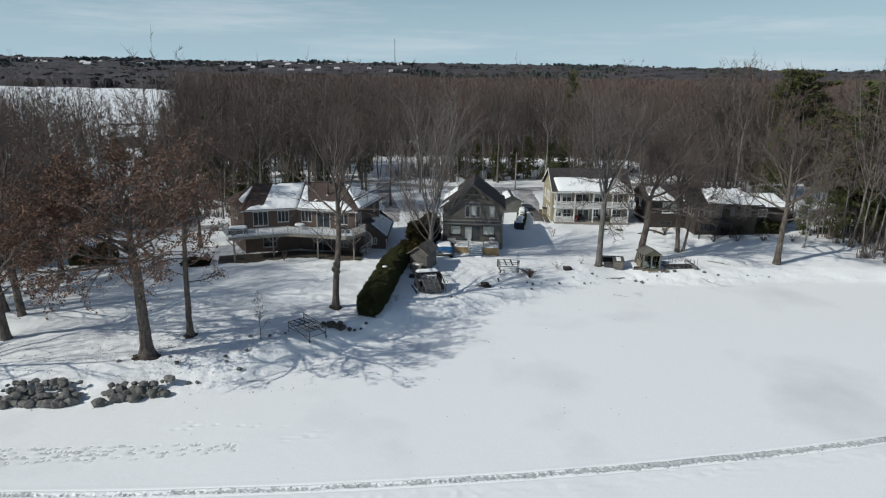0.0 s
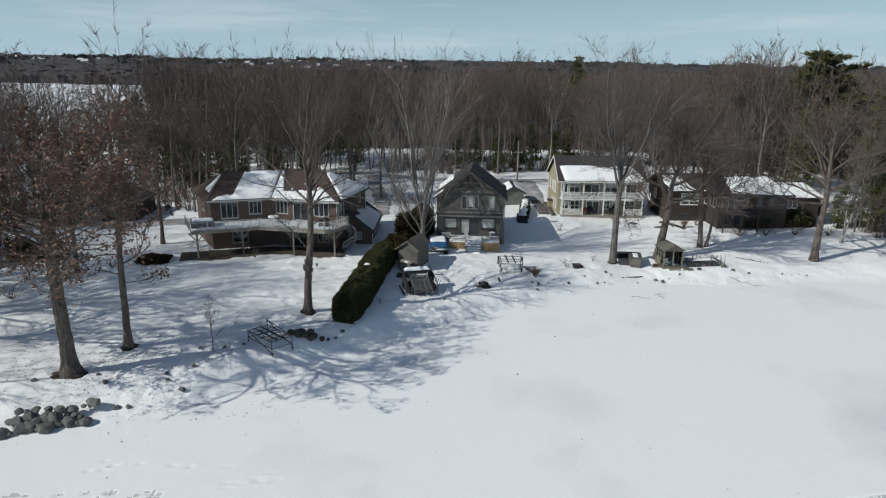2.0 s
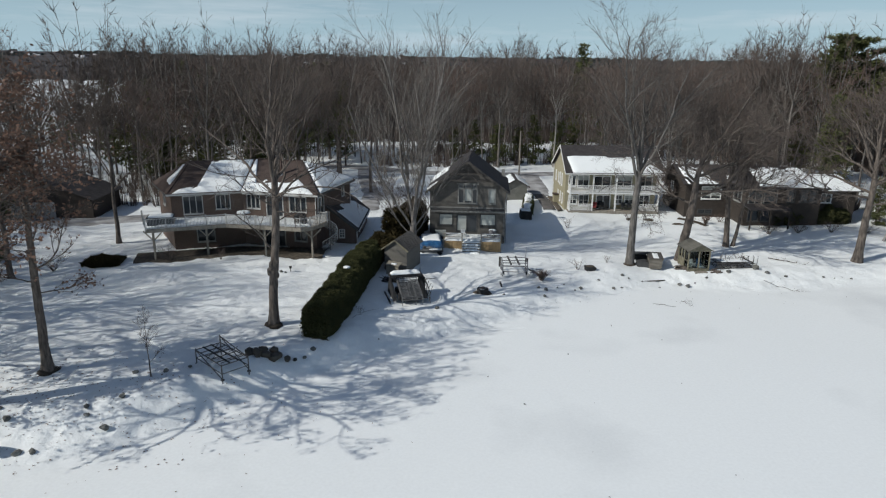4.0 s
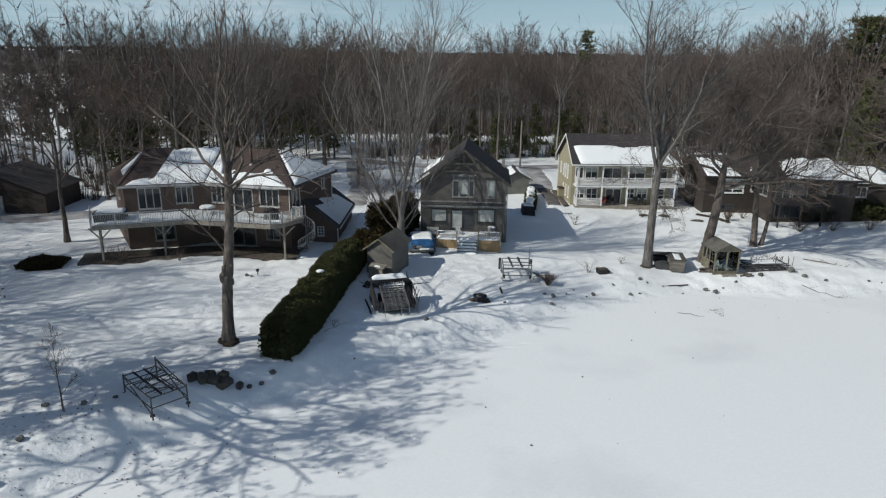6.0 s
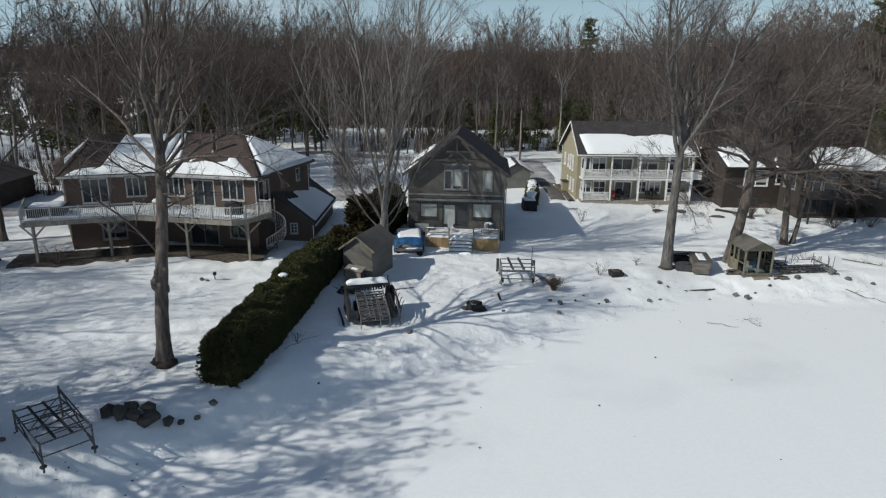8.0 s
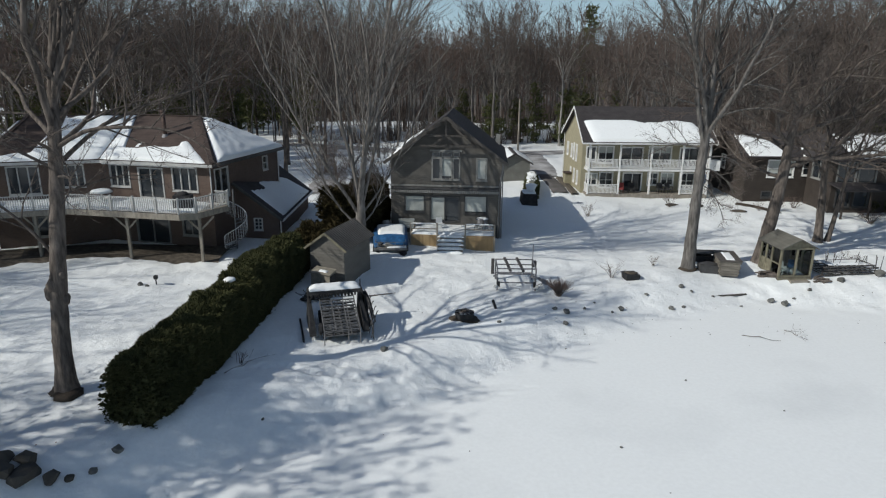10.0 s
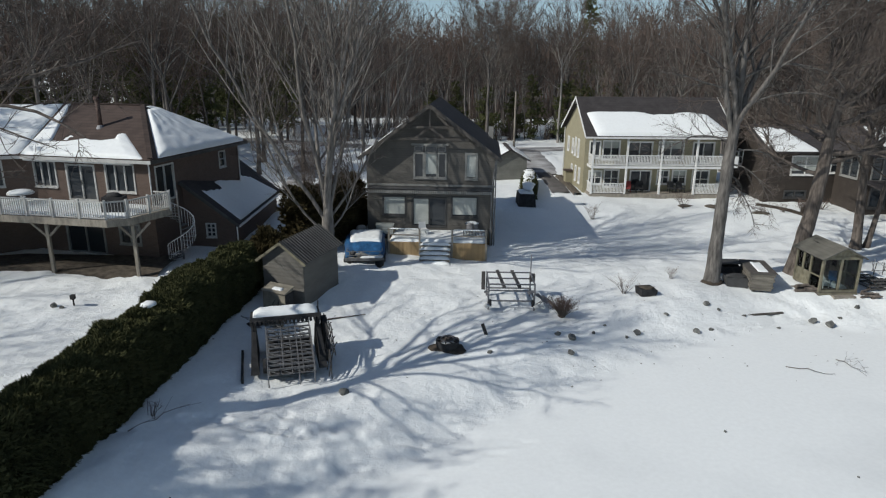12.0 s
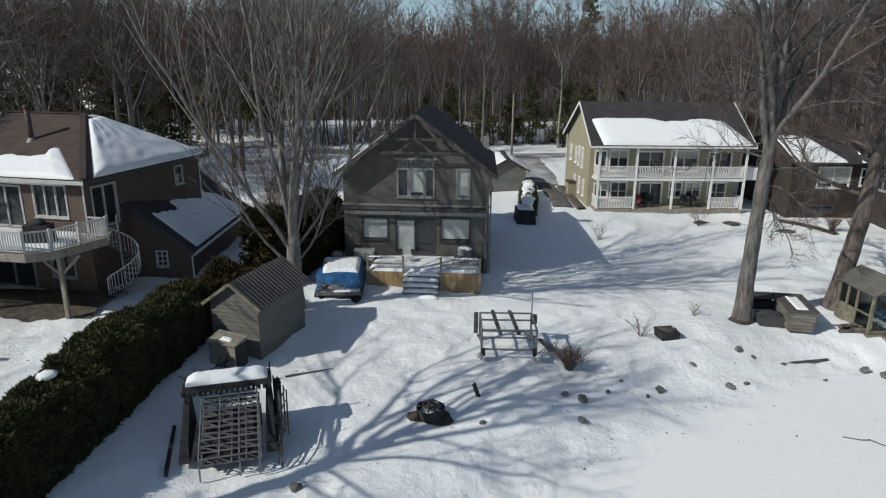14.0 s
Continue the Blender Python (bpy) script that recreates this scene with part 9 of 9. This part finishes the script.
litter("brown oak leaves blown over the snowy bank", (-25, 55.8), (8, 3.2), 950, 81, LEAF_BROWN, 0.07)
litter("scraps of bark and leaf scattered over the lake snow", (-2, 50), (20, 9), 55, 82, BARK, 0.05)
litter("bits of twig and leaf on the yard snow", (16, 81), (11, 3), 130, 83, BARK, 0.055)

# ---------------------------------------------------------------- undergrowth, far hills, far village


def brush_kind(seed):
    r = random.Random(seed)
    g = Geo()
    for i in range(40):
        a, w = r.uniform(0, 6.28), r.random() * 1.5
        b = Vector((math.cos(a) * w * 0.5, math.sin(a) * w * 0.5, 0))
        ribbon_tris(g.v, g.f, b, b + Vector((math.cos(a) * w * 0.6, math.sin(a) * w * 0.6, r.uniform(0.8, 4.6))), 0.05, r)
    return g


BRUSH = [brush_kind(500 + k) for k in range(4)]
scatter("undergrowth", BRUSH, [(x, y) for x, y in woods_spots(4600, 61, -130, 140, 84, 235, 1.5) if (x > -12 and (y > 203 or math.sin(x * 7 + y * 3) > 0.5)) or y > 203 or x > 58], TWIG, "bare undergrowth and saplings on the woodland floor", "undergrowth", 8, 0.6, 1.4)
scatter("undergrowth", BRUSH, [(x, y) for x, y in woods_spots(380, 62, -90, -38, 62, 150, 1.7)], TWIG, "bare brush under the side-yard trees", "undergrowth", 9, 0.5, 1.0)


def hill_kind(seed, needle):
    """A clump of far treetops."""
    r = random.Random(seed)
    g = Geo()
    for i in range(7):
        a, w = r.uniform(0, 6.28), 12 * r.random() ** 0.5
        b = Vector((math.cos(a) * w, math.sin(a) * w, -1))
        h = r.uniform(9, 17) if needle else r.uniform(8, 13)
        for _ in range(2):
            ribbon_tris(g.v, g.f, b, b + Vector((r.gauss(0, 0.8), r.gauss(0, 0.8), h)), 2.6 if needle else 3.6, r)
            ribbon_tris(g.v, g.f, b + Vector((0, 0, h)), b + Vector((r.gauss(0, 1.5), r.gauss(0, 1.5), 0)), 3.4, r)
    return g


def hill_spots(n, seed, y0, y1, keep):
    r = random.Random(seed)
    out = []
    while len(out) < n:
        y = y0 + (y1 - y0) * r.random()
        x = r.uniform(-0.85 * y, 0.9 * y)
        if keep(x, y):
            out.append((x, y))
    return out


clear = lambda x, y: noise.noise(Vector((x / 260, y / 420, 3.3))) > (0.46 if x < -150 and 1400 < y < 1900 else 0.7)
# distance haze is mixed into both colours: woods greyed, pines paler and bluish
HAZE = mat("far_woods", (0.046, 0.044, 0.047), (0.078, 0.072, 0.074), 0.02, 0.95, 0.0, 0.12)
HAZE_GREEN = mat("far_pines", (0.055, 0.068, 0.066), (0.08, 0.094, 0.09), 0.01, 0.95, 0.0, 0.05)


def canopy():
    """The closed roof of the far woods: a rounded, uneven sheet of tree tops over the hills."""
    us, ys = np.linspace(-0.88, 0.93, 420), 840 * (2750 / 840) ** np.linspace(0, 1, 120)
    U, Y = np.meshgrid(us, ys)
    X = U * Y
    Z = np.array([[ground_z(x, y) for x, y in zip(rx, ry)] for rx, ry in zip(X, Y)])
    shut = np.array([[0.0 if clear(x, y) else 1.0 for x, y in zip(rx, ry)] for rx, ry in zip(X, Y)])
    top = 12 * smooth01((Y - 845) / 70) - 3 + 7 * noise_grid(X, Y, 40, 51) + 5 * noise_grid(X, Y, 15, 52)
    Z += np.where(shut > 0, top, -3.0)
    n, m = X.shape
    I = np.arange(n * m).reshape(n, m)
    q = np.stack([I[:-1, :-1], I[:-1, 1:], I[1:, 1:], I[1:, :-1]], -1).reshape(-1, 4)
    me = bpy.data.meshes.new("far_woods")
    me.from_pydata(np.stack([X, Y, Z], -1).reshape(-1, 3).tolist(), [], q.tolist())
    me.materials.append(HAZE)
    me.polygons.foreach_set("use_smooth", np.ones(len(q), bool))
    me.update()
    return tagged(new("far_woods", me), "far grey-brown winter woods on the hills", "woods", kind="stuff")


canopy()
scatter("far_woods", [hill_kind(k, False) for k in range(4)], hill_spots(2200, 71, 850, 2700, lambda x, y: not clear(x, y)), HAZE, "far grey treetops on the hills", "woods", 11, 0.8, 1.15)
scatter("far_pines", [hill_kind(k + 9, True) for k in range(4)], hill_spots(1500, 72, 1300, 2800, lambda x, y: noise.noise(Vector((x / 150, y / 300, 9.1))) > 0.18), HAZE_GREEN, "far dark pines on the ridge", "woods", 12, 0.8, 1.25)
r7 = random.Random(12)
vil = Geo()
for i in range(75):
    y = r7.uniform(1500, 2350)
    x = -r7.uniform(0.05, 0.72) * y
    w, d, h = r7.uniform(3, 8), r7.uniform(4, 6), r7.uniform(2, 5)
    z = ground_z(x, y) + 6
    vil.prism([(x - w, y - d, z - 8), (x + w, y - d, z - 8), (x + w, y + d, z - 8), (x - w, y + d, z - 8)], [(x - w, y - d, z + h), (x + w, y - d, z + h), (x + w, y + d, z + h), (x - w, y + d, z + h)])
    vil.prism([(x - w - 1, y - d - 1, z + h), (x + w + 1, y - d - 1, z + h), (x + w + 1, y + d + 1, z + h), (x - w - 1, y + d + 1, z + h)], [(x - w, y - 0.3, z + h + 5), (x + w, y - 0.3, z + h + 5), (x + w, y + 0.3, z + h + 5), (x - w, y + 0.3, z + h + 5)])
VIL = mat("village_walls", (0.25, 0.23, 0.22), (0.5, 0.48, 0.46), 0.02, 0.8, 0.0, 0.1, c3=(0.55, 0.56, 0.58), island=0.9)
tagged(new("far_village", vil.mesh("far_village", VIL)), "far village roofs scattered over the hillside", "village", kind="stuff")
